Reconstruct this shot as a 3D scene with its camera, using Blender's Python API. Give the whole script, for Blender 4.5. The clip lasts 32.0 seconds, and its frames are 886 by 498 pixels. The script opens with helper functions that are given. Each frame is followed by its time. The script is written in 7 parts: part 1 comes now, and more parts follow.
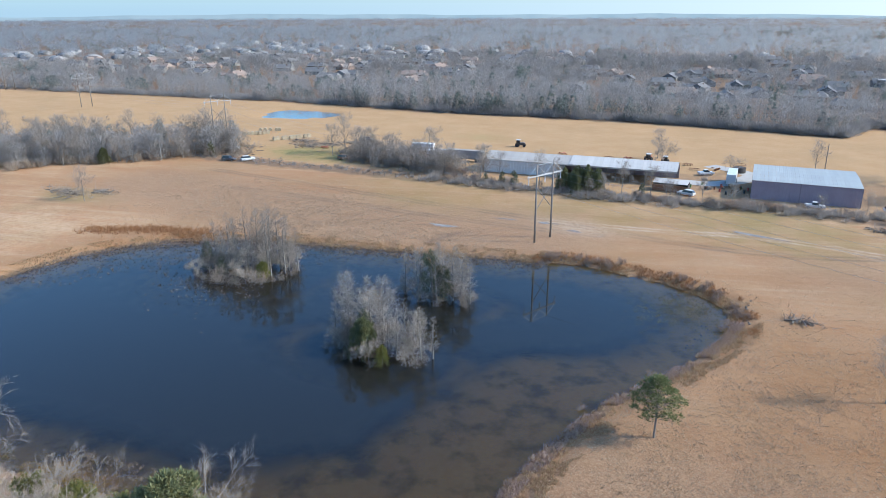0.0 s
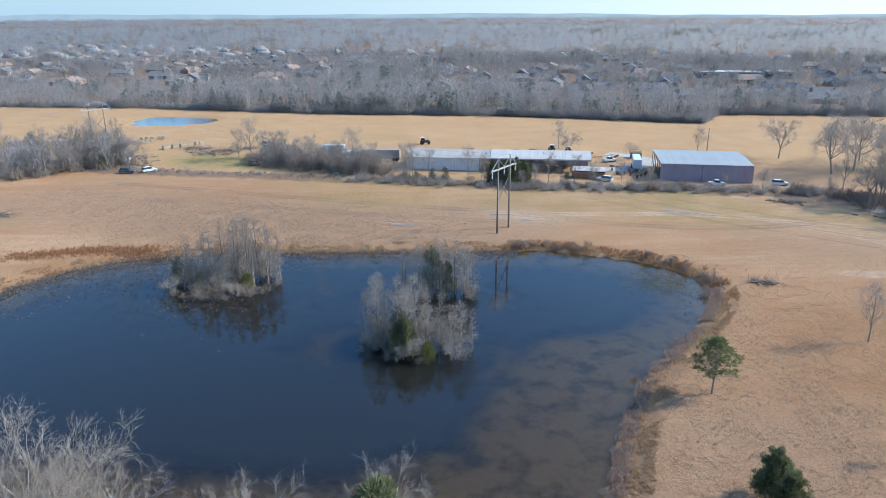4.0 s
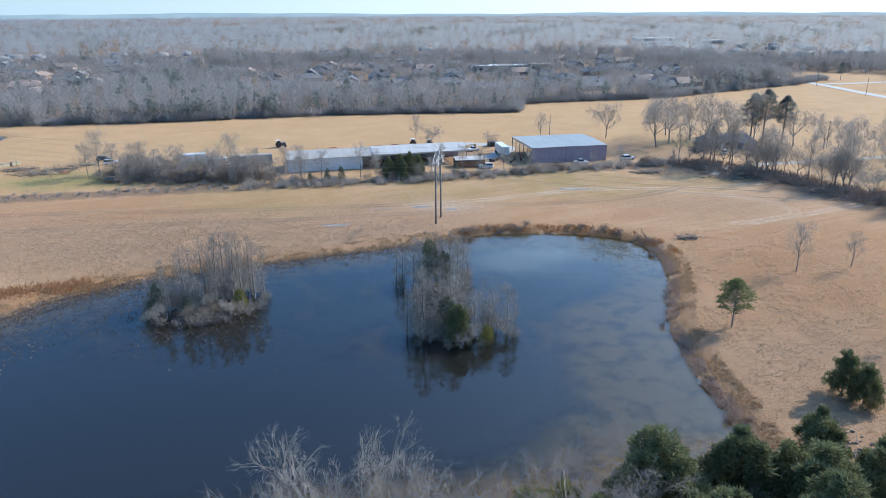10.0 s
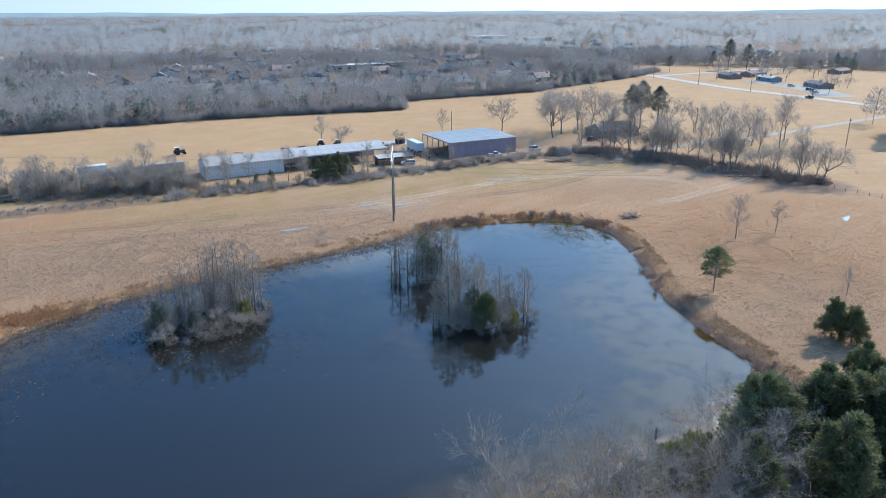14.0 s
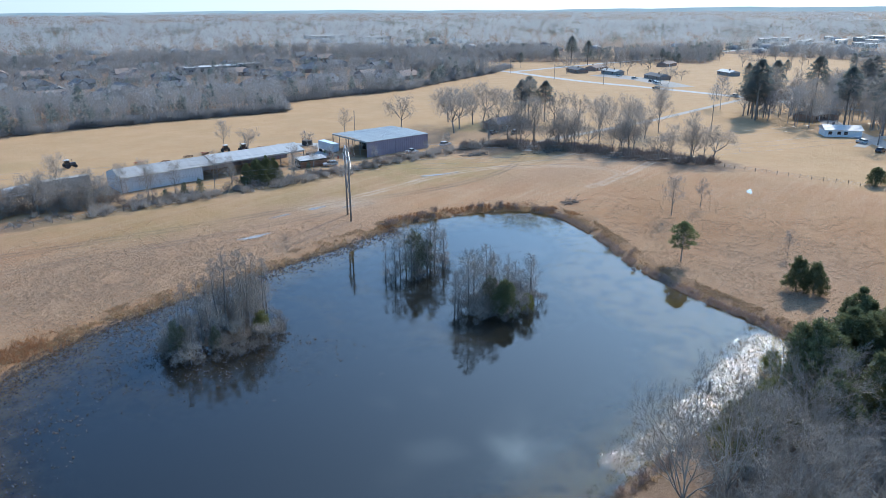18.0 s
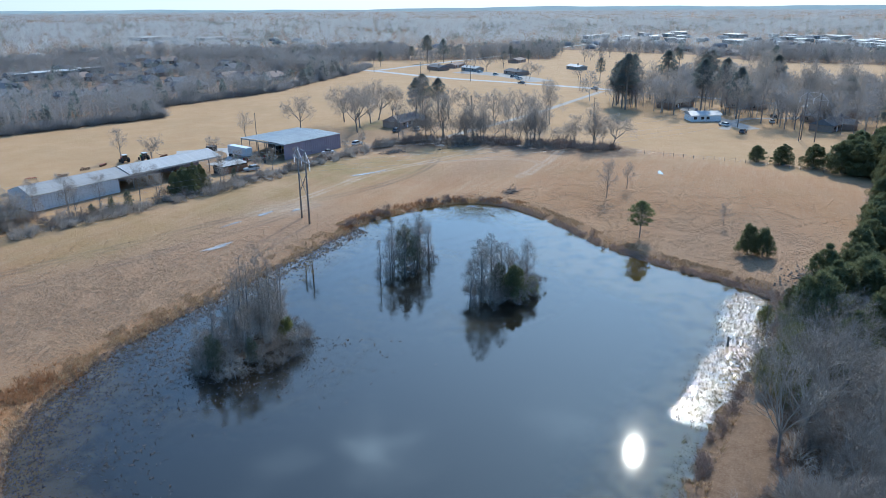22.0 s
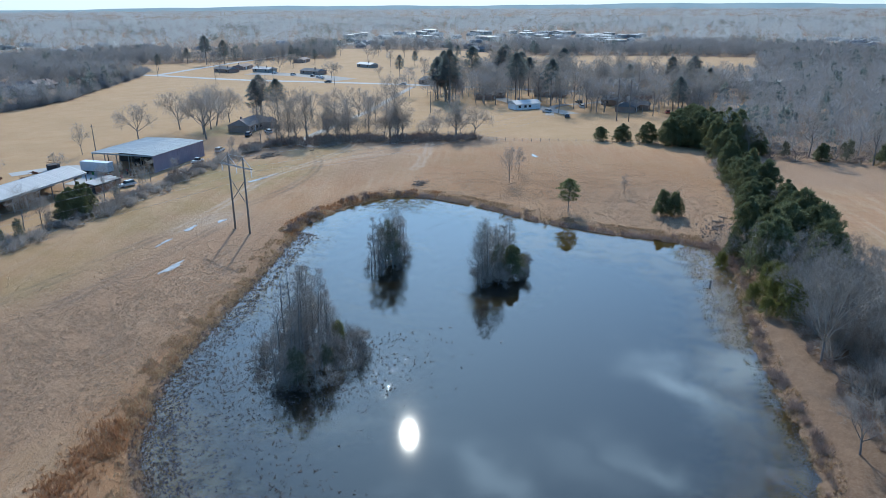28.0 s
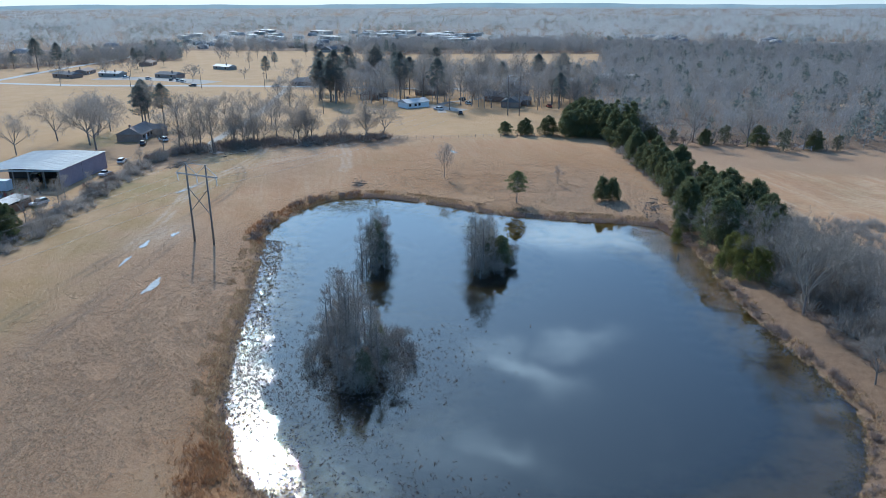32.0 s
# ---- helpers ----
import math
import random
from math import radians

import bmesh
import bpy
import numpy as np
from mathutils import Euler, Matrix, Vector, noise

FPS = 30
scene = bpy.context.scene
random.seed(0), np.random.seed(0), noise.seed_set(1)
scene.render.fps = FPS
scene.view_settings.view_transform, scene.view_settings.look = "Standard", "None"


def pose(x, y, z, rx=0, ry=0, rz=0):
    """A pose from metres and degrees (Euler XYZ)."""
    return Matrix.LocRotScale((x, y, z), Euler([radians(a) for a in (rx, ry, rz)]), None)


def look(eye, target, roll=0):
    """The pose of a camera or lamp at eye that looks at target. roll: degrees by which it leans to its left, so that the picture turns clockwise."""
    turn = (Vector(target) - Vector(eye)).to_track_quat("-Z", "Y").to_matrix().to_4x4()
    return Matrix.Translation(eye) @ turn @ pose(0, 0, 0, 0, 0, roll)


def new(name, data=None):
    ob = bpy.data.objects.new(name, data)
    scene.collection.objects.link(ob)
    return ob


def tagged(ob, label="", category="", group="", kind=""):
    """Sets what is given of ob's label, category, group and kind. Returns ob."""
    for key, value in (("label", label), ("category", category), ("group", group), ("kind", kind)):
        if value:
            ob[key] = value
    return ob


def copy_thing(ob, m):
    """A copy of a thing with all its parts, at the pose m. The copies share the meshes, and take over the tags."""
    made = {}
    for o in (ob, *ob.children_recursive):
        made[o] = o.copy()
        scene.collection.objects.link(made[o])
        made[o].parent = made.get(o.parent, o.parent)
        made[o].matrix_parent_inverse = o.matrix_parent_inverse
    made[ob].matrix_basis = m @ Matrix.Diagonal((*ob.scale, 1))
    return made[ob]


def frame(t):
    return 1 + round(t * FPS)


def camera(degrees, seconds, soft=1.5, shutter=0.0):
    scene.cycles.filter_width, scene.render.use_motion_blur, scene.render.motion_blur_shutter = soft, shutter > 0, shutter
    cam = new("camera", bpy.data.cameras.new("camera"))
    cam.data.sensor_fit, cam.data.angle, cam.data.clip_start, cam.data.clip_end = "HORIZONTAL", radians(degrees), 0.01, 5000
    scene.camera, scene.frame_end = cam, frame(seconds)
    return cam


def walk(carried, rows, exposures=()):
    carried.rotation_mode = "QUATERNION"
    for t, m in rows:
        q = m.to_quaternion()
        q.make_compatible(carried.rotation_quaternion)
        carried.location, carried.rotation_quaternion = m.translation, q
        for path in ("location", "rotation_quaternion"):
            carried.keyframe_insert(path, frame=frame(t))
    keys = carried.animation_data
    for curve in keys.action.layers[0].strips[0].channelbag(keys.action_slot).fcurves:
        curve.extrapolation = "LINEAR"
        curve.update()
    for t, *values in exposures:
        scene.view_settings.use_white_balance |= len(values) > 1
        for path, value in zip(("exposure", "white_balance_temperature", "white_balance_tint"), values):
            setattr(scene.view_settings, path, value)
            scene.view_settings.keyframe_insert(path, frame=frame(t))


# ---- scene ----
cam = camera(64.3, 32.0, 0.7)
METRES, EYE, TILT, LEAN, TURN = 242.0, 50.0, 1.373, -4.484, 36.8
ROWS = [
    (0.0, 0.0, 0.0, 0.0, -1.68, -20.12, 4.6),
    (0.5, -0.0157, -0.0006, 0.0013, -3.47, -20.27, 4.56),
    (1.0, -0.0312, -0.0007, 0.0024, -5.25, -20.41, 4.53),
    (1.5, -0.0466, -0.0002, 0.0036, -7.02, -20.56, 4.48),
    (2.0, -0.0621, 0.0006, 0.0047, -8.8, -20.69, 4.43),
    (2.5, -0.0776, 0.002, 0.006, -10.59, -20.84, 4.39),
    (3.0, -0.0931, 0.0038, 0.0074, -12.38, -20.97, 4.34),
    (3.5, -0.1087, 0.0061, 0.0088, -14.17, -21.1, 4.26),
    (5.5, -0.1706, 0.019, 0.0133, -21.32, -21.59, 3.95),
    (6.0, -0.1855, 0.0235, 0.0143, -23.09, -21.72, 3.87),
    (6.5, -0.2002, 0.0285, 0.0153, -24.86, -21.85, 3.79),
    (7.0, -0.2149, 0.0338, 0.0162, -26.64, -21.97, 3.7),
    (7.5, -0.2293, 0.0396, 0.0173, -28.41, -22.09, 3.61),
    (8.0, -0.2436, 0.0458, 0.0182, -30.17, -22.2, 3.5),
    (8.5, -0.2577, 0.0525, 0.0192, -31.94, -22.32, 3.39),
    (9.0, -0.2716, 0.0595, 0.0202, -33.72, -22.42, 3.29),
    (9.5, -0.2854, 0.0669, 0.021, -35.49, -22.52, 3.19),
    (10.0, -0.2989, 0.0748, 0.022, -37.26, -22.61, 3.06),
    (10.5, -0.312, 0.083, 0.023, -39.01, -22.7, 2.97),
    (11.0, -0.3251, 0.0917, 0.0239, -40.77, -22.8, 2.82),
    (11.5, -0.3378, 0.1007, 0.0249, -42.53, -22.9, 2.71),
    (12.0, -0.3502, 0.11, 0.0257, -44.28, -22.98, 2.59),
    (12.5, -0.3624, 0.1198, 0.0264, -46.04, -23.06, 2.44),
    (13.0, -0.3742, 0.13, 0.0271, -47.8, -23.15, 2.33),
    (13.5, -0.3857, 0.1404, 0.0277, -49.55, -23.22, 2.21),
    (14.0, -0.3969, 0.1512, 0.0283, -51.3, -23.3, 2.06),
    (14.5, -0.4076, 0.1622, 0.029, -53.04, -23.37, 1.94),
    (16.5, -0.4475, 0.211, 0.0314, -60.07, -23.58, 1.34),
    (17.0, -0.4566, 0.2235, 0.0319, -61.81, -23.63, 1.21),
    (17.5, -0.4653, 0.2363, 0.0324, -63.55, -23.68, 1.08),
    (18.0, -0.4736, 0.2494, 0.0328, -65.28, -23.72, 0.92),
    (18.5, -0.4814, 0.2628, 0.0332, -67.0, -23.76, 0.79),
    (19.0, -0.4887, 0.2763, 0.0332, -68.73, -23.78, 0.68),
    (19.5, -0.496, 0.2901, 0.0337, -70.46, -23.81, 0.52),
    (20.0, -0.5026, 0.3042, 0.0338, -72.2, -23.83, 0.37),
    (20.5, -0.5089, 0.3184, 0.0339, -73.93, -23.84, 0.23),
    (21.0, -0.5147, 0.3329, 0.0341, -75.67, -23.84, 0.07),
    (21.5, -0.5199, 0.3477, 0.0339, -77.4, -23.84, -0.09),
    (22.0, -0.5249, 0.3623, 0.0341, -79.12, -23.84, -0.2),
    (22.5, -0.5295, 0.3771, 0.0341, -80.86, -23.83, -0.35),
    (23.0, -0.5334, 0.3922, 0.0339, -82.58, -23.81, -0.47),
    (23.5, -0.5369, 0.4075, 0.034, -84.31, -23.82, -0.64),
    (24.0, -0.54, 0.4227, 0.0337, -86.04, -23.79, -0.76),
    (24.5, -0.5426, 0.4382, 0.0336, -87.76, -23.78, -0.92),
    (25.0, -0.5448, 0.4536, 0.033, -89.49, -23.73, -1.05),
    (25.5, -0.5466, 0.4689, 0.0332, -91.19, -23.73, -1.22),
    (27.5, -0.5483, 0.5318, 0.031, -98.18, -23.55, -1.74),
    (28.0, -0.5476, 0.5474, 0.0307, -99.89, -23.48, -1.85),
    (28.5, -0.5464, 0.5632, 0.0305, -101.61, -23.43, -2.04),
    (29.0, -0.5448, 0.5787, 0.0303, -103.33, -23.35, -2.16),
    (29.5, -0.5428, 0.5941, 0.03, -105.06, -23.28, -2.28),
    (30.0, -0.5403, 0.6096, 0.0297, -106.77, -23.22, -2.43),
    (30.5, -0.5373, 0.625, 0.0294, -108.49, -23.16, -2.58),
    (31.0, -0.534, 0.6402, 0.029, -110.21, -23.08, -2.7),
    (31.5, -0.5301, 0.6551, 0.0286, -111.92, -23.02, -2.81),
    (32.0, -0.5257, 0.6702, 0.0279, -113.64, -22.94, -2.97),
]
walk(cam, [(t, pose(0, 0, EYE, TILT, LEAN, TURN) @ pose(METRES * x, METRES * y, METRES * z, 90 + pitch, roll, yaw)) for t, x, y, z, yaw, pitch, roll in ROWS],
     [(0, 0.58, 6520, 7), (13, 0.52, 6280, 6), (23, 0.22, 5980, 3), (32, 0.07, 5900, 2)])

# ---- sky, sun, exposure ----
SUN_AZ, SUN_EL = 30.3, 34.0
world = bpy.data.worlds.new("sky")
scene.world = world
world.use_nodes = True
wn, wl = world.node_tree.nodes, world.node_tree.links
wn.clear()
sky = wn.new("ShaderNodeTexSky")
sky.sky_type, sky.sun_disc = "NISHITA", False
sky.sun_elevation, sky.sun_rotation = radians(SUN_EL), radians(90 - SUN_AZ)
sky.air_density, sky.dust_density, sky.ozone_density, sky.altitude = 1.6, 0.4, 1.5, 100
# thin cloud deck: the direction of view laid out on a plane overhead
geo = wn.new("ShaderNodeTexCoord")
sep = wn.new("ShaderNodeSeparateXYZ")
wl.new(geo.outputs["Generated"], sep.inputs[0])


def wmath(op, a, b=None):
    n = wn.new("ShaderNodeMath")
    n.operation = op
    for i, v in enumerate((a, b)):
        if v is None:
            continue
        if isinstance(v, (int, float)):
            n.inputs[i].default_value = v
        else:
            wl.new(v, n.inputs[i])
    return n.outputs[0]


up = wmath("MAXIMUM", wmath("ADD", sep.outputs[2], 0.06), 0.02)
comb = wn.new("ShaderNodeCombineXYZ")
wl.new(wmath("DIVIDE", sep.outputs[0], up), comb.inputs[0])
wl.new(wmath("DIVIDE", sep.outputs[1], up), comb.inputs[1])
cloud = wn.new("ShaderNodeTexNoise")
cloud.inputs["Scale"].default_value, cloud.inputs["Detail"].default_value = 2.3, 5
cloud.inputs["Roughness"].default_value = 0.55
wl.new(comb.outputs[0], cloud.inputs["Vector"])
ramp = wn.new("ShaderNodeMapRange")
ramp.inputs["From Min"].default_value, ramp.inputs["From Max"].default_value = 0.46, 0.72
wl.new(cloud.outputs[0], ramp.inputs["Value"])
mix = wn.new("ShaderNodeMix")
mix.data_type = "RGBA"
# clouds glow towards the sun, as thin cloud does
dot = wn.new("ShaderNodeVectorMath")
dot.operation = "DOT_PRODUCT"
dot.inputs[1].default_value = (math.cos(radians(SUN_AZ)) * math.cos(radians(SUN_EL)), math.sin(radians(SUN_AZ)) * math.cos(radians(SUN_EL)), math.sin(radians(SUN_EL)))
wl.new(geo.outputs["Generated"], dot.inputs[0])
aureole = wmath("POWER", wmath("MAXIMUM", dot.outputs["Value"], 0.0), 3.2)
fade = wn.new("ShaderNodeMapRange")
fade.inputs["From Min"].default_value, fade.inputs["From Max"].default_value = 0.06, 0.3
wl.new(sep.outputs[2], fade.inputs["Value"])
# single clouds on that plane: middle, half length, half width, turn, thickness
warp = wn.new("ShaderNodeTexNoise")
warp.inputs["Scale"].default_value, warp.inputs["Detail"].default_value = 5.0, 4
wl.new(comb.outputs[0], warp.inputs["Vector"])
wsep = wn.new("ShaderNodeSeparateColor")
wl.new(warp.outputs["Color"], wsep.inputs[0])
csep = wn.new("ShaderNodeSeparateXYZ")
wl.new(comb.outputs[0], csep.inputs[0])
cu = wmath("ADD", csep.outputs[0], wmath("MULTIPLY", wmath("SUBTRACT", wsep.outputs[0], 0.5), 0.34))
cv = wmath("ADD", csep.outputs[1], wmath("MULTIPLY", wmath("SUBTRACT", wsep.outputs[1], 0.5), 0.34))
bank = None
for bu, bv, ba, bb, turn, thick in ((1.61, 0.17, 0.13, 0.06, 55, 0.44), (1.77, 0.05, 0.10, 0.06, -60, 0.30), (1.73, 0.27, 0.09, 0.05, 60, 0.18), (1.13, 0.48, 0.10, 0.06, 60, 0.34), (1.27, 0.19, 0.10, 0.05, 70, 0.36),
                                    (1.22, 0.32, 0.14, 0.06, 80, 0.14), (1.13, 0.83, 0.10, 0.07, 60, 0.09), (0.76, 1.06, 0.08, 0.065, 30, 0.34), (0.56, 1.16, 0.06, 0.05, 0, 0.10), (2.58, 0.06, 0.3, 0.14, 90, 0.36), (0.34, 2.4, 0.3, 0.14, 0, 0.3)):
    c_, s_ = math.cos(radians(turn)), math.sin(radians(turn))
    du, dv = wmath("SUBTRACT", cu, bu), wmath("SUBTRACT", cv, bv)
    ea = wmath("POWER", wmath("ABSOLUTE", wmath("DIVIDE", wmath("ADD", wmath("MULTIPLY", du, c_), wmath("MULTIPLY", dv, s_)), ba)), 2.0)
    eb = wmath("POWER", wmath("ABSOLUTE", wmath("DIVIDE", wmath("SUBTRACT", wmath("MULTIPLY", dv, c_), wmath("MULTIPLY", du, s_)), bb)), 2.0)
    one = wmath("MULTIPLY", wmath("EXPONENT", wmath("MULTIPLY", wmath("ADD", ea, eb), -1.0)), thick)
    bank = one if bank is None else wmath("MAXIMUM", bank, one)
thin = wmath("MULTIPLY", wmath("MULTIPLY", ramp.outputs[0], fade.outputs[0]), wmath("ADD", 0.015, wmath("MULTIPLY", aureole, 0.36)))
cover = wmath("ADD", bank, wmath("MAXIMUM", thin, wmath("ADD", 0.014, wmath("MULTIPLY", aureole, 0.25))))
wl.new(cover, mix.inputs["Factor"])
tint = wn.new("ShaderNodeMix")
tint.data_type, tint.blend_type = "RGBA", "MULTIPLY"
tint.inputs["Factor"].default_value = 1.0
wl.new(sky.outputs[0], tint.inputs["A"])
tint.inputs["B"].default_value = (0.585, 1.06, 1.77, 1)
wl.new(tint.outputs["Result"], mix.inputs["A"])
white = wn.new("ShaderNodeMix")
white.data_type = "RGBA"
wl.new(aureole, white.inputs["Factor"])
white.inputs["A"].default_value, white.inputs["B"].default_value = (4.8, 6.8, 9.6, 1), (48, 61, 76, 1)
wl.new(white.outputs["Result"], mix.inputs["B"])
# white haze low over the horizon
low = wn.new("ShaderNodeMapRange")
low.inputs["From Min"].default_value, low.inputs["From Max"].default_value = 0.0, 0.12
low.inputs["To Min"].default_value, low.inputs["To Max"].default_value = 0.92, 0.0
wl.new(sep.outputs[2], low.inputs["Value"])
hcol = wn.new("ShaderNodeMix")
hcol.data_type = "RGBA"
wl.new(wmath("POWER", wmath("MULTIPLY", wmath("ADD", dot.outputs["Value"], 1.0), 0.5), 2.5), hcol.inputs["Factor"])
hcol.inputs["A"].default_value, hcol.inputs["B"].default_value = (2.4, 3.8, 5.3, 1), (9.2, 9.8, 10.2, 1)
hmix = wn.new("ShaderNodeMix")
hmix.data_type = "RGBA"
wl.new(low.outputs[0], hmix.inputs["Factor"])
wl.new(mix.outputs["Result"], hmix.inputs["A"])
wl.new(hcol.outputs["Result"], hmix.inputs["B"])
bg = wn.new("ShaderNodeBackground")
bg.inputs["Strength"].default_value = 0.112
wl.new(hmix.outputs["Result"], bg.inputs["Color"])
wout = wn.new("ShaderNodeOutputWorld")
wl.new(bg.outputs[0], wout.inputs["Surface"])

sun = new("sun", bpy.data.lights.new("sun", "SUN"))
sun.data.energy, sun.data.angle, sun.data.color = 4.2, radians(0.6), (1.0, 0.92, 0.82)
ca, sa, ce, se = math.cos(radians(SUN_AZ)), math.sin(radians(SUN_AZ)), math.cos(radians(SUN_EL)), math.sin(radians(SUN_EL))
sun.matrix_world = look((ca * ce * 500, sa * ce * 500, se * 500), (0, 0, 0))

# ---- materials ----
class Mat:
    """A small node builder round one Principled surface."""

    def __init__(self, name, rough=0.9, metal=0.0, spec=0.3):
        self.m = bpy.data.materials.new(name)
        self.m.use_nodes = True
        self.n, self.l = self.m.node_tree.nodes, self.m.node_tree.links
        self.p = self.n["Principled BSDF"]
        self.p.inputs["Roughness"].default_value = rough
        self.p.inputs["Metallic"].default_value = metal
        self.p.inputs["Specular IOR Level"].default_value = spec
        self.obj = None

    def coord(self):
        if not self.obj:
            self.obj = self.n.new("ShaderNodeTexCoord")
        return self.obj.outputs["Object"]

    def world_xyz(self):
        return self.n.new("ShaderNodeNewGeometry").outputs["Position"]

    def noise(self, scale, detail=3, vec=None, stretch=None, rough=0.55):
        t = self.n.new("ShaderNodeTexNoise")
        t.inputs["Scale"].default_value, t.inputs["Detail"].default_value = scale, detail
        t.inputs["Roughness"].default_value = rough
        v = vec or self.coord()
        if stretch:
            mp = self.n.new("ShaderNodeMapping")
            mp.inputs["Scale"].default_value = stretch[:3]
            if len(stretch) > 3:
                turn_ = self.n.new("ShaderNodeMapping")
                turn_.inputs["Rotation"].default_value = (0, 0, -radians(stretch[3]))
                self.l.new(v, turn_.inputs["Vector"])
                v = turn_.outputs[0]
            self.l.new(v, mp.inputs["Vector"])
            v = mp.outputs[0]
        self.l.new(v, t.inputs["Vector"])
        return t.outputs[0]

    def span(self, value, lo, hi, a=0.0, b=1.0):
        r = self.n.new("ShaderNodeMapRange")
        for key, v in (("From Min", lo), ("From Max", hi), ("To Min", a), ("To Max", b)):
            r.inputs[key].default_value = v
        self.l.new(value, r.inputs["Value"])
        return r.outputs[0]

    def mix(self, f, a, b, blend="MIX"):
        x = self.n.new("ShaderNodeMix")
        x.data_type, x.blend_type = "RGBA", blend
        for key, v in (("Factor", f), ("A", a), ("B", b)):
            if isinstance(v, (int, float)):
                x.inputs[key].default_value = v
            elif isinstance(v, tuple):
                x.inputs[key].default_value = (*v[:3], 1)
            else:
                self.l.new(v, x.inputs[key])
        return x.outputs["Result"]

    def times(self, a, b, op="MULTIPLY"):
        x = self.n.new("ShaderNodeMath")
        x.operation = op
        for i, v in enumerate((a, b)):
            if isinstance(v, (int, float)):
                x.inputs[i].default_value = v
            else:
                self.l.new(v, x.inputs[i])
        return x.outputs[0]

    def attr(self, name):
        a = self.n.new("ShaderNodeAttribute")
        a.attribute_name = name
        return a

    def random(self):
        return self.n.new("ShaderNodeObjectInfo").outputs["Random"]

    def island(self):
        return self.n.new("ShaderNodeNewGeometry").outputs["Random Per Island"]

    def color(self, c):
        if isinstance(c, tuple):
            self.p.inputs["Base Color"].default_value = (*c[:3], 1)
        else:
            self.l.new(c, self.p.inputs["Base Color"])
        return self

    def bump(self, h, strength=0.5, dist=0.1):
        b = self.n.new("ShaderNodeBump")
        b.inputs["Strength"].default_value, b.inputs["Distance"].default_value = strength, dist
        self.l.new(h, b.inputs["Height"])
        self.l.new(b.outputs[0], self.p.inputs["Normal"])
        return self


def plain(name, a, b, scale=2.0, rough=0.9, metal=0.0, spec=0.3, bump=0.0, stretch=None):
    """Two tones with grain at two scales, and a shade of its own for each object."""
    k = Mat(name, rough, metal, spec)
    f = k.span(k.noise(scale, 4, stretch=stretch), 0.3, 0.7)
    f2 = k.span(k.noise(scale * 9, 2), 0.3, 0.7)
    c = k.mix(k.times(f, 0.7), a, b)
    c = k.mix(k.times(f2, 0.25), c, tuple(v * 0.6 for v in a))
    k.color(k.mix(k.times(k.random(), 0.22), c, tuple(v * 0.55 for v in a)))
    if bump:
        k.bump(f2, bump, 0.03)
    return k.m


def leafy(name, a, b, rough=0.85, through_=0.4, soft=0.0):
    """Foliage and twigs: a tone for each leaf or clump, one for each plant, and some light through it."""
    k = Mat(name, rough, 0, 0.15)
    c = k.mix(k.island(), a, b)
    c = k.mix(k.times(k.random(), 0.3), c, tuple(v * 0.65 for v in a))
    k.color(c)
    t = k.n.new("ShaderNodeBsdfTranslucent")
    k.l.new(c, t.inputs["Color"])
    m = k.n.new("ShaderNodeMixShader")
    m.inputs[0].default_value = through_
    k.l.new(k.p.outputs[0], m.inputs[1])
    k.l.new(t.outputs[0], m.inputs[2])
    k.l.new(m.outputs[0], k.n["Material Output"].inputs["Surface"])
    if soft:
        # a crown far off takes the light as one soft mass
        nm = k.n.new("ShaderNodeNewGeometry").outputs["Normal"]
        v = k.n.new("ShaderNodeMix")
        v.data_type = "VECTOR"
        v.inputs["Factor"].default_value = soft
        k.l.new(nm, v.inputs[4])
        v.inputs[5].default_value = (0.15, 0.1, 1.0)
        w_ = k.n.new("ShaderNodeVectorMath")
        w_.operation = "NORMALIZE"
        k.l.new(v.outputs[1], w_.inputs[0])
        k.l.new(w_.outputs[0], k.p.inputs["Normal"])
    return k.m


M_BARK = plain("bark", (0.21, 0.18, 0.155), (0.32, 0.285, 0.25), 3.0, stretch=(4, 4, 0.6), bump=0.5)
M_TWIG = leafy("twigs", (0.28, 0.24, 0.205), (0.44, 0.385, 0.335), through_=0.4)
M_TWIG_PALE = leafy("pale_twigs", (0.27, 0.225, 0.18), (0.42, 0.355, 0.29), through_=0.0)
M_TWIG_DULL = leafy("dull_twigs", (0.21, 0.165, 0.125), (0.36, 0.29, 0.23), through_=0.0)
M_TWIG_BROWN = leafy("brown_twigs", (0.26, 0.18, 0.135), (0.42, 0.315, 0.245), through_=0.0)
M_CEDAR = leafy("cedar_foliage", (0.10, 0.11, 0.054), (0.25, 0.248, 0.118), through_=0.3)
M_CEDAR_DULL = leafy("grey_green_foliage", (0.11, 0.115, 0.07), (0.22, 0.215, 0.14), through_=0.2)
M_CEDAR_GOLD = leafy("olive_foliage", (0.13, 0.135, 0.04), (0.24, 0.225, 0.075))
M_PINE = leafy("pine_needles", (0.11, 0.13, 0.055), (0.24, 0.25, 0.115))
M_REED = leafy("dead_reeds", (0.30, 0.185, 0.10), (0.50, 0.36, 0.22))
M_RUST_REED = leafy("rusty_reeds", (0.33, 0.16, 0.075), (0.45, 0.25, 0.13))
M_FRINGE = leafy("bank_fringe", (0.30, 0.205, 0.165), (0.47, 0.36, 0.30), through_=0.3)
M_LOTUS = leafy("dead_lotus", (0.10, 0.072, 0.058), (0.38, 0.30, 0.25))
M_WEED = leafy("pond_weed", (0.16, 0.14, 0.06), (0.30, 0.21, 0.11))
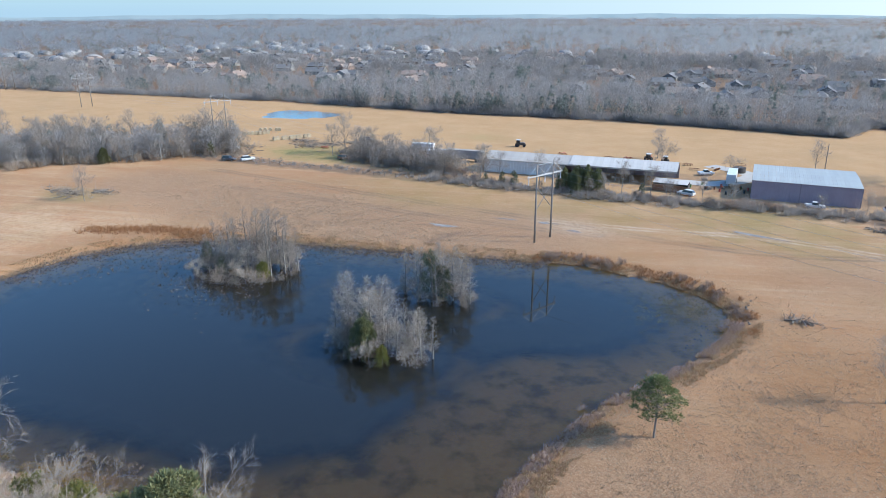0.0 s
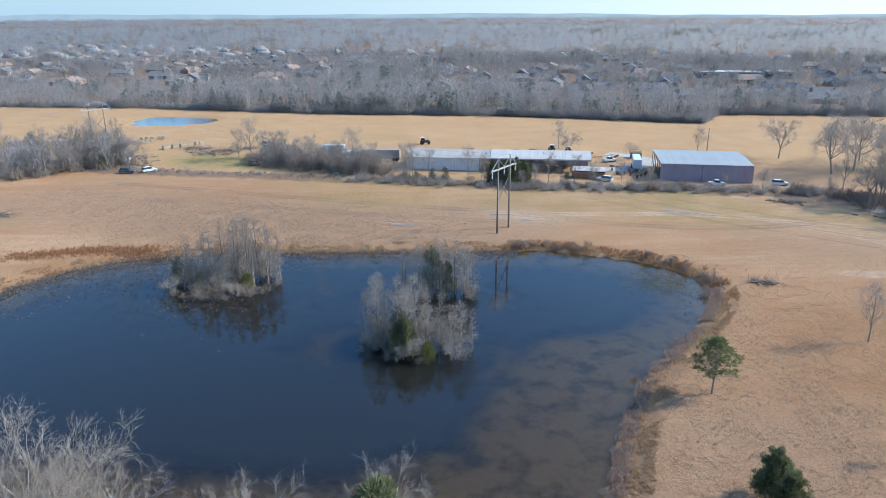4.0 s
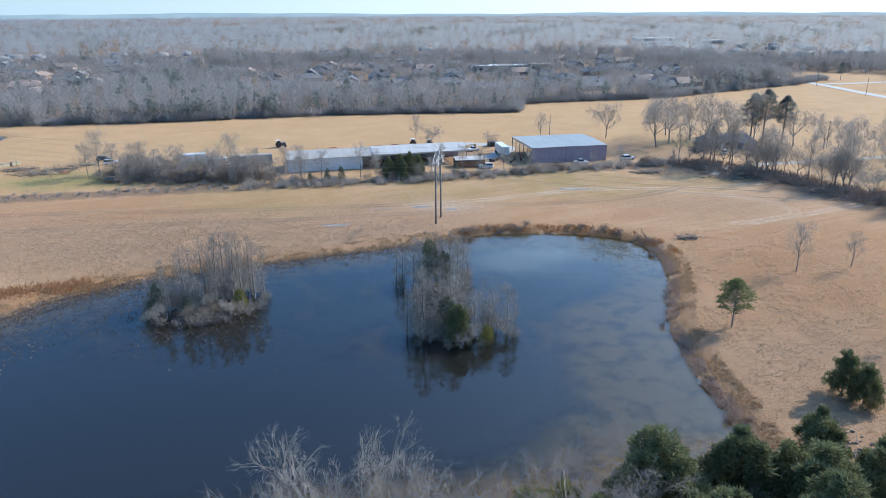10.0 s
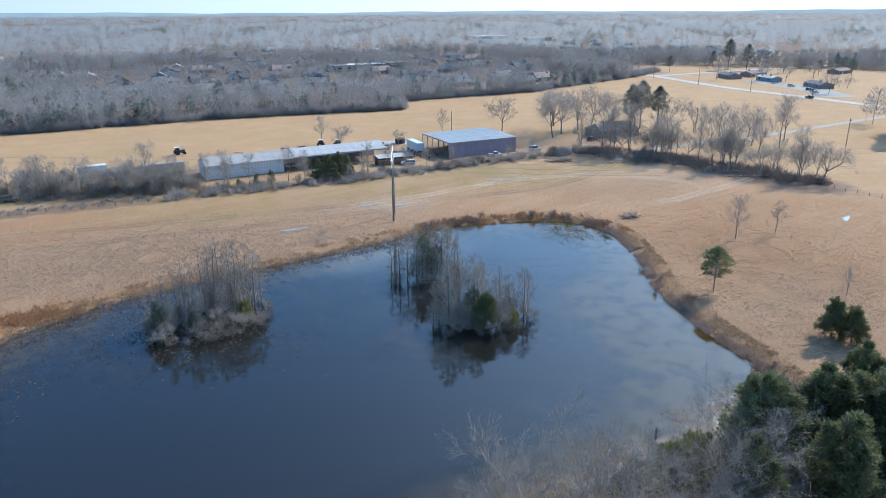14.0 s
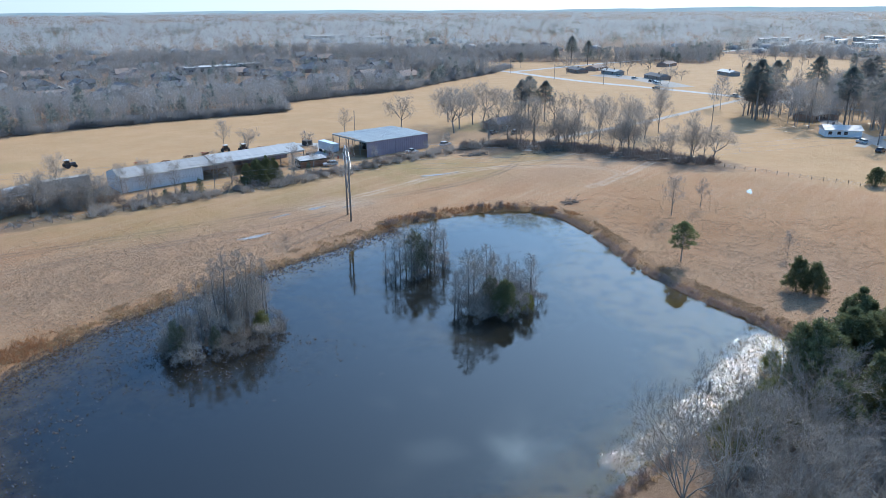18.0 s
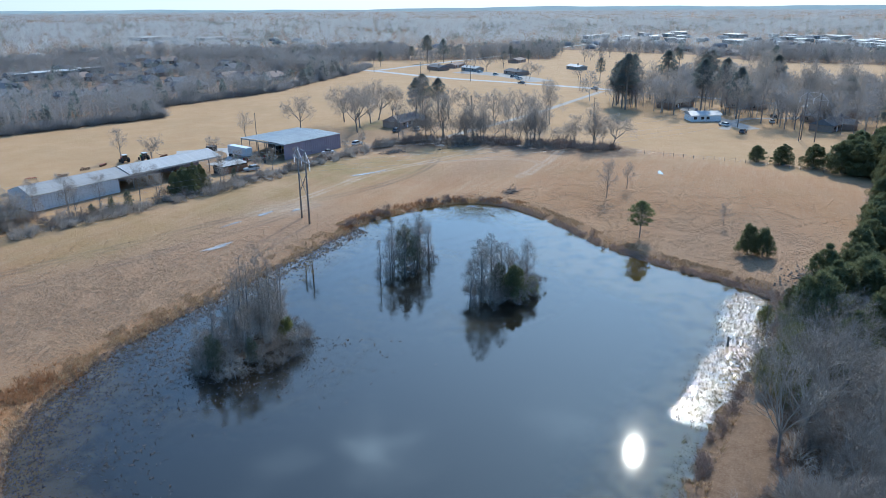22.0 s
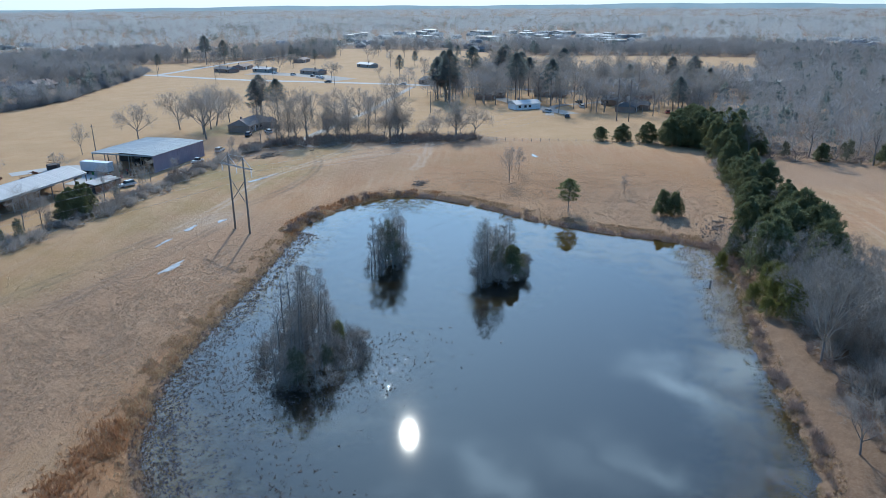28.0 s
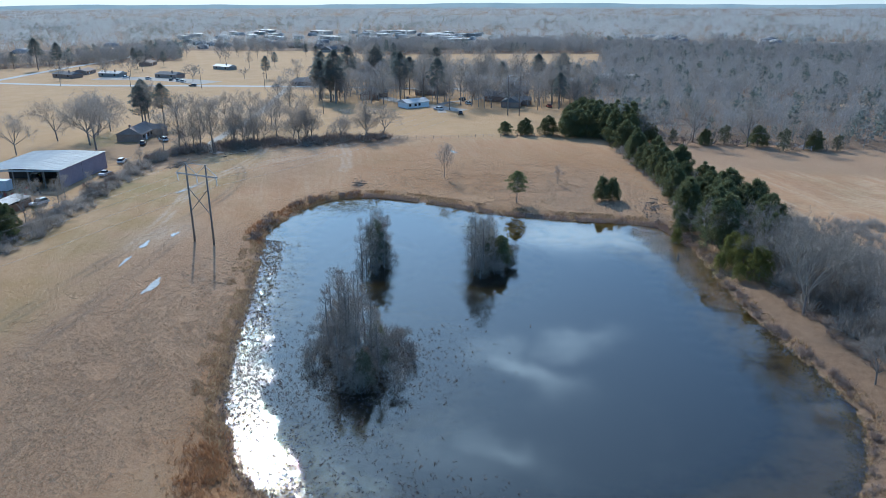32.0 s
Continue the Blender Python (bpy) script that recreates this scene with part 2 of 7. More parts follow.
M_TUFT = leafy("dry_tufts", (0.34, 0.23, 0.145), (0.55, 0.42, 0.30), through_=0.4)
M_WOOD_FAR = leafy("bare_woods", (0.285, 0.265, 0.25), (0.35, 0.33, 0.315), through_=0.38, soft=0.6)
# the bare woods again, with distance haze put into the base colour
M_WOOD_HAZE = leafy("haze_tinted_bare_woods", (0.365, 0.385, 0.40), (0.405, 0.425, 0.44), through_=0.62, soft=0.8)
# evergreen foliage greyed towards blue, distance haze put into the colour
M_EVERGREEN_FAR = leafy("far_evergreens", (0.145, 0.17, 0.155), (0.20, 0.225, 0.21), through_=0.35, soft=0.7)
M_POLE = plain("weathered_pole", (0.20, 0.17, 0.145), (0.30, 0.26, 0.225), 2.0, stretch=(3, 3, 0.4))
M_STEEL = plain("galvanised_steel", (0.55, 0.56, 0.57), (0.68, 0.69, 0.70), 2.0, 0.45, 0.6)
M_ARM = plain("weathered_steel_arm", (0.36, 0.35, 0.34), (0.48, 0.47, 0.46), 2.0, 0.6)
M_WIRE = plain("conductor", (0.3, 0.3, 0.3), (0.4, 0.4, 0.4), 2.0, 0.5, 0.5)
M_ROOF = plain("galvanised_roof", (0.36, 0.335, 0.30), (0.47, 0.44, 0.40), 0.35, 0.6, 0.0, 0.15)
M_ROOF_WHITE = plain("white_metal_roof", (0.45, 0.43, 0.395), (0.56, 0.535, 0.50), 0.35, 0.6, 0.0, 0.2)
M_ROOF_BLUE = plain("blue_grey_metal_roof", (0.31, 0.33, 0.32), (0.41, 0.425, 0.41), 0.3, 0.55, 0.0, 0.2)
M_WHITEWALL = plain("white_metal_wall", (0.60, 0.585, 0.56), (0.71, 0.695, 0.67), 0.5, 0.6, spec=0.15)
M_PURPLE = plain("mauve_metal_wall", (0.28, 0.22, 0.25), (0.36, 0.29, 0.315), 0.4, 0.6)
M_DARK = plain("dark_interior", (0.05, 0.045, 0.042), (0.09, 0.08, 0.075), 0.6)
M_RUST = plain("rusted_iron", (0.22, 0.10, 0.055), (0.35, 0.19, 0.11), 1.5)
M_RED = plain("faded_red_paint", (0.42, 0.08, 0.055), (0.5, 0.14, 0.10), 1.5, 0.5)
M_YELLOW = plain("yellow_paint", (0.62, 0.44, 0.08), (0.70, 0.52, 0.14), 1.5, 0.5)
M_GREENPAINT = plain("green_paint", (0.07, 0.20, 0.06), (0.11, 0.26, 0.09), 1.5, 0.5)
M_CARWHITE = plain("white_car_paint", (0.55, 0.55, 0.54), (0.68, 0.68, 0.67), 1.0, 0.3, 0, 0.5)
M_CARDARK = plain("dark_car_paint", (0.06, 0.065, 0.075), (0.10, 0.10, 0.11), 1.0, 0.3, 0, 0.5)
M_GLASS = plain("tinted_glass", (0.02, 0.024, 0.028), (0.035, 0.04, 0.045), 1.0, 0.08, 0, 0.6)
M_RUBBER = plain("rubber", (0.03, 0.03, 0.03), (0.05, 0.05, 0.05), 2.0)
M_ASPHALT = plain("pale_road", (0.37, 0.35, 0.32), (0.47, 0.45, 0.41), 0.4, spec=0.2)
M_GRAVEL = plain("gravel", (0.31, 0.275, 0.23), (0.45, 0.41, 0.36), 0.8, spec=0.1)
M_HAY = plain("weathered_hay", (0.36, 0.29, 0.19), (0.5, 0.42, 0.29), 3.0, bump=0.5)
M_LOG = plain("bleached_logs", (0.17, 0.138, 0.112), (0.32, 0.27, 0.225), 2.0)
M_STONE = plain("rubble_stone", (0.19, 0.155, 0.125), (0.33, 0.275, 0.225), 1.5, bump=0.4)
M_BRICK = plain("brown_brick_wall", (0.30, 0.21, 0.165), (0.42, 0.31, 0.25), 0.8)
M_HOUSEWALL = plain("pale_house_wall", (0.29, 0.27, 0.245), (0.39, 0.37, 0.335), 0.6, spec=0.1)
M_SHINGLE = plain("grey_shingles", (0.15, 0.145, 0.14), (0.235, 0.225, 0.215), 0.6, spec=0.08)
M_SHINGLE_BROWN = plain("brown_shingles", (0.24, 0.18, 0.145), (0.34, 0.265, 0.22), 0.6, spec=0.1)
M_CURTAINWHITE = plain("white_trim", (0.75, 0.75, 0.74), (0.82, 0.82, 0.81), 1.0, 0.6)

# ground: dry pasture, with the masks soil.r leaf litter, soil.g green grass, soil.b bare earth and painted rut glint;
# lay: r smooth hayfield, g shore mud, b rough tussocks
g = Mat("dry_pasture", 0.95, 0, 0.12)
P = g.coord()
big, mid, fine = g.noise(0.018, 4), g.noise(0.11, 5, rough=0.65), g.noise(0.8, 7, rough=0.8)
tuft = g.noise(3.6, 6, rough=0.85)
streak = g.noise(0.25, 5, stretch=(0.16, 2.0, 1, 24), rough=0.7)
band = g.noise(0.05, 4, stretch=(0.3, 2.0, 1, 22), rough=0.6)
grain = g.noise(5.0, 7, rough=0.9)
soil, lay = g.attr("soil"), g.attr("lay")
ss, ls = g.n.new("ShaderNodeSeparateColor"), g.n.new("ShaderNodeSeparateColor")
g.l.new(soil.outputs["Color"], ss.inputs[0])
g.l.new(lay.outputs["Color"], ls.inputs[0])
patch = g.noise(0.045, 5, rough=0.6)
col = g.mix(g.span(big, 0.35, 0.65), (0.38, 0.228, 0.122), (0.475, 0.33, 0.205))
col = g.mix(g.times(g.span(mid, 0.44, 0.64), 0.62), col, (0.38, 0.20, 0.105))
col = g.mix(g.times(g.span(patch, 0.46, 0.64), 0.6), col, (0.30, 0.21, 0.115))
col = g.mix(g.times(g.span(streak, 0.48, 0.68), 0.5), col, (0.48, 0.36, 0.25))
col = g.mix(g.times(g.span(band, 0.5, 0.64), 0.5), col, (0.31, 0.165, 0.085))
col = g.mix(g.times(g.span(fine, 0.45, 0.66), 0.42), col, (0.19, 0.118, 0.066))
col = g.mix(g.times(g.span(tuft, 0.54, 0.68), 0.42), col, (0.56, 0.44, 0.32))
hay = g.mix(g.span(mid, 0.35, 0.7), (0.39, 0.25, 0.13), (0.44, 0.295, 0.165))
hay = g.mix(g.times(g.span(patch, 0.45, 0.7), 0.4), hay, (0.33, 0.225, 0.115))
hay = g.mix(g.times(g.span(fine, 0.45, 0.75), 0.3), hay, (0.29, 0.195, 0.105))
russet = g.mix(g.span(fine, 0.35, 0.65), (0.20, 0.10, 0.043), (0.36, 0.20, 0.10))
col = g.mix(g.times(soil.outputs["Alpha"], g.span(big, 0.2, 0.6)), col, russet)
col = g.mix(ls.outputs[0], col, hay)
tus = g.mix(g.span(tuft, 0.4, 0.62), (0.17, 0.105, 0.064), (0.43, 0.295, 0.195))
col = g.mix(g.times(ls.outputs[2], 0.8), col, tus)
litter = g.mix(g.span(fine, 0.35, 0.65), (0.13, 0.088, 0.06), (0.22, 0.155, 0.108))
litter = g.mix(g.times(g.span(tuft, 0.5, 0.66), 0.7), litter, (0.33, 0.25, 0.185))
litter = g.mix(g.times(g.span(grain, 0.5, 0.6), 0.5), litter, (0.09, 0.062, 0.044))
col = g.mix(ss.outputs[0], col, litter)
grass = g.mix(g.span(fine, 0.35, 0.65), (0.15, 0.155, 0.05), (0.30, 0.25, 0.11))
col = g.mix(g.times(ss.outputs[1], g.span(mid, 0.25, 0.6)), col, grass)
bare = g.mix(g.span(fine, 0.35, 0.65), (0.31, 0.215, 0.145), (0.52, 0.42, 0.32))
col = g.mix(ss.outputs[2], col, bare)
weedy = g.noise(0.22, 4, rough=0.6)
mud = g.mix(g.span(fine, 0.35, 0.65), (0.62, 0.41, 0.19), (0.70, 0.50, 0.26))
mud = g.mix(g.span(weedy, 0.48, 0.64), mud, (0.32, 0.215, 0.10))
col = g.mix(ls.outputs[1], col, mud)
col = g.mix(g.times(g.span(grain, 0.46, 0.66), 0.3), col, g.mix(1.0, col, (0.55, 0.5, 0.45), "MULTIPLY"))
g.color(g.mix(1.0, col, (0.97, 0.915, 0.865), "MULTIPLY"))
hgt = g.mix(0.3, tuft, grain)
g.bump(hgt, 1.0, 0.2)
M_GROUND = g.m

# water: gloss over a murky body that hides the bottom where it is deep
w = Mat("pond_water", 0.03)
w.n.remove(w.p)
depth = w.attr("depth")
rip = w.attr("ripple")
wave = w.noise(1.3, 3, stretch=(1, 2.2, 1, 30))
chop = w.noise(7.5, 2)
bmp = w.n.new("ShaderNodeBump")
bmp.inputs["Distance"].default_value = 0.22
w.l.new(w.mix(0.5, wave, chop), bmp.inputs["Height"])
w.l.new(w.times(w.times(rip.outputs["Fac"], w.span(w.noise(2.6, 2), 0.42, 0.56, 0.15, 1.3)), 0.0016, "ADD"), bmp.inputs["Strength"])
fres = w.n.new("ShaderNodeFresnel")
fres.inputs["IOR"].default_value = 1.48
w.l.new(bmp.outputs[0], fres.inputs["Normal"])
gloss = w.n.new("ShaderNodeBsdfGlossy")
w.l.new(w.times(w.times(rip.outputs["Fac"], w.span(w.noise(11.0, 3, rough=0.7), 0.43, 0.58, 0.0, 0.25)), 0.024, "ADD"), gloss.inputs["Roughness"])
w.l.new(bmp.outputs[0], gloss.inputs["Normal"])
body = w.n.new("ShaderNodeBsdfDiffuse")
body.inputs["Color"].default_value = (0.0135, 0.0142, 0.0125, 1)
clear = w.n.new("ShaderNodeBsdfTransparent")
clear.inputs["Color"].default_value = (0.90, 0.74, 0.46, 1)
murk = w.n.new("ShaderNodeMixShader")
w.l.new(depth.outputs["Fac"], murk.inputs[0])
w.l.new(clear.outputs[0], murk.inputs[1])
w.l.new(body.outputs[0], murk.inputs[2])
top = w.n.new("ShaderNodeMixShader")
w.l.new(fres.outputs[0], top.inputs[0])
w.l.new(murk.outputs[0], top.inputs[1])
w.l.new(gloss.outputs[0], top.inputs[2])
w.l.new(top.outputs[0], w.n["Material Output"].inputs["Surface"])
M_WATER = w.m

pd = Mat("muddy_puddle", 0.1, 0, 0.3)
pd.color(pd.mix(pd.span(pd.noise(0.8, 3), 0.35, 0.65), (0.20, 0.155, 0.11), (0.29, 0.235, 0.18)))
M_PUDDLE = pd.m

# flat emission: the haze over the far hills is painted as a blue glow
haze = Mat("glowing_haze_hills", 1.0)
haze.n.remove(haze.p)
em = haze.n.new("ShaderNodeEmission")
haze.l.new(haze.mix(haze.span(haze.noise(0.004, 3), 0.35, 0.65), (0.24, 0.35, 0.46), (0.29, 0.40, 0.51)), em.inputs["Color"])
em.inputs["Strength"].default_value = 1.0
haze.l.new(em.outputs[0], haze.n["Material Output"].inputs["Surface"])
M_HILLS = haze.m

# ---- builders ----
rng = np.random.default_rng(7)


def quick(name, V, F, material, smooth=False):
    """A mesh datablock from arrays: V (n, 3) and F (m, 3) or (m, 4)."""
    V, F = np.asarray(V, np.float32), np.asarray(F, np.int32)
    me = bpy.data.meshes.new(name)
    k = F.shape[1]
    me.vertices.add(len(V))
    me.vertices.foreach_set("co", V.ravel())
    me.loops.add(F.size)
    me.loops.foreach_set("vertex_index", F.ravel())
    me.polygons.add(len(F))
    me.polygons.foreach_set("loop_start", np.arange(0, F.size, k, dtype=np.int32))
    me.update(calc_edges=True)
    me.validate()
    if smooth:
        me.polygons.foreach_set("use_smooth", np.ones(len(F), bool))
    me.materials.append(material)
    return me


def bm_mesh(name, bm, material, smooth=False):
    me = bpy.data.meshes.new(name)
    bm.to_mesh(me)
    bm.free()
    for p in me.polygons:
        p.use_smooth = smooth
    me.materials.append(material)
    return me


def part(name, mesh, parent, label="", m=None):
    """One mesh object under a thing or a part."""
    ob = new(name, mesh)
    ob.parent = parent
    if m is not None:
        ob.matrix_local = m
    return tagged(ob, label)


def thing(name, m, label, category, group="", kind=""):
    ob = new(name)
    ob.matrix_basis = m
    ob.empty_display_size = 0.5
    return tagged(ob, label, category, group, kind)


def box(sx, sy, sz, bevel=0.0, at=(0, 0, 0)):
    """A box on its base, sx by sy by sz, its base's middle at the given place."""
    bm = bmesh.new()
    bmesh.ops.create_cube(bm, size=1)
    bmesh.ops.scale(bm, vec=(sx, sy, sz), verts=bm.verts)
    if bevel:
        bmesh.ops.bevel(bm, geom=bm.edges[:], offset=bevel, segments=2, affect="EDGES")
    bmesh.ops.translate(bm, vec=(at[0], at[1], at[2] + sz / 2), verts=bm.verts)
    return bm


def rod(r0, r1, length, sides=8):
    bm = bmesh.new()
    bmesh.ops.create_cone(bm, cap_ends=True, segments=sides, radius1=r0, radius2=r1, depth=length)
    bmesh.ops.translate(bm, vec=(0, 0, length / 2), verts=bm.verts)
    return bm


def between(a, b):
    """The pose whose z axis runs from a to b."""
    a, b = Vector(a), Vector(b)
    return Matrix.Translation(a) @ (b - a).to_track_quat("Z", "Y").to_matrix().to_4x4()


def tubes(segs, sides):
    """Tapered tubes from rows of x0 y0 z0 x1 y1 z1 r0 r1."""
    s = np.asarray(segs, float)
    a, b, r0, r1 = s[:, :3], s[:, 3:6], s[:, 6], s[:, 7]
    d = b - a
    d /= np.linalg.norm(d, axis=1, keepdims=True) + 1e-9
    ref = np.where(np.abs(d[:, 2:3]) > 0.9, [[1.0, 0, 0]], [[0, 0, 1.0]])
    u = np.cross(d, ref)
    u /= np.linalg.norm(u, axis=1, keepdims=True) + 1e-9
    v = np.cross(d, u)
    ang = np.arange(sides) * 2 * np.pi / sides
    ring = u[:, None] * np.cos(ang)[None, :, None] + v[:, None] * np.sin(ang)[None, :, None]
    V = np.concatenate([a[:, None] + ring * r0[:, None, None], b[:, None] + ring * r1[:, None, None]], 1)
    k = np.arange(sides)
    q = np.stack([k, (k + 1) % sides, (k + 1) % sides + sides, k + sides], 1)
    F = q[None] + (np.arange(len(s)) * 2 * sides)[:, None, None]
    return V.reshape(-1, 3), F.reshape(-1, 4)


def pipe(pts, radius, sides=4):
    """One unbroken round wire through the points."""
    p = np.asarray(pts, float)
    d = np.gradient(p, axis=0)
    d /= np.linalg.norm(d, axis=1, keepdims=True)
    u = np.cross(d, [0, 0, 1.0])
    u /= np.linalg.norm(u, axis=1, keepdims=True)
    v = np.cross(d, u)
    a = np.arange(sides) * 2 * np.pi / sides
    V = p[:, None] + radius * (u[:, None] * np.cos(a)[None, :, None] + v[:, None] * np.sin(a)[None, :, None])
    k = np.arange(sides)
    q = np.stack([k, (k + 1) % sides, (k + 1) % sides + sides, k + sides], 1)
    return V.reshape(-1, 3), (q[None] + (np.arange(len(p) - 1) * sides)[:, None, None]).reshape(-1, 4)


def blades(p, d, length, width, r):
    """Slim rhombic blades that start at p and run along d."""
    d = d / (np.linalg.norm(d, axis=1, keepdims=True) + 1e-9)
    side = np.cross(d, r.normal(size=d.shape))
    side /= np.linalg.norm(side, axis=1, keepdims=True) + 1e-9
    length, width = np.broadcast_to(length, len(p))[:, None], np.broadcast_to(width, len(p))[:, None]
    V = np.stack([p, p + d * length * 0.5 + side * width * 0.5, p + d * length, p + d * length * 0.5 - side * width * 0.5], 1)
    return V.reshape(-1, 3), np.arange(len(p) * 4).reshape(-1, 4)


def blades3(p, d, length, width, r):
    """Slim three-cornered blades that start at p and run along d."""
    d = d / (np.linalg.norm(d, axis=1, keepdims=True) + 1e-9)
    side = np.cross(d, r.normal(size=d.shape))
    side /= np.linalg.norm(side, axis=1, keepdims=True) + 1e-9
    length, width = np.broadcast_to(length, len(p))[:, None], np.broadcast_to(width, len(p))[:, None]
    V = np.stack([p - side * width * 0.5, p + side * width * 0.5, p + d * length], 1)
    return V.reshape(-1, 3), np.arange(len(p) * 3).reshape(-1, 3)


# ---- lie of the land ----
def spline(points, closed=True, per=8):
    p = np.array(points, float)
    n = len(p)
    out = []
    for i in range(n if closed else n - 1):
        a, b, c, d = (p[(i + k) % n] if closed else p[min(max(i + k, 0), n - 1)] for k in (-1, 0, 1, 2))
        for t in np.arange(per) / per:
            out.append(0.5 * (2 * b + (c - a) * t + (2 * a - 5 * b + 4 * c - d) * t**2 + (3 * b - a - 3 * c + d) * t**3))
    if not closed:
        out.append(p[-1])
    return np.array(out)


SHORE = spline([(-33, 40), (-31.5, 50), (-31.8, 60), (-31, 72), (-29.5, 82), (-26, 92), (-23.5, 102), (-22, 112), (-23.5, 119),
                (-28.5, 125), (-37, 128), (-48, 129), (-58, 128.5), (-66, 125), (-80, 119.5), (-95, 113.5), (-108, 108.5), (-120, 103.5), (-130, 98),
                (-138, 92), (-144, 84), (-148, 72), (-147, 56), (-141, 38), (-128, 24), (-114, 19), (-104, 19.5), (-93, 23), (-80, 27), (-66, 30),
                (-54, 32), (-43, 35)])
POND2 = spline([(-272, 232), (-281, 248), (-277, 262), (-262, 266), (-248, 262), (-246, 246), (-254, 235)], per=5)


def edge_distance(x, y, line, closed=True):
    """Distance to a polyline; below zero inside it when it is closed."""
    x, y = np.asarray(x, float), np.asarray(y, float)
    best, inside = np.full(x.shape, 1e9), np.zeros(x.shape, bool)
    n = len(line)
    for i in range(n if closed else n - 1):
        (ax, ay), (bx, by) = line[i], line[(i + 1) % n]
        dx, dy = bx - ax, by - ay
        t = np.clip(((x - ax) * dx + (y - ay) * dy) / (dx * dx + dy * dy + 1e-9), 0, 1)
        best = np.minimum(best, (x - ax - t * dx) ** 2 + (y - ay - t * dy) ** 2)
        if closed and ay != by:
            inside ^= ((ay > y) != (by > y)) & (x < dx * (y - ay) / (by - ay) + ax)
    best = np.sqrt(best)
    return np.where(inside, -best, best) if closed else best


def smooth(a, b, v):
    t = np.clip((v - a) / (b - a), 0, 1)
    return t * t * (3 - 2 * t)


def value_noise(x, y, scale, seed=0):
    """Cheap smooth noise from -1 to 1, of about the given wavelength."""
    r = np.random.default_rng(seed)
    out = np.zeros(np.shape(x))
    for k in range(5):
        a, ph, f = r.uniform(0, 2 * np.pi), r.uniform(0, 6.3), r.uniform(0.7, 1.5) * 2 * np.pi / scale
        out += np.sin((x * np.cos(a) + y * np.sin(a)) * f + ph + 0.8 * np.sin((x * np.sin(a) - y * np.cos(a)) * f * 0.6 + ph * 2))
    return out / 3.2


# islands: middle, half sizes, turn, height
ISLANDS = [((-110.3, 86.8), (10.5, 8.2), 25, 0.03), ((-70.5, 97.3), (7.6, 3.8), 8, 0.02), ((-65.5, 74.2), (9.0, 4.6), 8, 0.03)]


def island_rise(x, y):
    h = np.full(np.shape(x), -9.0)
    for k, ((cx, cy), (sx, sy), turn, top) in enumerate(ISLANDS):
        c, s = math.cos(radians(turn)), math.sin(radians(turn))
        u, v = ((x - cx) * c + (y - cy) * s) / sx, (-(x - cx) * s + (y - cy) * c) / sy
        r = np.sqrt(u * u + v * v) + 0.14 * value_noise(x, y, 6, 40 + k)
        h = np.maximum(h, top - 0.24 * r**2)
    return h


def height(x, y):
    x, y = np.asarray(x, float), np.asarray(y, float)
    d = edge_distance(x, y, SHORE) + 0.5 * value_noise(x, y, 5, 3)
    out = 0.12 + 0.75 * smooth(0, 4.5, d) + 1.0 * smooth(4, 60, d) + 0.10 * value_noise(x, y, 45, 5) * smooth(5, 30, d)
    shelf = smooth(-68, -50, x) * (1 - smooth(84, 100, y))
    ins = np.where(d > -9, d * 0.07, -0.63 + (d + 9) * 0.22)
    ins = ins + shelf * (np.where(d > -17, d * 0.021, -0.36 + (d + 17) * 0.22) - ins)
    land = np.where(d > 0, out * smooth(-0.1, 1.2, d) + 0.03, np.maximum(ins, -2.4))
    land = np.where(d < -6, np.maximum(land, island_rise(x, y)), land)
    near = (x < -225) & (x > -300) & (y > 215) & (y < 285)
    if near.any():
        d2 = edge_distance(x, y, POND2)
        dip = np.where(d2 < 0, np.maximum(-1.5, d2 * 0.3) + 1.2, 1.9)
        land = np.where(d2 < 6, dip + (land - dip) * smooth(-0.5, 6, d2), land)
    return land


def ground_z(x, y):
    return float(height(np.array([x]), np.array([y]))[0])


def axis(lo, hi, step, far_lo, far_hi):
    core = list(np.arange(lo, hi + 0.01, step))
    a, s = hi, step
    while a < far_hi:
        s *= 1.16
        a = min(a + s, far_hi)
        core.append(a)
    a, s = lo, step
    while a > far_lo:
        s *= 1.16
        a = max(a - s, far_lo)
        core.insert(0, a)
    return np.array(core)


gx, gy = axis(-215, 75, 0.9, -4950, 4950), axis(5, 205, 0.9, -4950, 4950)
gx, gy = np.unique(np.r_[gx, np.arange(80, 720, 8.0)]), np.unique(np.r_[gy, np.arange(-40, 0, 8.0), np.arange(210, 680, 8.0)])
X, Y = np.meshgrid(gx, gy)
Z = height(X.ravel(), Y.ravel()).reshape(X.shape)
dsh = edge_distance(X.ravel(), Y.ravel(), SHORE).reshape(X.shape)
core = (X > -215) & (X < 75) & (Y > 5) & (Y < 205)
Z = Z + np.where(core & (dsh > 2), 0.011 * rng.normal(size=X.shape), 0)
ny, nx = X.shape
idx = np.arange(nx * ny).reshape(ny, nx)
F = np.stack([idx[:-1, :-1], idx[:-1, 1:], idx[1:, 1:], idx[1:, :-1]], -1).reshape(-1, 4)
me = quick("ground", np.stack([X, Y, Z], -1).reshape(-1, 3), F, M_GROUND, True)

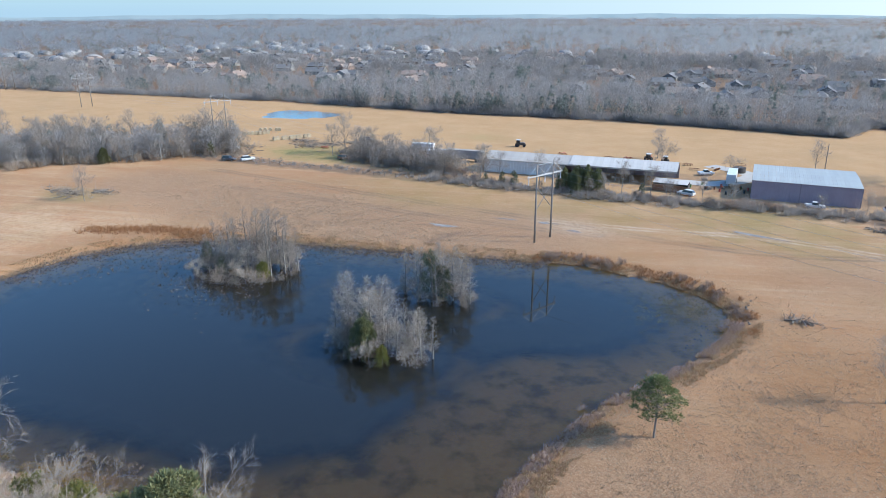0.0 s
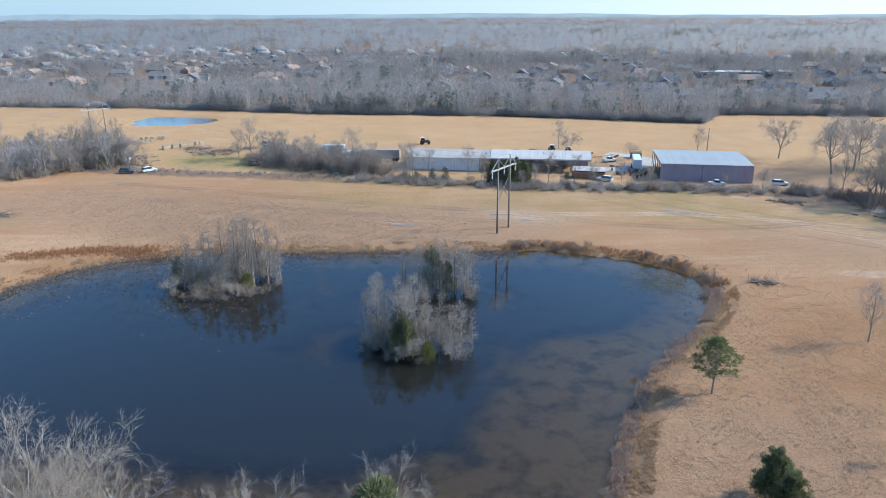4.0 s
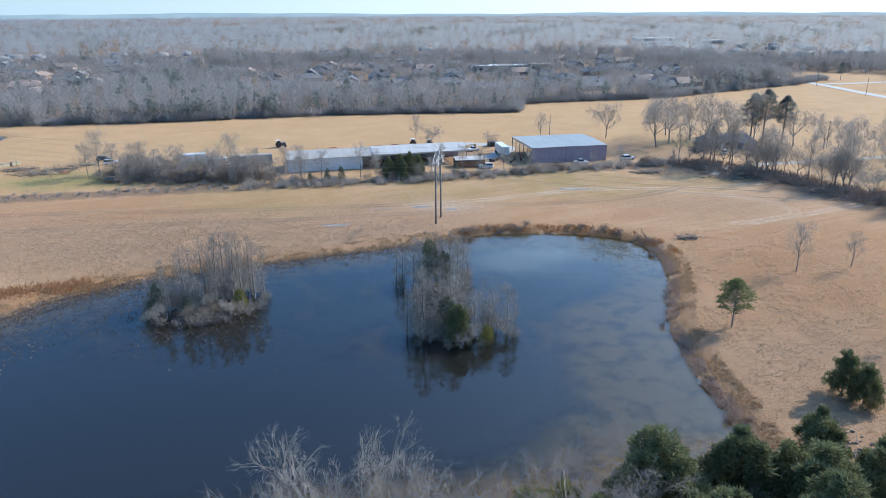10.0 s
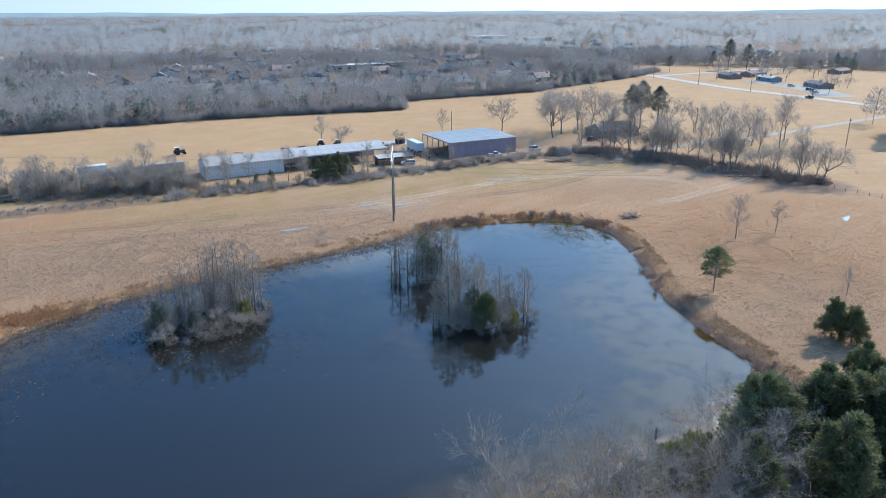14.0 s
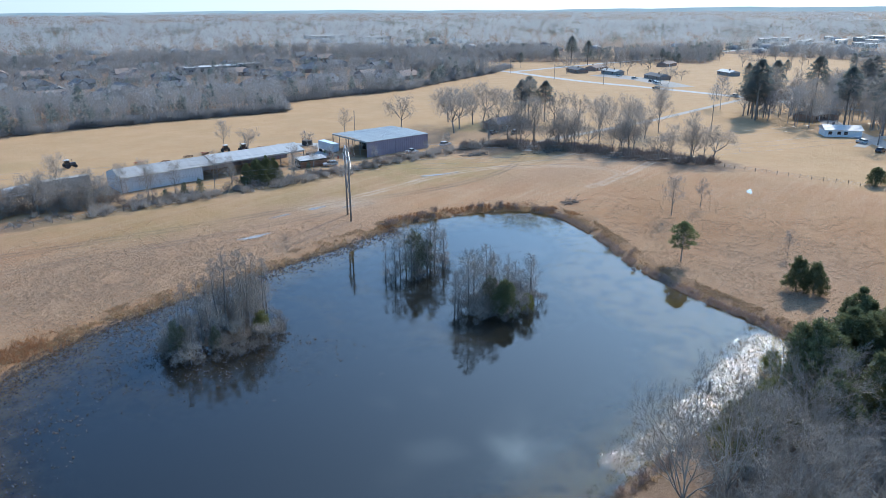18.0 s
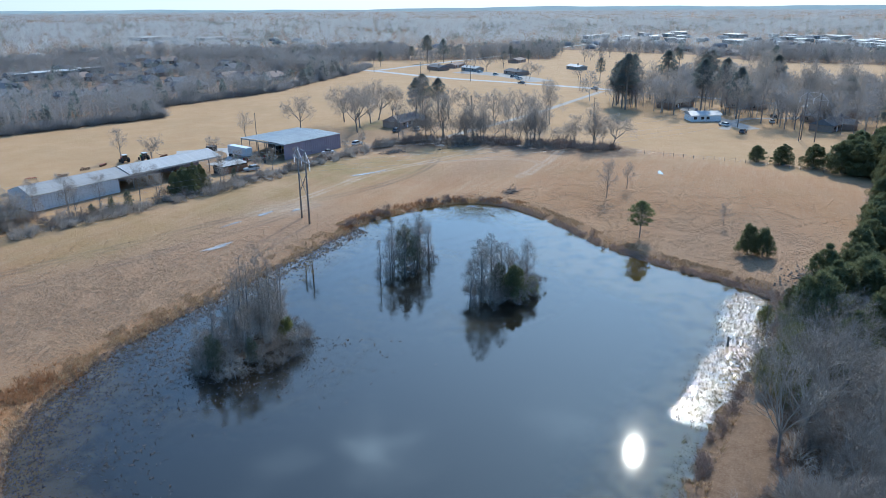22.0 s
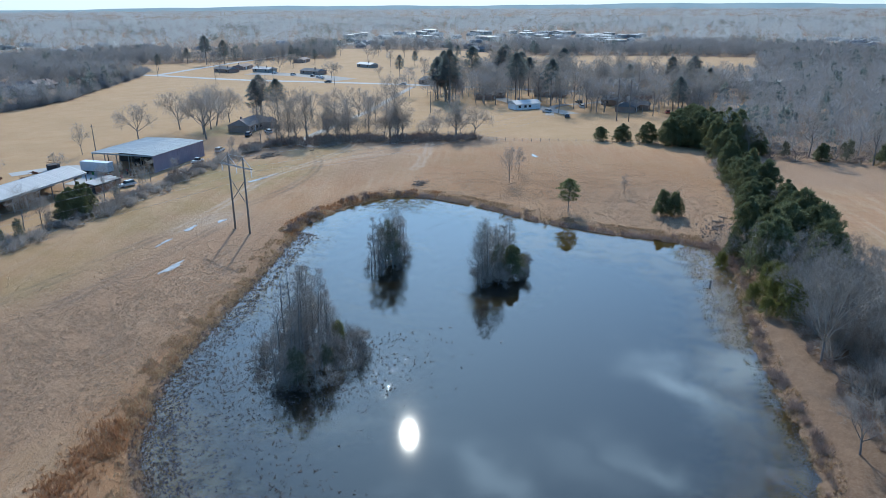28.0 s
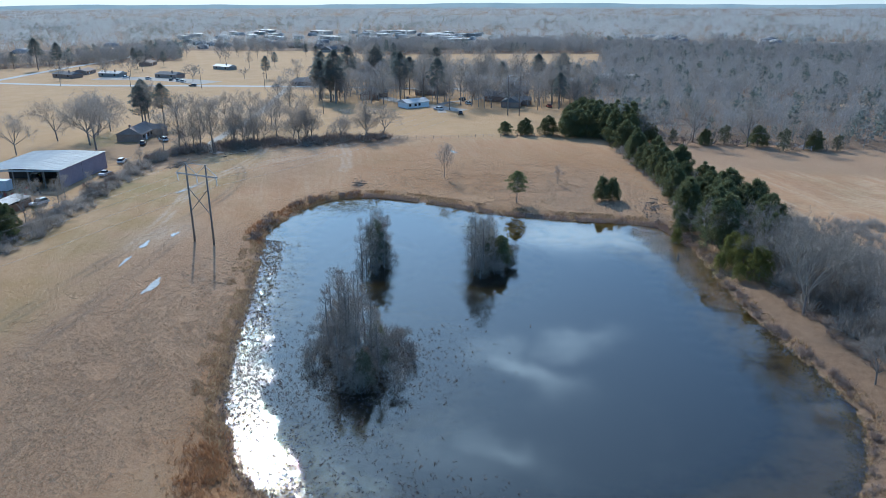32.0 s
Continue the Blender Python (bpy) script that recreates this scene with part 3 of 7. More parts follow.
# where each kind of surface lies
HEDGE = np.array([(-330, 128), (-250, 143), (-195, 155), (-156, 163), (-126, 167), (-98, 172), (-73, 177), (-53, 182), (-30, 187), (-10, 193), (8, 196)], float)
BANKLINE = np.array([(8, 196), (20, 182), (30, 171), (41, 152), (52, 133)], float)
WOODEDGE = np.array([(-900, 120), (-470, 234), (-308, 278), (-204, 291), (-121, 313), (-72, 317), (-31, 320), (-27, 351), (60, 374), (163, 440), (200, 470)], float)
TRACKS = [spline([(-190, 140), (-150, 143), (-116, 146), (-83, 150), (-62, 151), (-36, 152), (-10, 160), (12, 178), (22, 190), (45, 197), (110, 213), (190, 240)], False),
          spline([(-77, 150), (-53, 156.8), (-28, 164.5), (-3, 165.3), (14, 167), (27, 171), (40, 181)], False),
          spline([(-14, 166), (5.5, 158), (15, 151), (19.5, 144), (18.5, 138), (10, 134), (2, 132)], False),
          spline([(6, 132), (22, 138), (39, 146)], False),
          spline([(-165, 128), (-140, 133), (-110, 137), (-80, 142), (-60, 147)], False)]
DAM = spline([(-126, 17), (-112, 13.5), (-98, 15.5), (-85, 20), (-70, 24), (-52, 27), (-40, 31), (-30, 36)], False)


def wood_y(x):
    return np.interp(x, WOODEDGE[:, 0], WOODEDGE[:, 1])


FAR_FIELDS = [np.array(f, float) for f in (((296, 535), (330, 590), (395, 645), (560, 565), (505, 520), (400, 505)), ((335, 395), (375, 320), (455, 245), (505, 365), (480, 505), (430, 460)), ((310, 85), (345, 80), (350, 40), (318, 45)), ((650, 40), (720, 10), (700, -30), (655, -20)))]


def wooded(x, y):
    """True where bare woods stand."""
    r = np.hypot(x + 90, y)
    north = (y > wood_y(x)) & (x < 175)
    fields = value_noise(x, y, 420, 11) > 1.25
    open_east = (x >= 175) & (r < 620) & (y > 215)
    east = (x >= 175) & (y > 40) & ~open_east & (r > 620)
    south = (x > 70 + 4 * value_noise(x, y, 25, 12)) & (y <= 62 + 8 * value_noise(x, y, 30, 13))
    lane = (np.abs(x - 190) < 9) & (y < 460)
    clearing = np.zeros(np.shape(x), bool)
    for f in FAR_FIELDS:
        clearing |= edge_distance(x, y, f) < 0
    return (north | east | south) & ~(fields & (r > 520)) & ~lane & ~clearing


xs, ys = X.ravel(), Y.ravel()
ds = dsh.ravel()
soil, lay = np.zeros((len(xs), 4), np.float32), np.zeros((len(xs), 4), np.float32)
lay[:, 3] = 1
soil[:, 3] = 0.75 * (1 - smooth(0.6, 1.15, np.hypot((xs - 18) / 48, (ys - 85) / 52))) + 0.5 * (1 - smooth(0.4, 1.35, np.hypot((xs + 110) / 130, (ys - 130) / 42)))
soil[:, 3] = np.maximum(soil[:, 3], 0.8 * (1 - smooth(2, 13, ds + 2 * value_noise(xs, ys, 12, 29))) * (ds < 16))
soil[:, 0] = np.where(np.hypot(xs + 90, ys) > 800, 1.0, 0.9 * wooded(xs, ys))
nr = (np.abs(xs + 100) < 320) & (np.abs(ys - 100) < 250)
jit = value_noise(xs, ys, 7, 21) * 1.6
for line, half in ((HEDGE, 4.5), (BANKLINE, 10)):
    soil[nr, 0] = np.maximum(soil[nr, 0], 0.85 * (1 - smooth(half * 0.5, half * 1.3, edge_distance(xs[nr], ys[nr], line, False) + jit[nr])))
southwood = np.array([(-150, 10), (-126, 13), (-112, 10), (-98, 12), (-85, 16.5), (-70, 20.5), (-52, 24), (-40, 28), (-28, 34), (-5, 37), (30, 46), (74, 55), (74, 46), (30, 36), (-5, 27), (-30, 14), (-60, -10), (-150, -10)], float)
soil[nr, 0] = np.maximum(soil[nr, 0], 0.95 * (1 - smooth(-1.5, 1.5, edge_distance(xs[nr], ys[nr], southwood) + jit[nr])))
yard = np.array([(-120, 182), (-60, 196), (-8, 205), (45, 205), (50, 232), (0, 240), (-40, 232), (-70, 215), (-125, 205)], float)
soil[nr, 0] = np.maximum(soil[nr, 0], 0.45 * (1 - smooth(-6, 4, edge_distance(xs[nr], ys[nr], yard) + 3 * jit[nr])))
for (cx, cy), r, a in (((-182, 178), 26, 0.9), ((-30, 172), 34, 0.5), ((-112, 158), 34, 0.32), ((-70, 166), 34, 0.34), ((5, 172), 24, 0.35), ((30, 232), 22, 0.6), ((-195, 97), 14, 0.5), ((-150, 240), 16, 0.3), ((-58, 29), 8, 0.6)):
    soil[:, 1] = np.maximum(soil[:, 1], a * (1 - smooth(0.4, 1.1, np.hypot((xs - cx), (ys - cy) * 1.6) / r + jit * 0.06)))
for k, line in enumerate(TRACKS):
    dt = edge_distance(xs[nr], ys[nr], line, False)
    # tracks 1 to 3: bare ruts, with their wet glint painted in as pale earth
    rut = np.exp(-(((dt - 0.95) / 0.55) ** 2)) * (1.0 if k in (1, 2, 3) else 0.7) * (0.7 + 0.4 * value_noise(xs[nr], ys[nr], 18, 31 + k))
    band = 2 if k in (1, 2, 3) else 0
    soil[nr, band] = np.maximum(soil[nr, band], rut * (1.0 if band else np.where(xs[nr] > 10, 0, 1.3)))
soil[nr, 0] = np.maximum(soil[nr, 0], 0.8 * (1 - smooth(5.5, 9, edge_distance(xs[nr], ys[nr], DAM, False) + 0.6 * jit[nr])))
soil[nr, 2] = np.maximum(soil[nr, 2], 0.6 * np.exp(-((np.hypot(xs[nr] + 66, (ys[nr] - 149) * 1.8) / 10) ** 2)))
past_bank = smooth(2, 9, ((xs - 8) * 63 + (ys - 196) * 44) / 77)
for f in FAR_FIELDS:
    soil[edge_distance(xs, ys, f) < 4, 0] = 0
lay[:, 0] = np.maximum(np.where(xs < 8, smooth(3, 10, ys - np.interp(xs, HEDGE[:, 0], HEDGE[:, 1])), np.where(ys > 110, past_bank, 0)), smooth(56, 70, xs)) * (1 - soil[:, 0])
lay[:, 1] = (1 - smooth(-1.6, -0.3, ds)) * (ds < 3)
soil[:, 0] = np.maximum(soil[:, 0], 0.85 * (1 - smooth(0.3, 1.4, np.abs(ds - 0.2) + 0.25 * value_noise(xs, ys, 6, 22))))
lay[:, 1] = np.where(island_rise(xs, ys) > -0.02, 0.0, lay[:, 1])
soil[:, 0] = np.where(island_rise(xs, ys) > -0.05, 1.0, soil[:, 0])
rough_band = (1 - smooth(8, 26, np.abs(edge_distance(xs[nr], ys[nr], np.array([(-190, 118), (-140, 120), (-100, 130), (-75, 140)], float), False))))
lay[nr, 2] = np.maximum(rough_band * 0.8, 0.75 * (1 - smooth(6, 30, np.hypot((xs[nr] + 14) * 0.8, ys[nr] - 58))))
lay[nr, 2] = np.maximum(lay[nr, 2], 0.8 * np.exp(-((np.hypot((xs[nr] - 8) / 26, (ys[nr] - 150) / 12)) ** 2)))
low_field = smooth(20, 34, xs) * (1 - smooth(44, 56, ys)) * (xs < 140)
lay[:, 0] *= 1 - low_field
lay[:, 2] = np.maximum(lay[:, 2], 0.95 * low_field)
for nm, arr in (("soil", soil), ("lay", lay)):
    at = me.color_attributes.new(nm, "FLOAT_COLOR", "POINT")
    at.data.foreach_set("color", np.clip(arr, 0, 1).astype(np.float32).ravel())
tagged(new("ground", me), "dry winter pasture of tan grass with worn tracks round a pond", "ground", kind="structure")

# pond water: one sheet a little larger than the pond, cut by the banks
wx, wy = np.arange(-155, -15, 1.0), np.arange(10, 138, 1.0)
WX, WY = np.meshgrid(wx, wy)
wd = edge_distance(WX.ravel(), WY.ravel(), SHORE)
iz = height(WX.ravel(), WY.ravel())
wi = np.arange(WX.size).reshape(WX.shape)
WF = np.stack([wi[:-1, :-1], wi[:-1, 1:], wi[1:, 1:], wi[1:, :-1]], -1).reshape(-1, 4)
WF = WF[(wd[WF] < 2.5).any(1)]
me = quick("pond_water", np.stack([WX.ravel(), WY.ravel(), 0 * wd], 1), WF, M_WATER, True)
at = me.attributes.new("depth", "FLOAT", "POINT")
murky = 1 - np.exp(-(np.minimum(iz, 0) / 0.95) ** 2)
# murk added round the islands hides the bottom, so their reflections look dark
for (x, y), (sx, sy), turn, _ in ISLANDS:
    murky = np.maximum(murky, 0.84 * (1 - smooth(1.6, 2.4, np.hypot(WX.ravel() - x, WY.ravel() - y) / (0.5 * (sx + sy)))))
at.data.foreach_set("value", np.clip(murky, 0, 1).astype(np.float32))
north_reeds = np.array([(-60, 126), (-80, 118), (-95, 112), (-108, 107), (-120, 102), (-130, 97), (-138, 90), (-144, 82), (-146, 70)], float)
south_reeds = np.array([(-75, 29.2), (-54, 35), (-46, 38.5), (-36, 42)], float)
rd = np.minimum(edge_distance(WX.ravel(), WY.ravel(), north_reeds, False) / 0.8, edge_distance(WX.ravel(), WY.ravel(), south_reeds, False) / 0.75)
ripv = np.where(WY.ravel() < 60, 0.75, 0.2) * (1 - smooth(3.0, 7.0, rd + 1.9 * value_noise(WX.ravel(), WY.ravel(), 11, 61))) + 0.010 * smooth(0.3, 0.9, value_noise(WX.ravel(), WY.ravel(), 40, 62))
for x, y, reach, much in ((-113, 84, 15, 0.07), (-134, 77.5, 5, 0.08)):
    ripv = np.maximum(ripv, much * (1 - smooth(0.6, 1.0, np.hypot(WX.ravel() - x, WY.ravel() - y) / reach + 0.3 * value_noise(WX.ravel(), WY.ravel(), 4, 63))))
at = me.attributes.new("ripple", "FLOAT", "POINT")
at.data.foreach_set("value", np.clip(ripv, 0, 1).astype(np.float32))
tagged(new("pond_water", me), "still dark blue pond water reflecting sky and clouds", "water", kind="structure")
c2 = POND2.mean(0)
V = np.concatenate([[[*c2, 1.2]], np.c_[c2 + (POND2 - c2) * 1.08, np.full(len(POND2), 1.2)]])
n2 = len(POND2)
me = quick("stock_pond_water", V, [(0, 1 + i, 1 + (i + 1) % n2) for i in range(n2)], M_WATER)
at = me.attributes.new("depth", "FLOAT", "POINT")
at.data.foreach_set("value", np.ones(len(V), np.float32))
at = me.attributes.new("ripple", "FLOAT", "POINT")
at.data.foreach_set("value", np.full(len(V), 0.3, np.float32))
tagged(new("stock_pond_water", me), "small blue stock pond in the far hayfield", "water", kind="structure")

# puddles lie on the wheel tracks
for (cx, cy), (a, b), turn in (((-94, 133), (3.6, 0.8), 12), ((-30, 165.5), (6.0, 0.6), -4), ((-74, 148.5), (2.6, 0.6), 15), ((-66, 146.5), (1.6, 0.6), 5), ((34, 104), (2.4, 0.7), 40), ((-84, 146), (3.2, 0.35), 14)):
    k = np.arange(20) * 2 * np.pi / 20
    rr = 1 + 0.22 * np.sin(3 * k + cx) + 0.12 * np.sin(5 * k + cy)
    u, v = a * rr * np.cos(k), b * rr * np.sin(k)
    c, s = math.cos(radians(turn)), math.sin(radians(turn))
    px, py = cx + u * c - v * s, cy + u * s + v * c
    pts = np.c_[np.r_[cx, px], np.r_[cy, py]]
    me = quick("puddle", np.c_[pts, height(pts[:, 0], pts[:, 1]) + 0.07], [(0, 1 + i, 1 + (i + 1) % 20) for i in range(20)], M_PUDDLE)
    tagged(new("puddle", me), "shallow rain puddle in a worn wheel track", "puddle", "puddles on the tracks", "structure")

# hills that close the horizon, glowing in the colour of haze
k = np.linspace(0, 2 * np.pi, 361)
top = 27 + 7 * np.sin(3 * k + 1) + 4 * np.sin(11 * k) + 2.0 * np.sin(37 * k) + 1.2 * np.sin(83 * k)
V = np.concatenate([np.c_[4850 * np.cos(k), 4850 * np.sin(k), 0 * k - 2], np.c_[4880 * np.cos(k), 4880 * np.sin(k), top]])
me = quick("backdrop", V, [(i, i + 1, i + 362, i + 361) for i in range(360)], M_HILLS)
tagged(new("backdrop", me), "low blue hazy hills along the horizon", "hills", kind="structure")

# ---- plants ----
def grow(r, p, d, length, radius, level, levels, out, split=(3, 5), angle=(25, 55), bend=0.25, up=0.15, shrink=0.62, twig=0.012):
    """Appends the segments of a limb and of all that grows from it to out[level]."""
    steps = 3 if level < levels else 2
    pts, rad = [np.array(p, float)], [radius]
    d = np.array(d, float)
    for k in range(steps):
        d = d + r.normal(size=3) * bend * 0.5 + np.array([0, 0, up * 0.5])
        d /= np.linalg.norm(d)
        pts.append(pts[-1] + d * length / steps)
        rad.append(max(twig, radius * (1 - (k + 1) / steps * 0.55)))
        out.setdefault(level, []).append((*pts[-2], *pts[-1], rad[-2], rad[-1]))
    if level >= levels:
        return
    n = r.integers(split[0], split[1] + 1)
    for k in range(n):
        f = r.uniform(0.35, 1.0) if k else 1.0
        i = min(int(f * steps), steps - 1)
        q = pts[i] + (pts[i + 1] - pts[i]) * (f * steps - i)
        az, an = r.uniform(0, 6.283), radians(r.uniform(*angle))
        a = np.cross(d, [math.cos(az), math.sin(az), 0.3])
        a /= np.linalg.norm(a) + 1e-9
        nd = d * math.cos(an) + a * math.sin(an)
        grow(r, q, nd, length * shrink * r.uniform(0.75, 1.2), max(twig, rad[i] * 0.6), level + 1, levels, out, split, angle, bend, up, shrink, twig)


def bare_tree(seed, h, label, style="spread", twig_mat=None, lvl=5, tw=0.022):
    """A leafless tree on its base: trunk, limbs and twigs."""
    r = np.random.default_rng(seed)
    out = {}
    tr = h * (0.0125 if style in ("spread", "tall") else 0.0105 if style == "upright" else 0.0155)
    if style == "spread":
        lean = r.normal(size=2) * 0.08
        th = h * r.uniform(0.2, 0.3)
        trunk = [(0, 0, -0.3, lean[0] * th, lean[1] * th, th, tr * 1.25, tr)]
        for k in range(r.integers(5, 8)):
            az, an = k * 2.4 + r.uniform(-0.4, 0.4), radians(r.uniform(12, 68))
            d = (math.cos(az) * math.sin(an), math.sin(az) * math.sin(an), math.cos(an))
            grow(r, (lean[0] * th, lean[1] * th, th * r.uniform(0.8, 1.0)), d, h * r.uniform(0.32, 0.4), tr * 0.6, 1, lvl, out, (3, 5), (25, 58), 0.22, 0.06, 0.6, tw)
    elif style == "upright":
        trunk = [(0, 0, -0.3, 0.1, 0, h * 0.22, tr * 1.2, tr)]
        for k in range(7):
            az, an = k * 2.4 + r.uniform(-0.4, 0.4), radians(r.uniform(6, 34))
            d = (math.cos(az) * math.sin(an), math.sin(az) * math.sin(an), math.cos(an))
            grow(r, (0.1, 0, h * 0.2), d, h * r.uniform(0.36, 0.46), tr * 0.6, 1, lvl, out, (4, 5), (20, 52), 0.24, 0.08, 0.58, tw)
    elif style in ("spire", "cypress"):
        segs, p = [], np.array([0, 0, -0.3])
        trunk = []
        for k in range(6):
            q = p + np.array([r.normal() * 0.12, r.normal() * 0.12, h / 6])
            trunk.append((*p, *q, tr * (1 - k / 6.6), tr * (1 - (k + 1) / 6.6)))
            p = q
        full = style == "cypress"
        for k in range(int(h * (10 if full else 6))):
            f = r.uniform(0.06, 1.0) ** (0.9 if full else 0.75) * 0.99
            s = trunk[min(int(f * 6), 5)]
            q = np.array(s[:3]) + (np.array(s[3:6]) - np.array(s[:3])) * (f * 6 % 1)
            az = r.uniform(0, 6.283)
            an = radians(r.uniform(50, 85))
            d = (math.cos(az) * math.sin(an), math.sin(az) * math.sin(an), math.cos(an))
            reach = 0.25 * min(1, 0.45 + f * 2.2) * (1.08 - f) ** 0.55 if full else 0.14 * (1.12 - f) ** 0.6
            grow(r, q, d, h * reach * r.uniform(0.6, 1.1), tr * 0.3 * (1.1 - f), 3, 5, out, (3, 4), (20, 55), 0.2, 0.10, 0.55, tw)
    elif style == "tall":
        p, trunk = np.array([0, 0, -0.3]), []
        for k in range(4):
            q = p + np.array([r.normal() * 0.16, r.normal() * 0.16, h * 0.21])
            trunk.append((*p, *q, tr * 1.1 * (1 - k / 4.6), tr * 1.1 * (1 - (k + 1) / 4.6)))
            p = q
        for k in range(17):
            f = 0.25 + 0.75 * (k + r.uniform(0, 1)) / 17
            s_ = trunk[min(int(f * 4), 3)]
            q = np.array(s_[:3]) + (np.array(s_[3:6]) - np.array(s_[:3])) * min(1, f * 4 - min(int(f * 4), 3))
            az, an = k * 2.4 + r.uniform(-0.3, 0.3), radians(r.uniform(18, 55) * (1.15 - 0.5 * f))
            d = (math.cos(az) * math.sin(an), math.sin(az) * math.sin(an), math.cos(an))
            grow(r, q, d, h * (0.34 - 0.14 * f) * r.uniform(0.8, 1.1), tr * 0.42 * (1.25 - f), 2, lvl, out, (3, 5), (22, 52), 0.2, 0.10, 0.6, tw)
    else:
        trunk = [(0, 0, -0.2, 0, 0, 0.15, 0.05, 0.05)]
        for k in range(r.integers(9, 14)):
            az, an = k * 2.4, radians(r.uniform(8, 60))
            d = (math.cos(az) * math.sin(an), math.sin(az) * math.sin(an), math.cos(an))
            grow(r, (0.2 * math.cos(az), 0.2 * math.sin(az), 0), d, h * r.uniform(0.4, 0.62), 0.035, 2, 5, out, (3, 4), (20, 58), 0.3, 0.04, 0.62, tw)
    last = max(out)
    thick = [s for k in out for s in out[k] if k <= 2]
    thin = [s for k in out for s in out[k] if 2 < k < last]
    ends = np.array([s for s in out[last]])
    ends = np.concatenate([ends, ends + np.r_[np.zeros(3), 0, 0, 0, 0, 0]])
    e0, e1 = ends[:, :3], ends[:, 3:6]
    dv = (e1 - e0) * r.uniform(0.8, 1.5, (len(ends), 1)) + r.normal(size=e0.shape) * 0.25 * np.linalg.norm(e1 - e0, axis=1, keepdims=True)
    if style in ("spread", "tall"):
        fe = e1[::2] + r.normal(size=e1[::2].shape) * h * 0.025
        fd = (fe - (0, 0, h * 0.4)) / h + r.normal(size=fe.shape) * 0.35
        e0, dv = np.concatenate([e0, fe]), np.concatenate([dv, fd / np.linalg.norm(fd, axis=1, keepdims=True) * r.uniform(0.5, 1.2, (len(fe), 1))])
    tips = blades3(e0, dv, np.linalg.norm(dv, axis=1), tw * r.uniform(1.4, 2.3, len(e0)), r)
    ob = thing("cypress_tree" if style in ("spire", "cypress") else "bare_tree" if style != "shrub" else "bare_shrub", Matrix(), label, "tree" if style != "shrub" else "shrub")
    part("trunk", quick("trunk", *tubes(trunk, 8), M_BARK, True), ob)
    if thick:
        part("bough_frame", quick("bough_frame", *tubes(thick, 5), M_BARK if twig_mat is not M_TWIG_PALE else M_TWIG_PALE, True), ob)["kind"] = "stuff"
    if thin:
        part("branch_frame", quick("branch_frame", *tubes(thin, 3), twig_mat or M_TWIG), ob)["kind"] = "stuff"
    part("crown", quick("crown", *tips, twig_mat or M_TWIG), ob)["kind"] = "stuff"
    return ob


def cedar(seed, h, w_, label, mat=None, n=5200, name="cedar_tree", fork=1.0, dome=0.62):
    """A dense juniper: trunk, inner shade of boughs and many small sprays."""
    r = np.random.default_rng(seed)
    ob = thing(name, Matrix(), label, "tree")
    part("trunk", quick("trunk", *tubes([(0, 0, -0.3, 0, 0, h * 0.8, h * 0.02, 0.03)], 7), M_BARK, True), ob)
    m_ = 230
    bf = r.uniform(0.0, 1, m_) ** 0.85
    prof = np.minimum(1, bf / 0.12 + 0.45) * (1 - bf) ** dome
    ba = np.arange(m_) * 2.4 + r.normal(size=m_) * 0.5
    br = w_ / 2 * prof * r.uniform(0.35, 1.2, m_)
    tops = np.array([(0, 0, 1.0), (0.17, 0.05, 0.86), (-0.13, 0.15, 0.8), (0.02, -0.18, 0.9)]) * (fork, fork, 1)
    tp = tops[r.integers(0, 4, m_)]
    bp = np.c_[br * np.cos(ba) + tp[:, 0] * w_ * (0.3 + bf), br * np.sin(ba) + tp[:, 1] * w_ * (0.3 + bf), 0.35 + bf * h * 0.95 * tp[:, 2]]
    k = r.integers(0, m_, n)
    size = w_ * (0.105 - 0.05 * bf[k]) * r.uniform(0.6, 1.2, m_)[k]
    off = r.normal(size=(n, 3))
    off /= np.linalg.norm(off, axis=1, keepdims=True)
    p = bp[k] + off * (size * r.uniform(0.2, 1, n) ** 0.5)[:, None] * (1, 1, 1.35)
    p[:, 2] = np.maximum(p[:, 2], 0.1)
    d = off * (0.5, 0.5, 0.3) + np.c_[np.cos(ba[k]) * 0.35, np.sin(ba[k]) * 0.35, 0.8 + 0 * k] + r.normal(size=(n, 3)) * 0.6
    V, F = blades(p, d, r.uniform(0.18, 0.5, n) * (h / 8) ** 0.4, r.uniform(0.05, 0.11, n) * (h / 8) ** 0.4, r)
    part("crown", quick("crown", V, F, mat or M_CEDAR), ob)["kind"] = "stuff"
    return ob


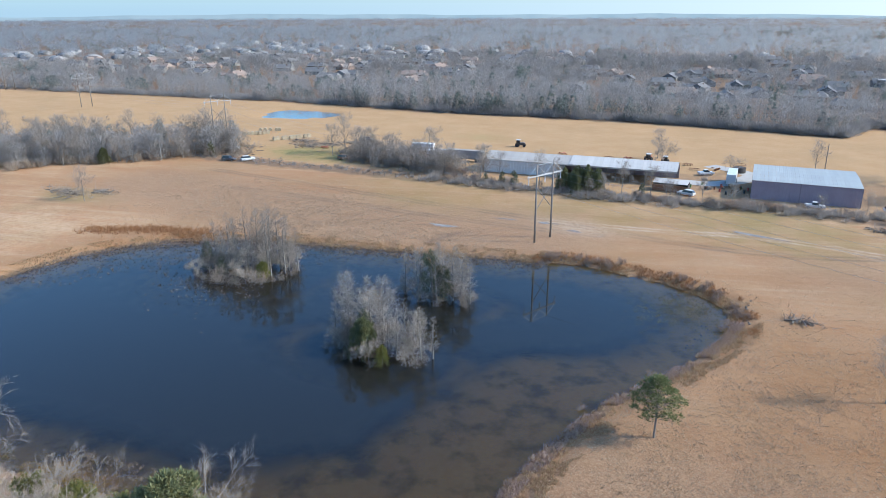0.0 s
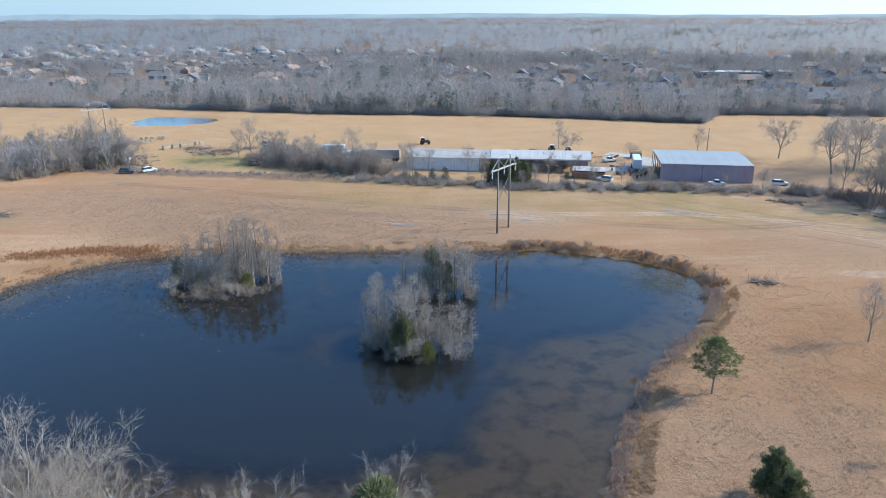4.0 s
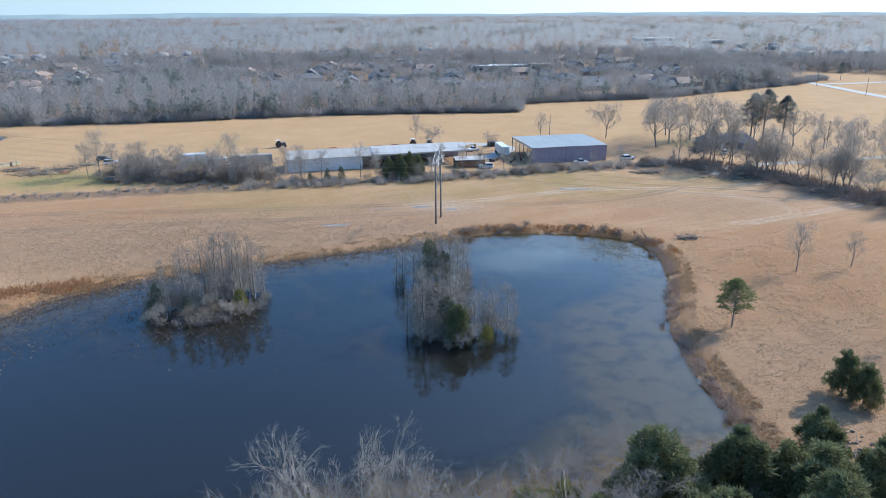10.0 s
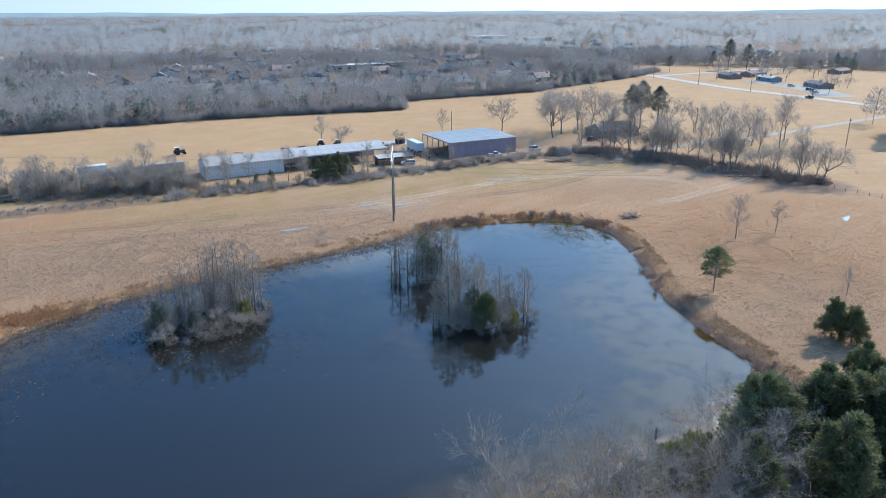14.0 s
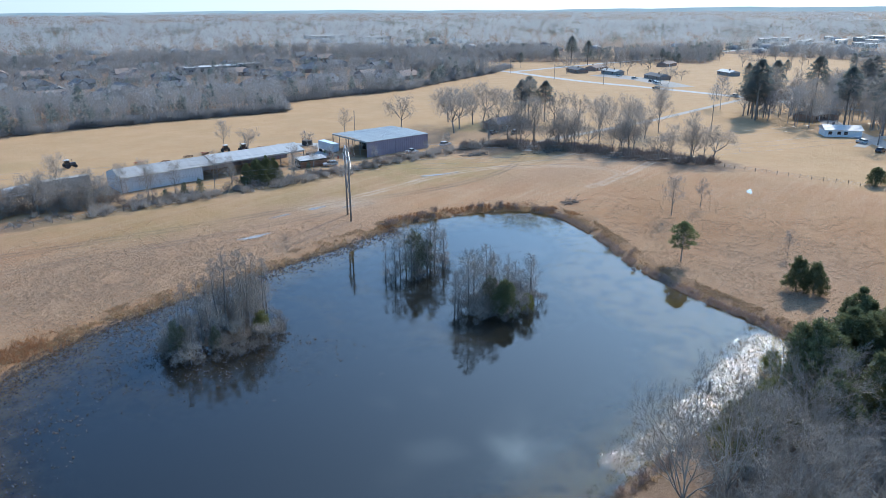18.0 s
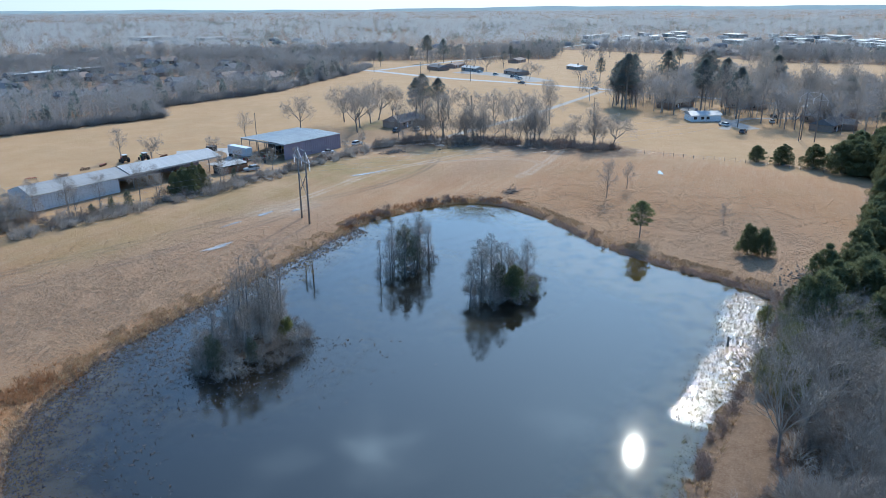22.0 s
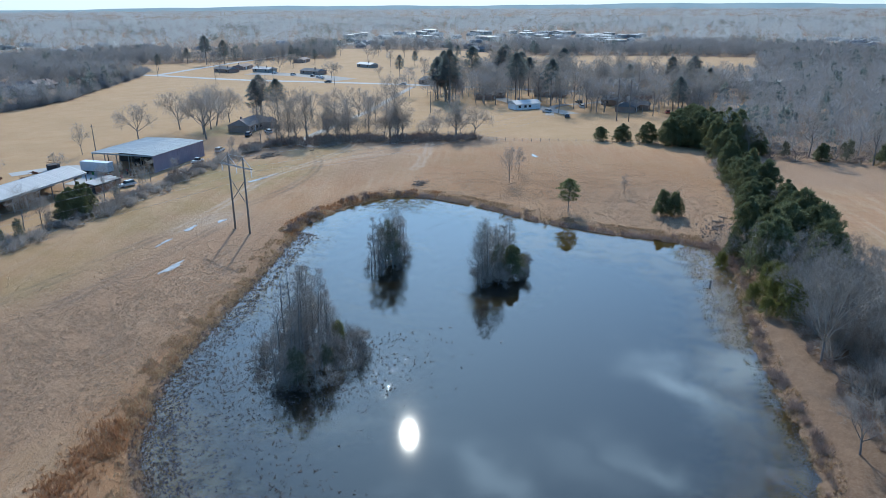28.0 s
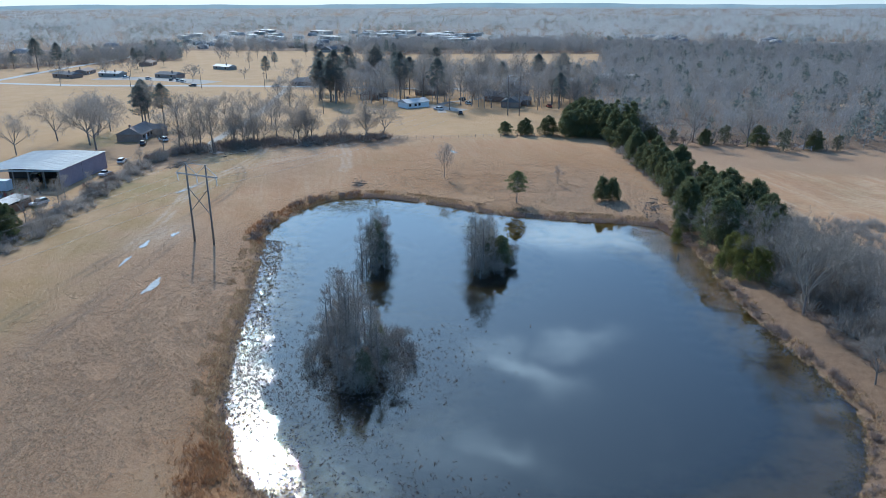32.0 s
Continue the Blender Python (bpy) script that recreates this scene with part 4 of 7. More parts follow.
def pine(seed, h, w_, label, bare=0.3, puffs=85, mat=None):
    r = np.random.default_rng(seed)
    ob = thing("pine_tree", Matrix(), label, "tree")
    trunk = [(0, 0, -0.3, 0.1, 0, h * 0.5, h * 0.018, h * 0.013), (0.1, 0, h * 0.5, 0, 0.1, h * 0.96, h * 0.013, 0.03)]
    part("trunk", quick("trunk", *tubes(trunk, 8), M_BARK, True), ob)
    limbs, P_, D_ = [], [], []
    for k in range(puffs):
        f = bare + (1 - bare) * (k + r.uniform(0, 1)) / puffs
        az = k * 2.4 + r.uniform(-0.3, 0.3)
        g_ = (f - bare) / (1 - bare)
        reach = w_ / 2 * (0.55 + 0.45 * math.sin(min(1, g_ * 2.2 + 0.3) * 1.57)) * (1 - g_ ** 2.2) * r.uniform(0.45, 1.05) + 0.15
        q = np.array([reach * math.cos(az), reach * math.sin(az), f * h + reach * r.uniform(0.05, 0.35)])
        limbs.append((0, 0, f * h * 0.97, *q, 0.05, 0.02))
        m = 55
        n3 = r.normal(size=(m, 3))
        n3 /= np.linalg.norm(n3, axis=1, keepdims=True)
        n3[:, 2] = np.abs(n3[:, 2]) * 1.0 - 0.25
        s = w_ * 0.085
        P_.append(q + n3 * s * r.uniform(0.2, 1.0, (m, 1)))
        D_.append(n3 + [0, 0, 0.35])
    P_, D_ = np.concatenate(P_), np.concatenate(D_)
    part("bough_frame", quick("bough_frame", *tubes(limbs, 4), M_BARK, True), ob)["kind"] = "stuff"
    part("crown", quick("crown", *blades(P_, D_, r.uniform(0.25, 0.5, len(P_)) * w_ / 6, r.uniform(0.06, 0.13, len(P_)) * w_ / 6, r), mat or M_PINE), ob)["kind"] = "stuff"
    return ob


def put(ob, x, y, s=1.0, turn=None, z=None, label="", group="", wide=1.0):
    """A copy of a plant set on the ground."""
    zz = ground_z(x, y) if z is None else z
    c = copy_thing(ob, pose(x, y, max(zz, -0.1), 0, 0, rng.uniform(0, 360) if turn is None else turn))
    c.scale = (s * wide, s * wide, s)
    return tagged(c, label, "", group)


def discard(ob):
    for o in (*ob.children_recursive, ob):
        bpy.data.objects.remove(o)


PROTO = []


def proto(ob):
    PROTO.append(ob)
    return ob


spread = [proto(bare_tree(s, 14, "leafless grey-barked spreading tree in the winter pasture", "spread", lvl=5, tw=0.014)) for s in (11, 12, 13)]
pale = [proto(bare_tree(s, 14, "leafless pale silver tree on the pond bank", "upright", M_TWIG_PALE, 5, 0.0095)) for s in (21, 22)]
tall = [proto(bare_tree(s, 16, "tall slender leafless tree at the field edge", "tall", lvl=5, tw=0.014)) for s in (31, 32, 33)]
spire = [proto(bare_tree(s, 12, "slim leafless cypress with short level branches", "spire", tw=0.014)) for s in (41, 42, 43)]
cypress = [proto(bare_tree(s, 12, "leafless cypress with a full crown of fine level branches", "cypress", M_TWIG_PALE, tw=0.012)) for s in (44, 45)]
shrub = [proto(bare_tree(s, 3, "leafless tangled grey shrub", "shrub", M_TWIG_DULL, tw=0.011)) for s in (51, 52)]
shrub_brown = [proto(bare_tree(s, 2.6, "leafless brown thicket at the water's edge", "shrub", M_TWIG_BROWN)) for s in (53, 54)]
cedars = [proto(cedar(s, 8, w_, "dense dark green cedar tree", n=21000)) for s, w_ in ((61, 5.0), (62, 5.8), (63, 4.6))]
ragged = proto(cedar(66, 8.5, 4.6, "grey-green ragged cedar in the brush", M_CEDAR_DULL, 5000, dome=0.8))
olive = proto(cedar(64, 6, 4.5, "olive green broad cedar bush", M_CEDAR_GOLD, 9000))
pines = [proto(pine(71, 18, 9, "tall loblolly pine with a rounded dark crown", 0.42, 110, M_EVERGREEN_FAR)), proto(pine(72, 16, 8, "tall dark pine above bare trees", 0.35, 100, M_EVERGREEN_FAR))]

isle_tree = [proto(bare_tree(s, 11, "leafless pale tree with a full rounded crown", "spread", M_TWIG_PALE, 5, 0.02)) for s in (14, 15)]

# islands
r = np.random.default_rng(3)


def ring(n, isle):
    """Points over an island, thicker towards its rim."""
    (cx, cy), (sx, sy), turn, _ = isle
    a, q = r.uniform(0, 6.283, n), r.uniform(0.1, 1.0, n) ** 0.5
    u, v = sx * q * np.cos(a), sy * q * np.sin(a)
    c, s = math.cos(radians(turn)), math.sin(radians(turn))
    return np.c_[cx + u * c - v * s, cy + u * s + v * c]


# the wide island: slim cypresses over a dense pale thicket
for k, (x, y, s) in enumerate(((-107, 90, 1.1), (-108.5, 91.5, 1.15), (-105.5, 91.5, 1.1), (-104, 92.5, 1.0), (-106, 88.5, 1.05), (-109.5, 89, 1.12), (-103, 90.5, 0.95), (-111, 88, 1.1), (-110.5, 91.5, 1.0), (-112.5, 86.5, 0.95),
                               (-114, 86, 1.0), (-115.5, 88.5, 0.85), (-117, 85, 0.85), (-118.5, 87, 0.7), (-113, 83, 0.8), (-119.5, 84, 0.6), (-107.5, 86, 0.9), (-104.5, 88, 0.85), (-101.8, 93, 0.8), (-116, 82, 0.65))):
    put(spire[k % 3], x, y, s, group="cypresses on the islands")
for k, (x, y, s) in enumerate(((-106.5, 89.5, 0.82), (-110, 90, 0.78), (-113.5, 87, 0.62), (-103.5, 92, 0.7), (-108, 85, 0.6), (-116.5, 86, 0.5), (-105, 86.5, 0.55), (-111.5, 84.5, 0.55))):
    put(cypress[k % 2], x, y, s, group="cypresses on the islands")
for k, (x, y) in enumerate(ring(12, ISLANDS[0])):
    put(isle_tree[k % 2], x, y, r.uniform(0.24, 0.44), group="low pale trees on the islands")
for x, y in ring(16, ISLANDS[0]):
    put(shrub[int(x * 7) % 2], x, y, r.uniform(0.6, 1.15), group="shrubs on the islands")
put(ragged, -118, 83.5, 0.72, label="dark ragged cedar among island brush")
put(ragged, -112.5, 82.5, 0.5, label="small dark cedar among island brush")
put(olive, -104.5, 86, 0.62, label="olive green bush on the brushy island")
# the narrow island: bare cypresses round a grey-green conifer
for k, (x, y, s) in enumerate(((-74.2, 97.2, 0.78), (-67.2, 98, 0.9), (-65.8, 99, 0.8), (-69.8, 98.6, 0.86))):
    put(cypress[k % 2], x, y, s, group="cypresses on the islands")
for k, (x, y, s) in enumerate(((-77.5, 97, 0.65), (-76, 95.5, 0.78), (-72.8, 95, 0.85), (-69, 95.6, 0.85), (-63.8, 98.5, 0.75), (-64.8, 97, 0.7), (-71.5, 100, 0.85))):
    put(spire[k % 3], x, y, s, group="cypresses on the islands")
for x, y in ring(6, ISLANDS[1]):
    put(shrub[int(x * 7) % 2], x, y, r.uniform(0.6, 1.15), group="shrubs on the islands")
put(ragged, -71.2, 97, 1.12, label="grey-green conifer standing among bare cypresses")
put(ragged, -68.5, 97.2, 0.8, label="grey-green conifer standing among bare cypresses")
# the near island: full pale cypresses, a green cedar, brush to the water
for k, (x, y, s) in enumerate(((-71.5, 75, 0.98), (-69.5, 77, 0.92), (-67, 75, 0.86), (-66.5, 77.5, 0.95), (-73, 76.5, 0.7), (-63.5, 75, 0.66), (-58, 76.2, 0.72), (-60.5, 77.5, 0.6), (-61.5, 74.5, 0.55))):
    put(cypress[k % 2], x, y, s, group="cypresses on the islands")
for k, (x, y, s) in enumerate(((-74.5, 75, 0.7), (-62, 77.5, 0.75), (-56.8, 77.5, 0.6), (-64.5, 78.5, 0.8), (-70, 73.2, 0.6))):
    put(spire[k % 3], x, y, s, group="cypresses on the islands")
for k, (x, y) in enumerate(ring(9, ISLANDS[2])):
    put(isle_tree[k % 2], x, y, r.uniform(0.22, 0.4), group="low pale trees on the islands")
for x, y in ring(6, ISLANDS[2]):
    put(shrub[int(x * 7) % 2], x, y, r.uniform(0.7, 1.25), group="shrubs on the islands")
put(cedars[1], -66.2, 72.4, 0.78, label="green cedar rising from the brushy island")
put(ragged, -67.8, 74.6, 0.8, label="dull green cedar behind island brush")
put(olive, -61.8, 71.6, 0.55, label="olive green bush on the brushy island")

for isle, n_ in ((0, 22), (1, 8), (2, 9)):
    (cx, cy), (sx, sy), turn, _ = ISLANDS[isle]
    for k in range(n_):
        a = 6.283 * (k + r.uniform(0, 0.7)) / n_
        u, v = sx * 0.97 * math.cos(a), sy * 0.97 * math.sin(a)
        c, s = math.cos(radians(turn)), math.sin(radians(turn))
        put(shrub[k % 2], cx + u * c - v * s, cy + u * s + v * c, r.uniform(0.35, 0.65), group="brush on the island rims")

# lone trees on the east pasture
p1 = pine(81, 8.0, 6.2, "young green pine standing alone on the pasture", 0.34, 88)
p1.matrix_basis = pose(-21.8, 74.9, ground_z(-21.8, 74.9))
c1 = cedar(82, 6.6, 4.3, "bushy green cedar standing alone near the bank", n=16000, fork=0.35, dome=0.45)
c1.matrix_basis = pose(-15.6, 53.3, ground_z(-15.6, 53.3))
c2_ = cedar(83, 6.0, 4.2, "bushy green cedar standing alone near the bank", n=15000, fork=0.35, dome=0.45)
c2_.matrix_basis = pose(-14.3, 50.7, ground_z(-14.3, 50.7))
put(tall[0], 0.5, 99.5, 0.58, label="small bare sapling tree alone on pasture")
put(tall[1], 12, 101, 0.42, label="small bare sapling tree alone on pasture")
put(tall[2], -1, 66, 0.3, label="thin bare sapling on the pasture")

# south bank: cedars and pale bare trees
for k, (x, y, s) in enumerate(((-52, 27, 1.1), (-46, 27, 1.2), (-41, 29, 1.25), (-36, 28, 1.1), (-32, 25, 1.2), (-55, 20, 1.1), (-46, 20, 1.25), (-38, 20, 1.2), (-30, 30, 1.0), (-24, 30, 1.05), (-17, 32, 0.95),
                               (-10, 33, 1.05), (-3, 34, 0.95), (4, 36, 1.0), (11, 38, 1.05), (18, 40, 0.95), (25, 41, 1.0), (32, 43, 1.05), (40, 45, 1.1), (48, 47, 1.1), (56, 48, 1.15), (64, 50, 1.2), (-20, 22, 1.1), (-5, 27, 1.0), (22, 34, 0.9), (-27, 26.5, 1.0), (-14, 29, 1.1), (1, 31, 1.0), (8, 33, 1.1), (15, 35.5, 1.0), (28, 38, 1.1), (36, 40, 1.0), (60, 45, 1.3), (69, 46, 1.35), (76, 48, 1.3), (84, 52, 1.25), (92, 50, 1.2), (100, 55, 1.2), (80, 40, 1.2))):
    put(cedars[k % 3], x + r.normal() * 1.2, y + r.normal() * 1.4, s * r.uniform(0.85, 1.3), wide=r.uniform(1.0, 1.25), group="cedars along the fence row")
for k, (x, y, s, w_) in enumerate(((70.5, 91.5, 0.6, 1.5), (72, 84, 0.8, 1.7), (74, 75.5, 0.95, 1.6), (73, 67, 1.1, 1.5), (76, 64, 1.25, 1.4), (71.5, 61, 1.2, 1.3), (73, 54, 1.4, 1.2), (79, 58, 1.5, 1.3), (82, 66, 1.3, 1.4), (86, 60, 1.5, 1.3), (90, 68, 1.3, 1.4),
                                   (92, 57, 1.5, 1.3), (97, 64, 1.4, 1.4), (88, 50, 1.4, 1.2), (77, 49, 1.3, 1.2))):
    put(cedars[(k + 1) % 3], x, y, s * r.uniform(0.92, 1.1), wide=w_, group="cedars at the pasture corner")
for k, (x, y, s) in enumerate(((-80, 18.8, 1.08), (-75, 18, 1.15), (-69, 18, 1.0), (-62, 18.5, 0.75), (-72, 12, 0.95), (-57.5, 21, 0.9), (-52.5, 23.5, 0.8), (-63, 22.5, 0.7))):
    put(pale[k % 2], x, y, s, group="pale bare trees on the south bank")
for k, (x, y, s) in enumerate(((-66, 12, 0.75), (-73, 8, 0.8), (-82, 10, 0.8), (-95, 8, 0.8), (-104, 8, 0.75), (-110, 5, 0.8), (-90, 4, 0.85), (-99, 3, 0.8), (-86, 6, 0.75), (-107, 10, 0.7), (-93, 11, 0.65), (-115, 8, 0.75), (-120, 4, 0.8))):
    put(pale[k % 2], x, y, s, group="pale bare trees on the south bank")
for k in range(58):
    x = r.uniform(-120, -34)
    y = np.interp(x, DAM[:, 0], DAM[:, 1]) - r.uniform(4.0, 17)
    if k % 4 == 0:
        put(pale[k // 4 % 2], x, y - 2, r.uniform(0.4, 0.62), group="pale bare trees on the south bank")
    else:
        put(shrub[k % 2], x, y, r.uniform(1.2, 2.2), group="grey thicket below the dam")
put(spread[1], -102.9, 14.8, 0.62, label="pale forked tree leaning over the bank path")
fallen = tagged(copy_thing(tall[1], pose(-113.2, 19.6, 0.25, 84, 0, 150)), "dead grey limb fallen into the shallows", "branch")
fallen.scale = (0.3, 0.3, 0.3)
put(pale[1], -48.3, 31.0, 0.8, label="grey bare tree on the pond's south bank")
put(cedars[1], -37.3, 35.2, 0.62, label="small green cedar beside the bank path")
for k, (x, y) in enumerate(((-44, 36.5), (-42, 34.5), (-60, 29.5), (-49, 31), (-66, 27))):
    put((olive, shrub_brown[0])[k % 2], x, y, 0.6, group="low bushes on the south bank")

for k, (x, y, s) in enumerate(((-66, 23.5, 1.15), (-60.5, 25.5, 1.2), (-57, 27, 1.1))):
    put(olive, x, y, s, label="olive green broad cedar on the south bank")

# tree belt along the field bank, the yard and the hedge
for k in range(36):
    f = (k + 0.5) / 36
    x, y = np.interp(f, [0, 0.25, 0.5, 0.75, 1], BANKLINE[:, 0]), np.interp(f, [0, 0.25, 0.5, 0.75, 1], BANKLINE[:, 1])
    x, y = x + r.normal() * 3.5 + 4, y + r.normal() * 3.5 + 4
    put((tall + spread)[k % 6], x, y, r.uniform(0.62, 1.0), group="bare trees along the field bank")
for kind_, x, y, s in ((spread[0], -4, 246, 0.95), (spread[1], 21, 251, 1.1), (spread[2], 10, 226, 1.2), (spread[0], 17, 234, 1.2), (spread[1], 27, 240, 1.1), (spread[2], 35, 245, 1.15), (pines[0], 53, 236, 1.05), (pines[1], 47, 233, 1.12), (pines[0], 58, 231, 0.95), (tall[0], 47, 230, 0.95),
                       (tall[1], 17, 198, 0.9), (spread[0], 60, 226, 0.95), (spread[1], 68, 220, 0.9), (spread[2], 74, 212, 0.85), (spread[0], 82, 205, 0.9), (spread[1], 62, 200, 0.8), (spread[2], 72, 190, 0.8), (tall[2], 80, 185, 0.85), (tall[0], 90, 195, 0.85),
                       (spread[0], 66, 178, 0.75), (spread[1], 58, 186, 0.8), (spread[1], 44, 246, 1.0)):
    put(kind_, x, y, s * (1.0 if kind_ in pines else 1.18), group="trees round the farmhouse")
for kind_, x, y, s in ((tall[0], -78, 238, 0.6), (tall[1], -30, 243, 0.6), (spread[0], -72, 226, 0.7), (spread[1], -51, 226, 0.5)):
    put(kind_, x, y, s, group="trees behind the sheds")
for k, (x, y, s) in enumerate(((-84, 178, 0.82), (-81, 179.5, 0.9), (-78, 180, 0.95), (-75.5, 181, 0.85), (-80, 177.5, 0.7), (-98, 174, 0.6), (-102, 174, 0.5), (-107, 173, 0.4), (-64, 184.5, 0.45))):
    put(cedars[k % 3] if k < 5 else ragged, x, y, s, group="cedars in the fence hedge")
for k, (x, y, s) in enumerate(((-104, 176, 0.55), (-93, 180, 0.6), (-69, 183, 0.55), (-62, 186, 0.5), (-57, 184, 0.45), (-110, 175, 0.5), (-49, 189, 0.4), (-88, 181, 0.5))):
    put(tall[k % 3], x, y, s, group="saplings in the fence hedge")
for k in range(46):
    x = r.uniform(-126, 6)
    put((shrub + shrub_brown + [tall[k % 3]])[k % 5], x, np.interp(x, HEDGE[:, 0], HEDGE[:, 1]) + r.normal() * 2 + 1.5, r.uniform(0.7, 1.2) if k % 5 < 4 else r.uniform(0.28, 0.45), group="brush and saplings in the fence hedge")
for k in range(52):
    cx, cy, sx, sy = ((-163, 182, 8, 4), (-150, 180, 7, 4), (-125, 178, 8, 4), (-133, 176, 6, 3))[k % 4]
    x, y = cx + r.normal() * sx, cy + r.normal() * sy
    if k % 3:
        put((shrub + shrub_brown)[k % 4], x, y, r.uniform(0.8, 1.4), group="thicket beside the sheds")
    else:
        put((tall + spread)[k % 6], x, y, r.uniform(0.5, 0.85), group="bare trees beside the sheds")
for k in range(84):
    f = r.uniform(0, 1)
    bx, by = np.interp(f, [0, 0.4, 0.75, 1], [-330, -247, -225, -202]), np.interp(f, [0, 0.4, 0.75, 1], [60, 100, 126, 160])
    off = r.uniform(0, 46) * (1 - 0.62 * f)
    x, y = bx - off * 0.75, by + off * 0.65
    what, s_ = ((cedars[k % 3], 0.8) if k % 11 == 0 else (shrub[k % 2], 1.3) if k % 5 == 0 else ((tall + spread)[k % 6], 0.85))
    put(what, x, y, s_ * r.uniform(0.7, 1.05), group="grove beyond the pasture")
for k in range(20):
    y = -24 + k * 3.6
    put((ragged, shrub[0], cedars[k % 3], tall[k % 3], shrub_brown[1])[k % 5], 67 + r.normal() * 2.2 - (3 if y < 0 else 0), y, r.uniform(0.6, 1.0) * (1.6 if k % 5 in (1, 4) else 1.0), wide=1.35, group="trees at the lower pasture's edge")
for x, y, s in ((140, 188, 1.4), (143, 192, 1.3), (185, 214, 1.35), (204, 205, 1.3), (160, 160, 1.3), (264, 475, 1.25), (273, 464, 1.2), (150, 200, 1.1)):
    put(pines[int(x) % 2], x, y, s, group="tall pines in the far fields")
put(spread[1], -224, 160, 1.15, label="tall bare tree rising over the grove")
put(tall[1], -186, 95, 0.55, label="small bare tree beside a wood pile")

# houses' grove in the east
for k in range(72):
    x, y = r.uniform(128, 250), r.uniform(68, 205)
    if abs(x - 137) < 12 and abs(y - 146) < 12:
        continue
    put((tall[1], tall[0], spread[1], pines[k // 6 % 2], tall[2], spread[0])[k % 6], x, y, r.uniform(0.95, 1.45), group="tall trees round the houses")
for k in range(46):
    x, y = r.uniform(205, 440), r.uniform(240, 520)
    if edge_distance(np.array([x]), np.array([y]), np.array([(180, 440), (268, 463), (480, 517), (900, 600)], float), False)[0] > 8:
        put((pines[1], spread[1], tall[2], spread[0], tall[0])[k % 5], x, y, r.uniform(0.6, 1.0), group="trees beyond the road")

# ---- far woods ----
def wood_proto(seed, blades_n, h, w_, dense=1.0, low_=0.04):
    r_ = np.random.default_rng(seed)
    f = r_.uniform(low_, 1, blades_n) ** 0.8
    az = r_.uniform(0, 6.283, blades_n)
    rad = w_ / 2 * np.sin(np.clip(f, 0, 1) ** 0.8 * 2.5 + 0.25) * np.sqrt(r_.uniform(0.05, 1, blades_n))
    p = np.c_[rad * 0.75 * np.cos(az), rad * 0.75 * np.sin(az), f * h * 0.85]
    d = np.c_[np.cos(az) * 0.7, np.sin(az) * 0.7, 0.9 + 0 * az] + r_.normal(size=(blades_n, 3)) * 0.55
    p, d = np.concatenate([p, [[0, 0, 0], [0, 0, 0]]]), np.concatenate([d, [[0, 0.02, 1], [0.02, 0, 1]]])
    ln = np.r_[r_.uniform(1.4, 3.2, blades_n) * (0.6 if dense < 1 else 1.0), h * 0.8, h * 0.8]
    wd_ = np.r_[r_.uniform(0.2, 0.46, blades_n) * dense, 0.35, 0.35]
    return blades3(p, d, ln, wd_, r_)


def evergreen_proto(seed, n, h, w_, leaf=1.0):
    r_ = np.random.default_rng(seed)
    f = r_.uniform(0.15, 1, n)
    az = r_.uniform(0, 6.283, n)
    rad = w_ / 2 * (1 - f) ** 0.6 * r_.uniform(0.4, 1, n)
    p = np.c_[rad * np.cos(az), rad * np.sin(az), f * h * 0.9]
    d = np.c_[np.cos(az), np.sin(az), 0.5 + 0 * az] + r_.normal(size=(n, 3)) * 0.4
    return blades3(p, d, r_.uniform(1.4, 2.6, n) * leaf, r_.uniform(0.9, 1.7, n) * leaf, r_)


def scatter(name, protos, pts, scales, material, label):
    """Many plants joined into one mesh of stuff."""
    Vs, Fs, n = [], [], 0
    r_ = np.random.default_rng(len(pts))
    zs = height(pts[:, 0], pts[:, 1])
    pick = r_.integers(0, len(protos), len(pts))
    for k, (V, F) in enumerate(protos):
        at_ = np.where(pick == k)[0]
        if not len(at_):
            continue
        a = r_.uniform(0, 6.283, len(at_))
        c, s, sc = np.cos(a)[:, None], np.sin(a)[:, None], scales[at_][:, None]
        W = np.stack([pts[at_, 0][:, None] + sc * (V[:, 0] * c - V[:, 1] * s), pts[at_, 1][:, None] + sc * (V[:, 0] * s + V[:, 1] * c), zs[at_][:, None] + sc * V[:, 2]], -1)
        Vs.append(W.reshape(-1, 3))
        Fs.append((F[None] + (np.arange(len(at_)) * len(V))[:, None, None]).reshape(-1, F.shape[1]) + n)
        n += W.size // 3
    return tagged(new(name, quick(name, np.concatenate(Vs), np.concatenate(Fs), material)), label, "woods", kind="stuff")


HOUSES = []
hr = np.random.default_rng(17)
for k in range(-110, 410):
    if k < 150:
        x, y = hr.uniform(-920, -290), hr.uniform(340, 800)
        if y < 352 + 0.22 * (x + 480):
            continue
    elif k < 205:
        x, y = hr.uniform(-260, 120), hr.uniform(480, 860)
    elif k < 265:
        x, y = hr.uniform(480, 900), hr.uniform(180, 620)
    elif k < 290:
        x, y = hr.uniform(200, 420), hr.uniform(600, 1000)
    elif k < 330:
        x, y = hr.uniform(600, 900), hr.uniform(-200, 60)
    else:
        x, y = hr.uniform(-230, 110), hr.uniform(410, 570)
    if all((x - a) ** 2 + (y - b) ** 2 > 24**2 for a, b in HOUSES):
        HOUSES.append((x, y))
HXY = np.array(HOUSES)


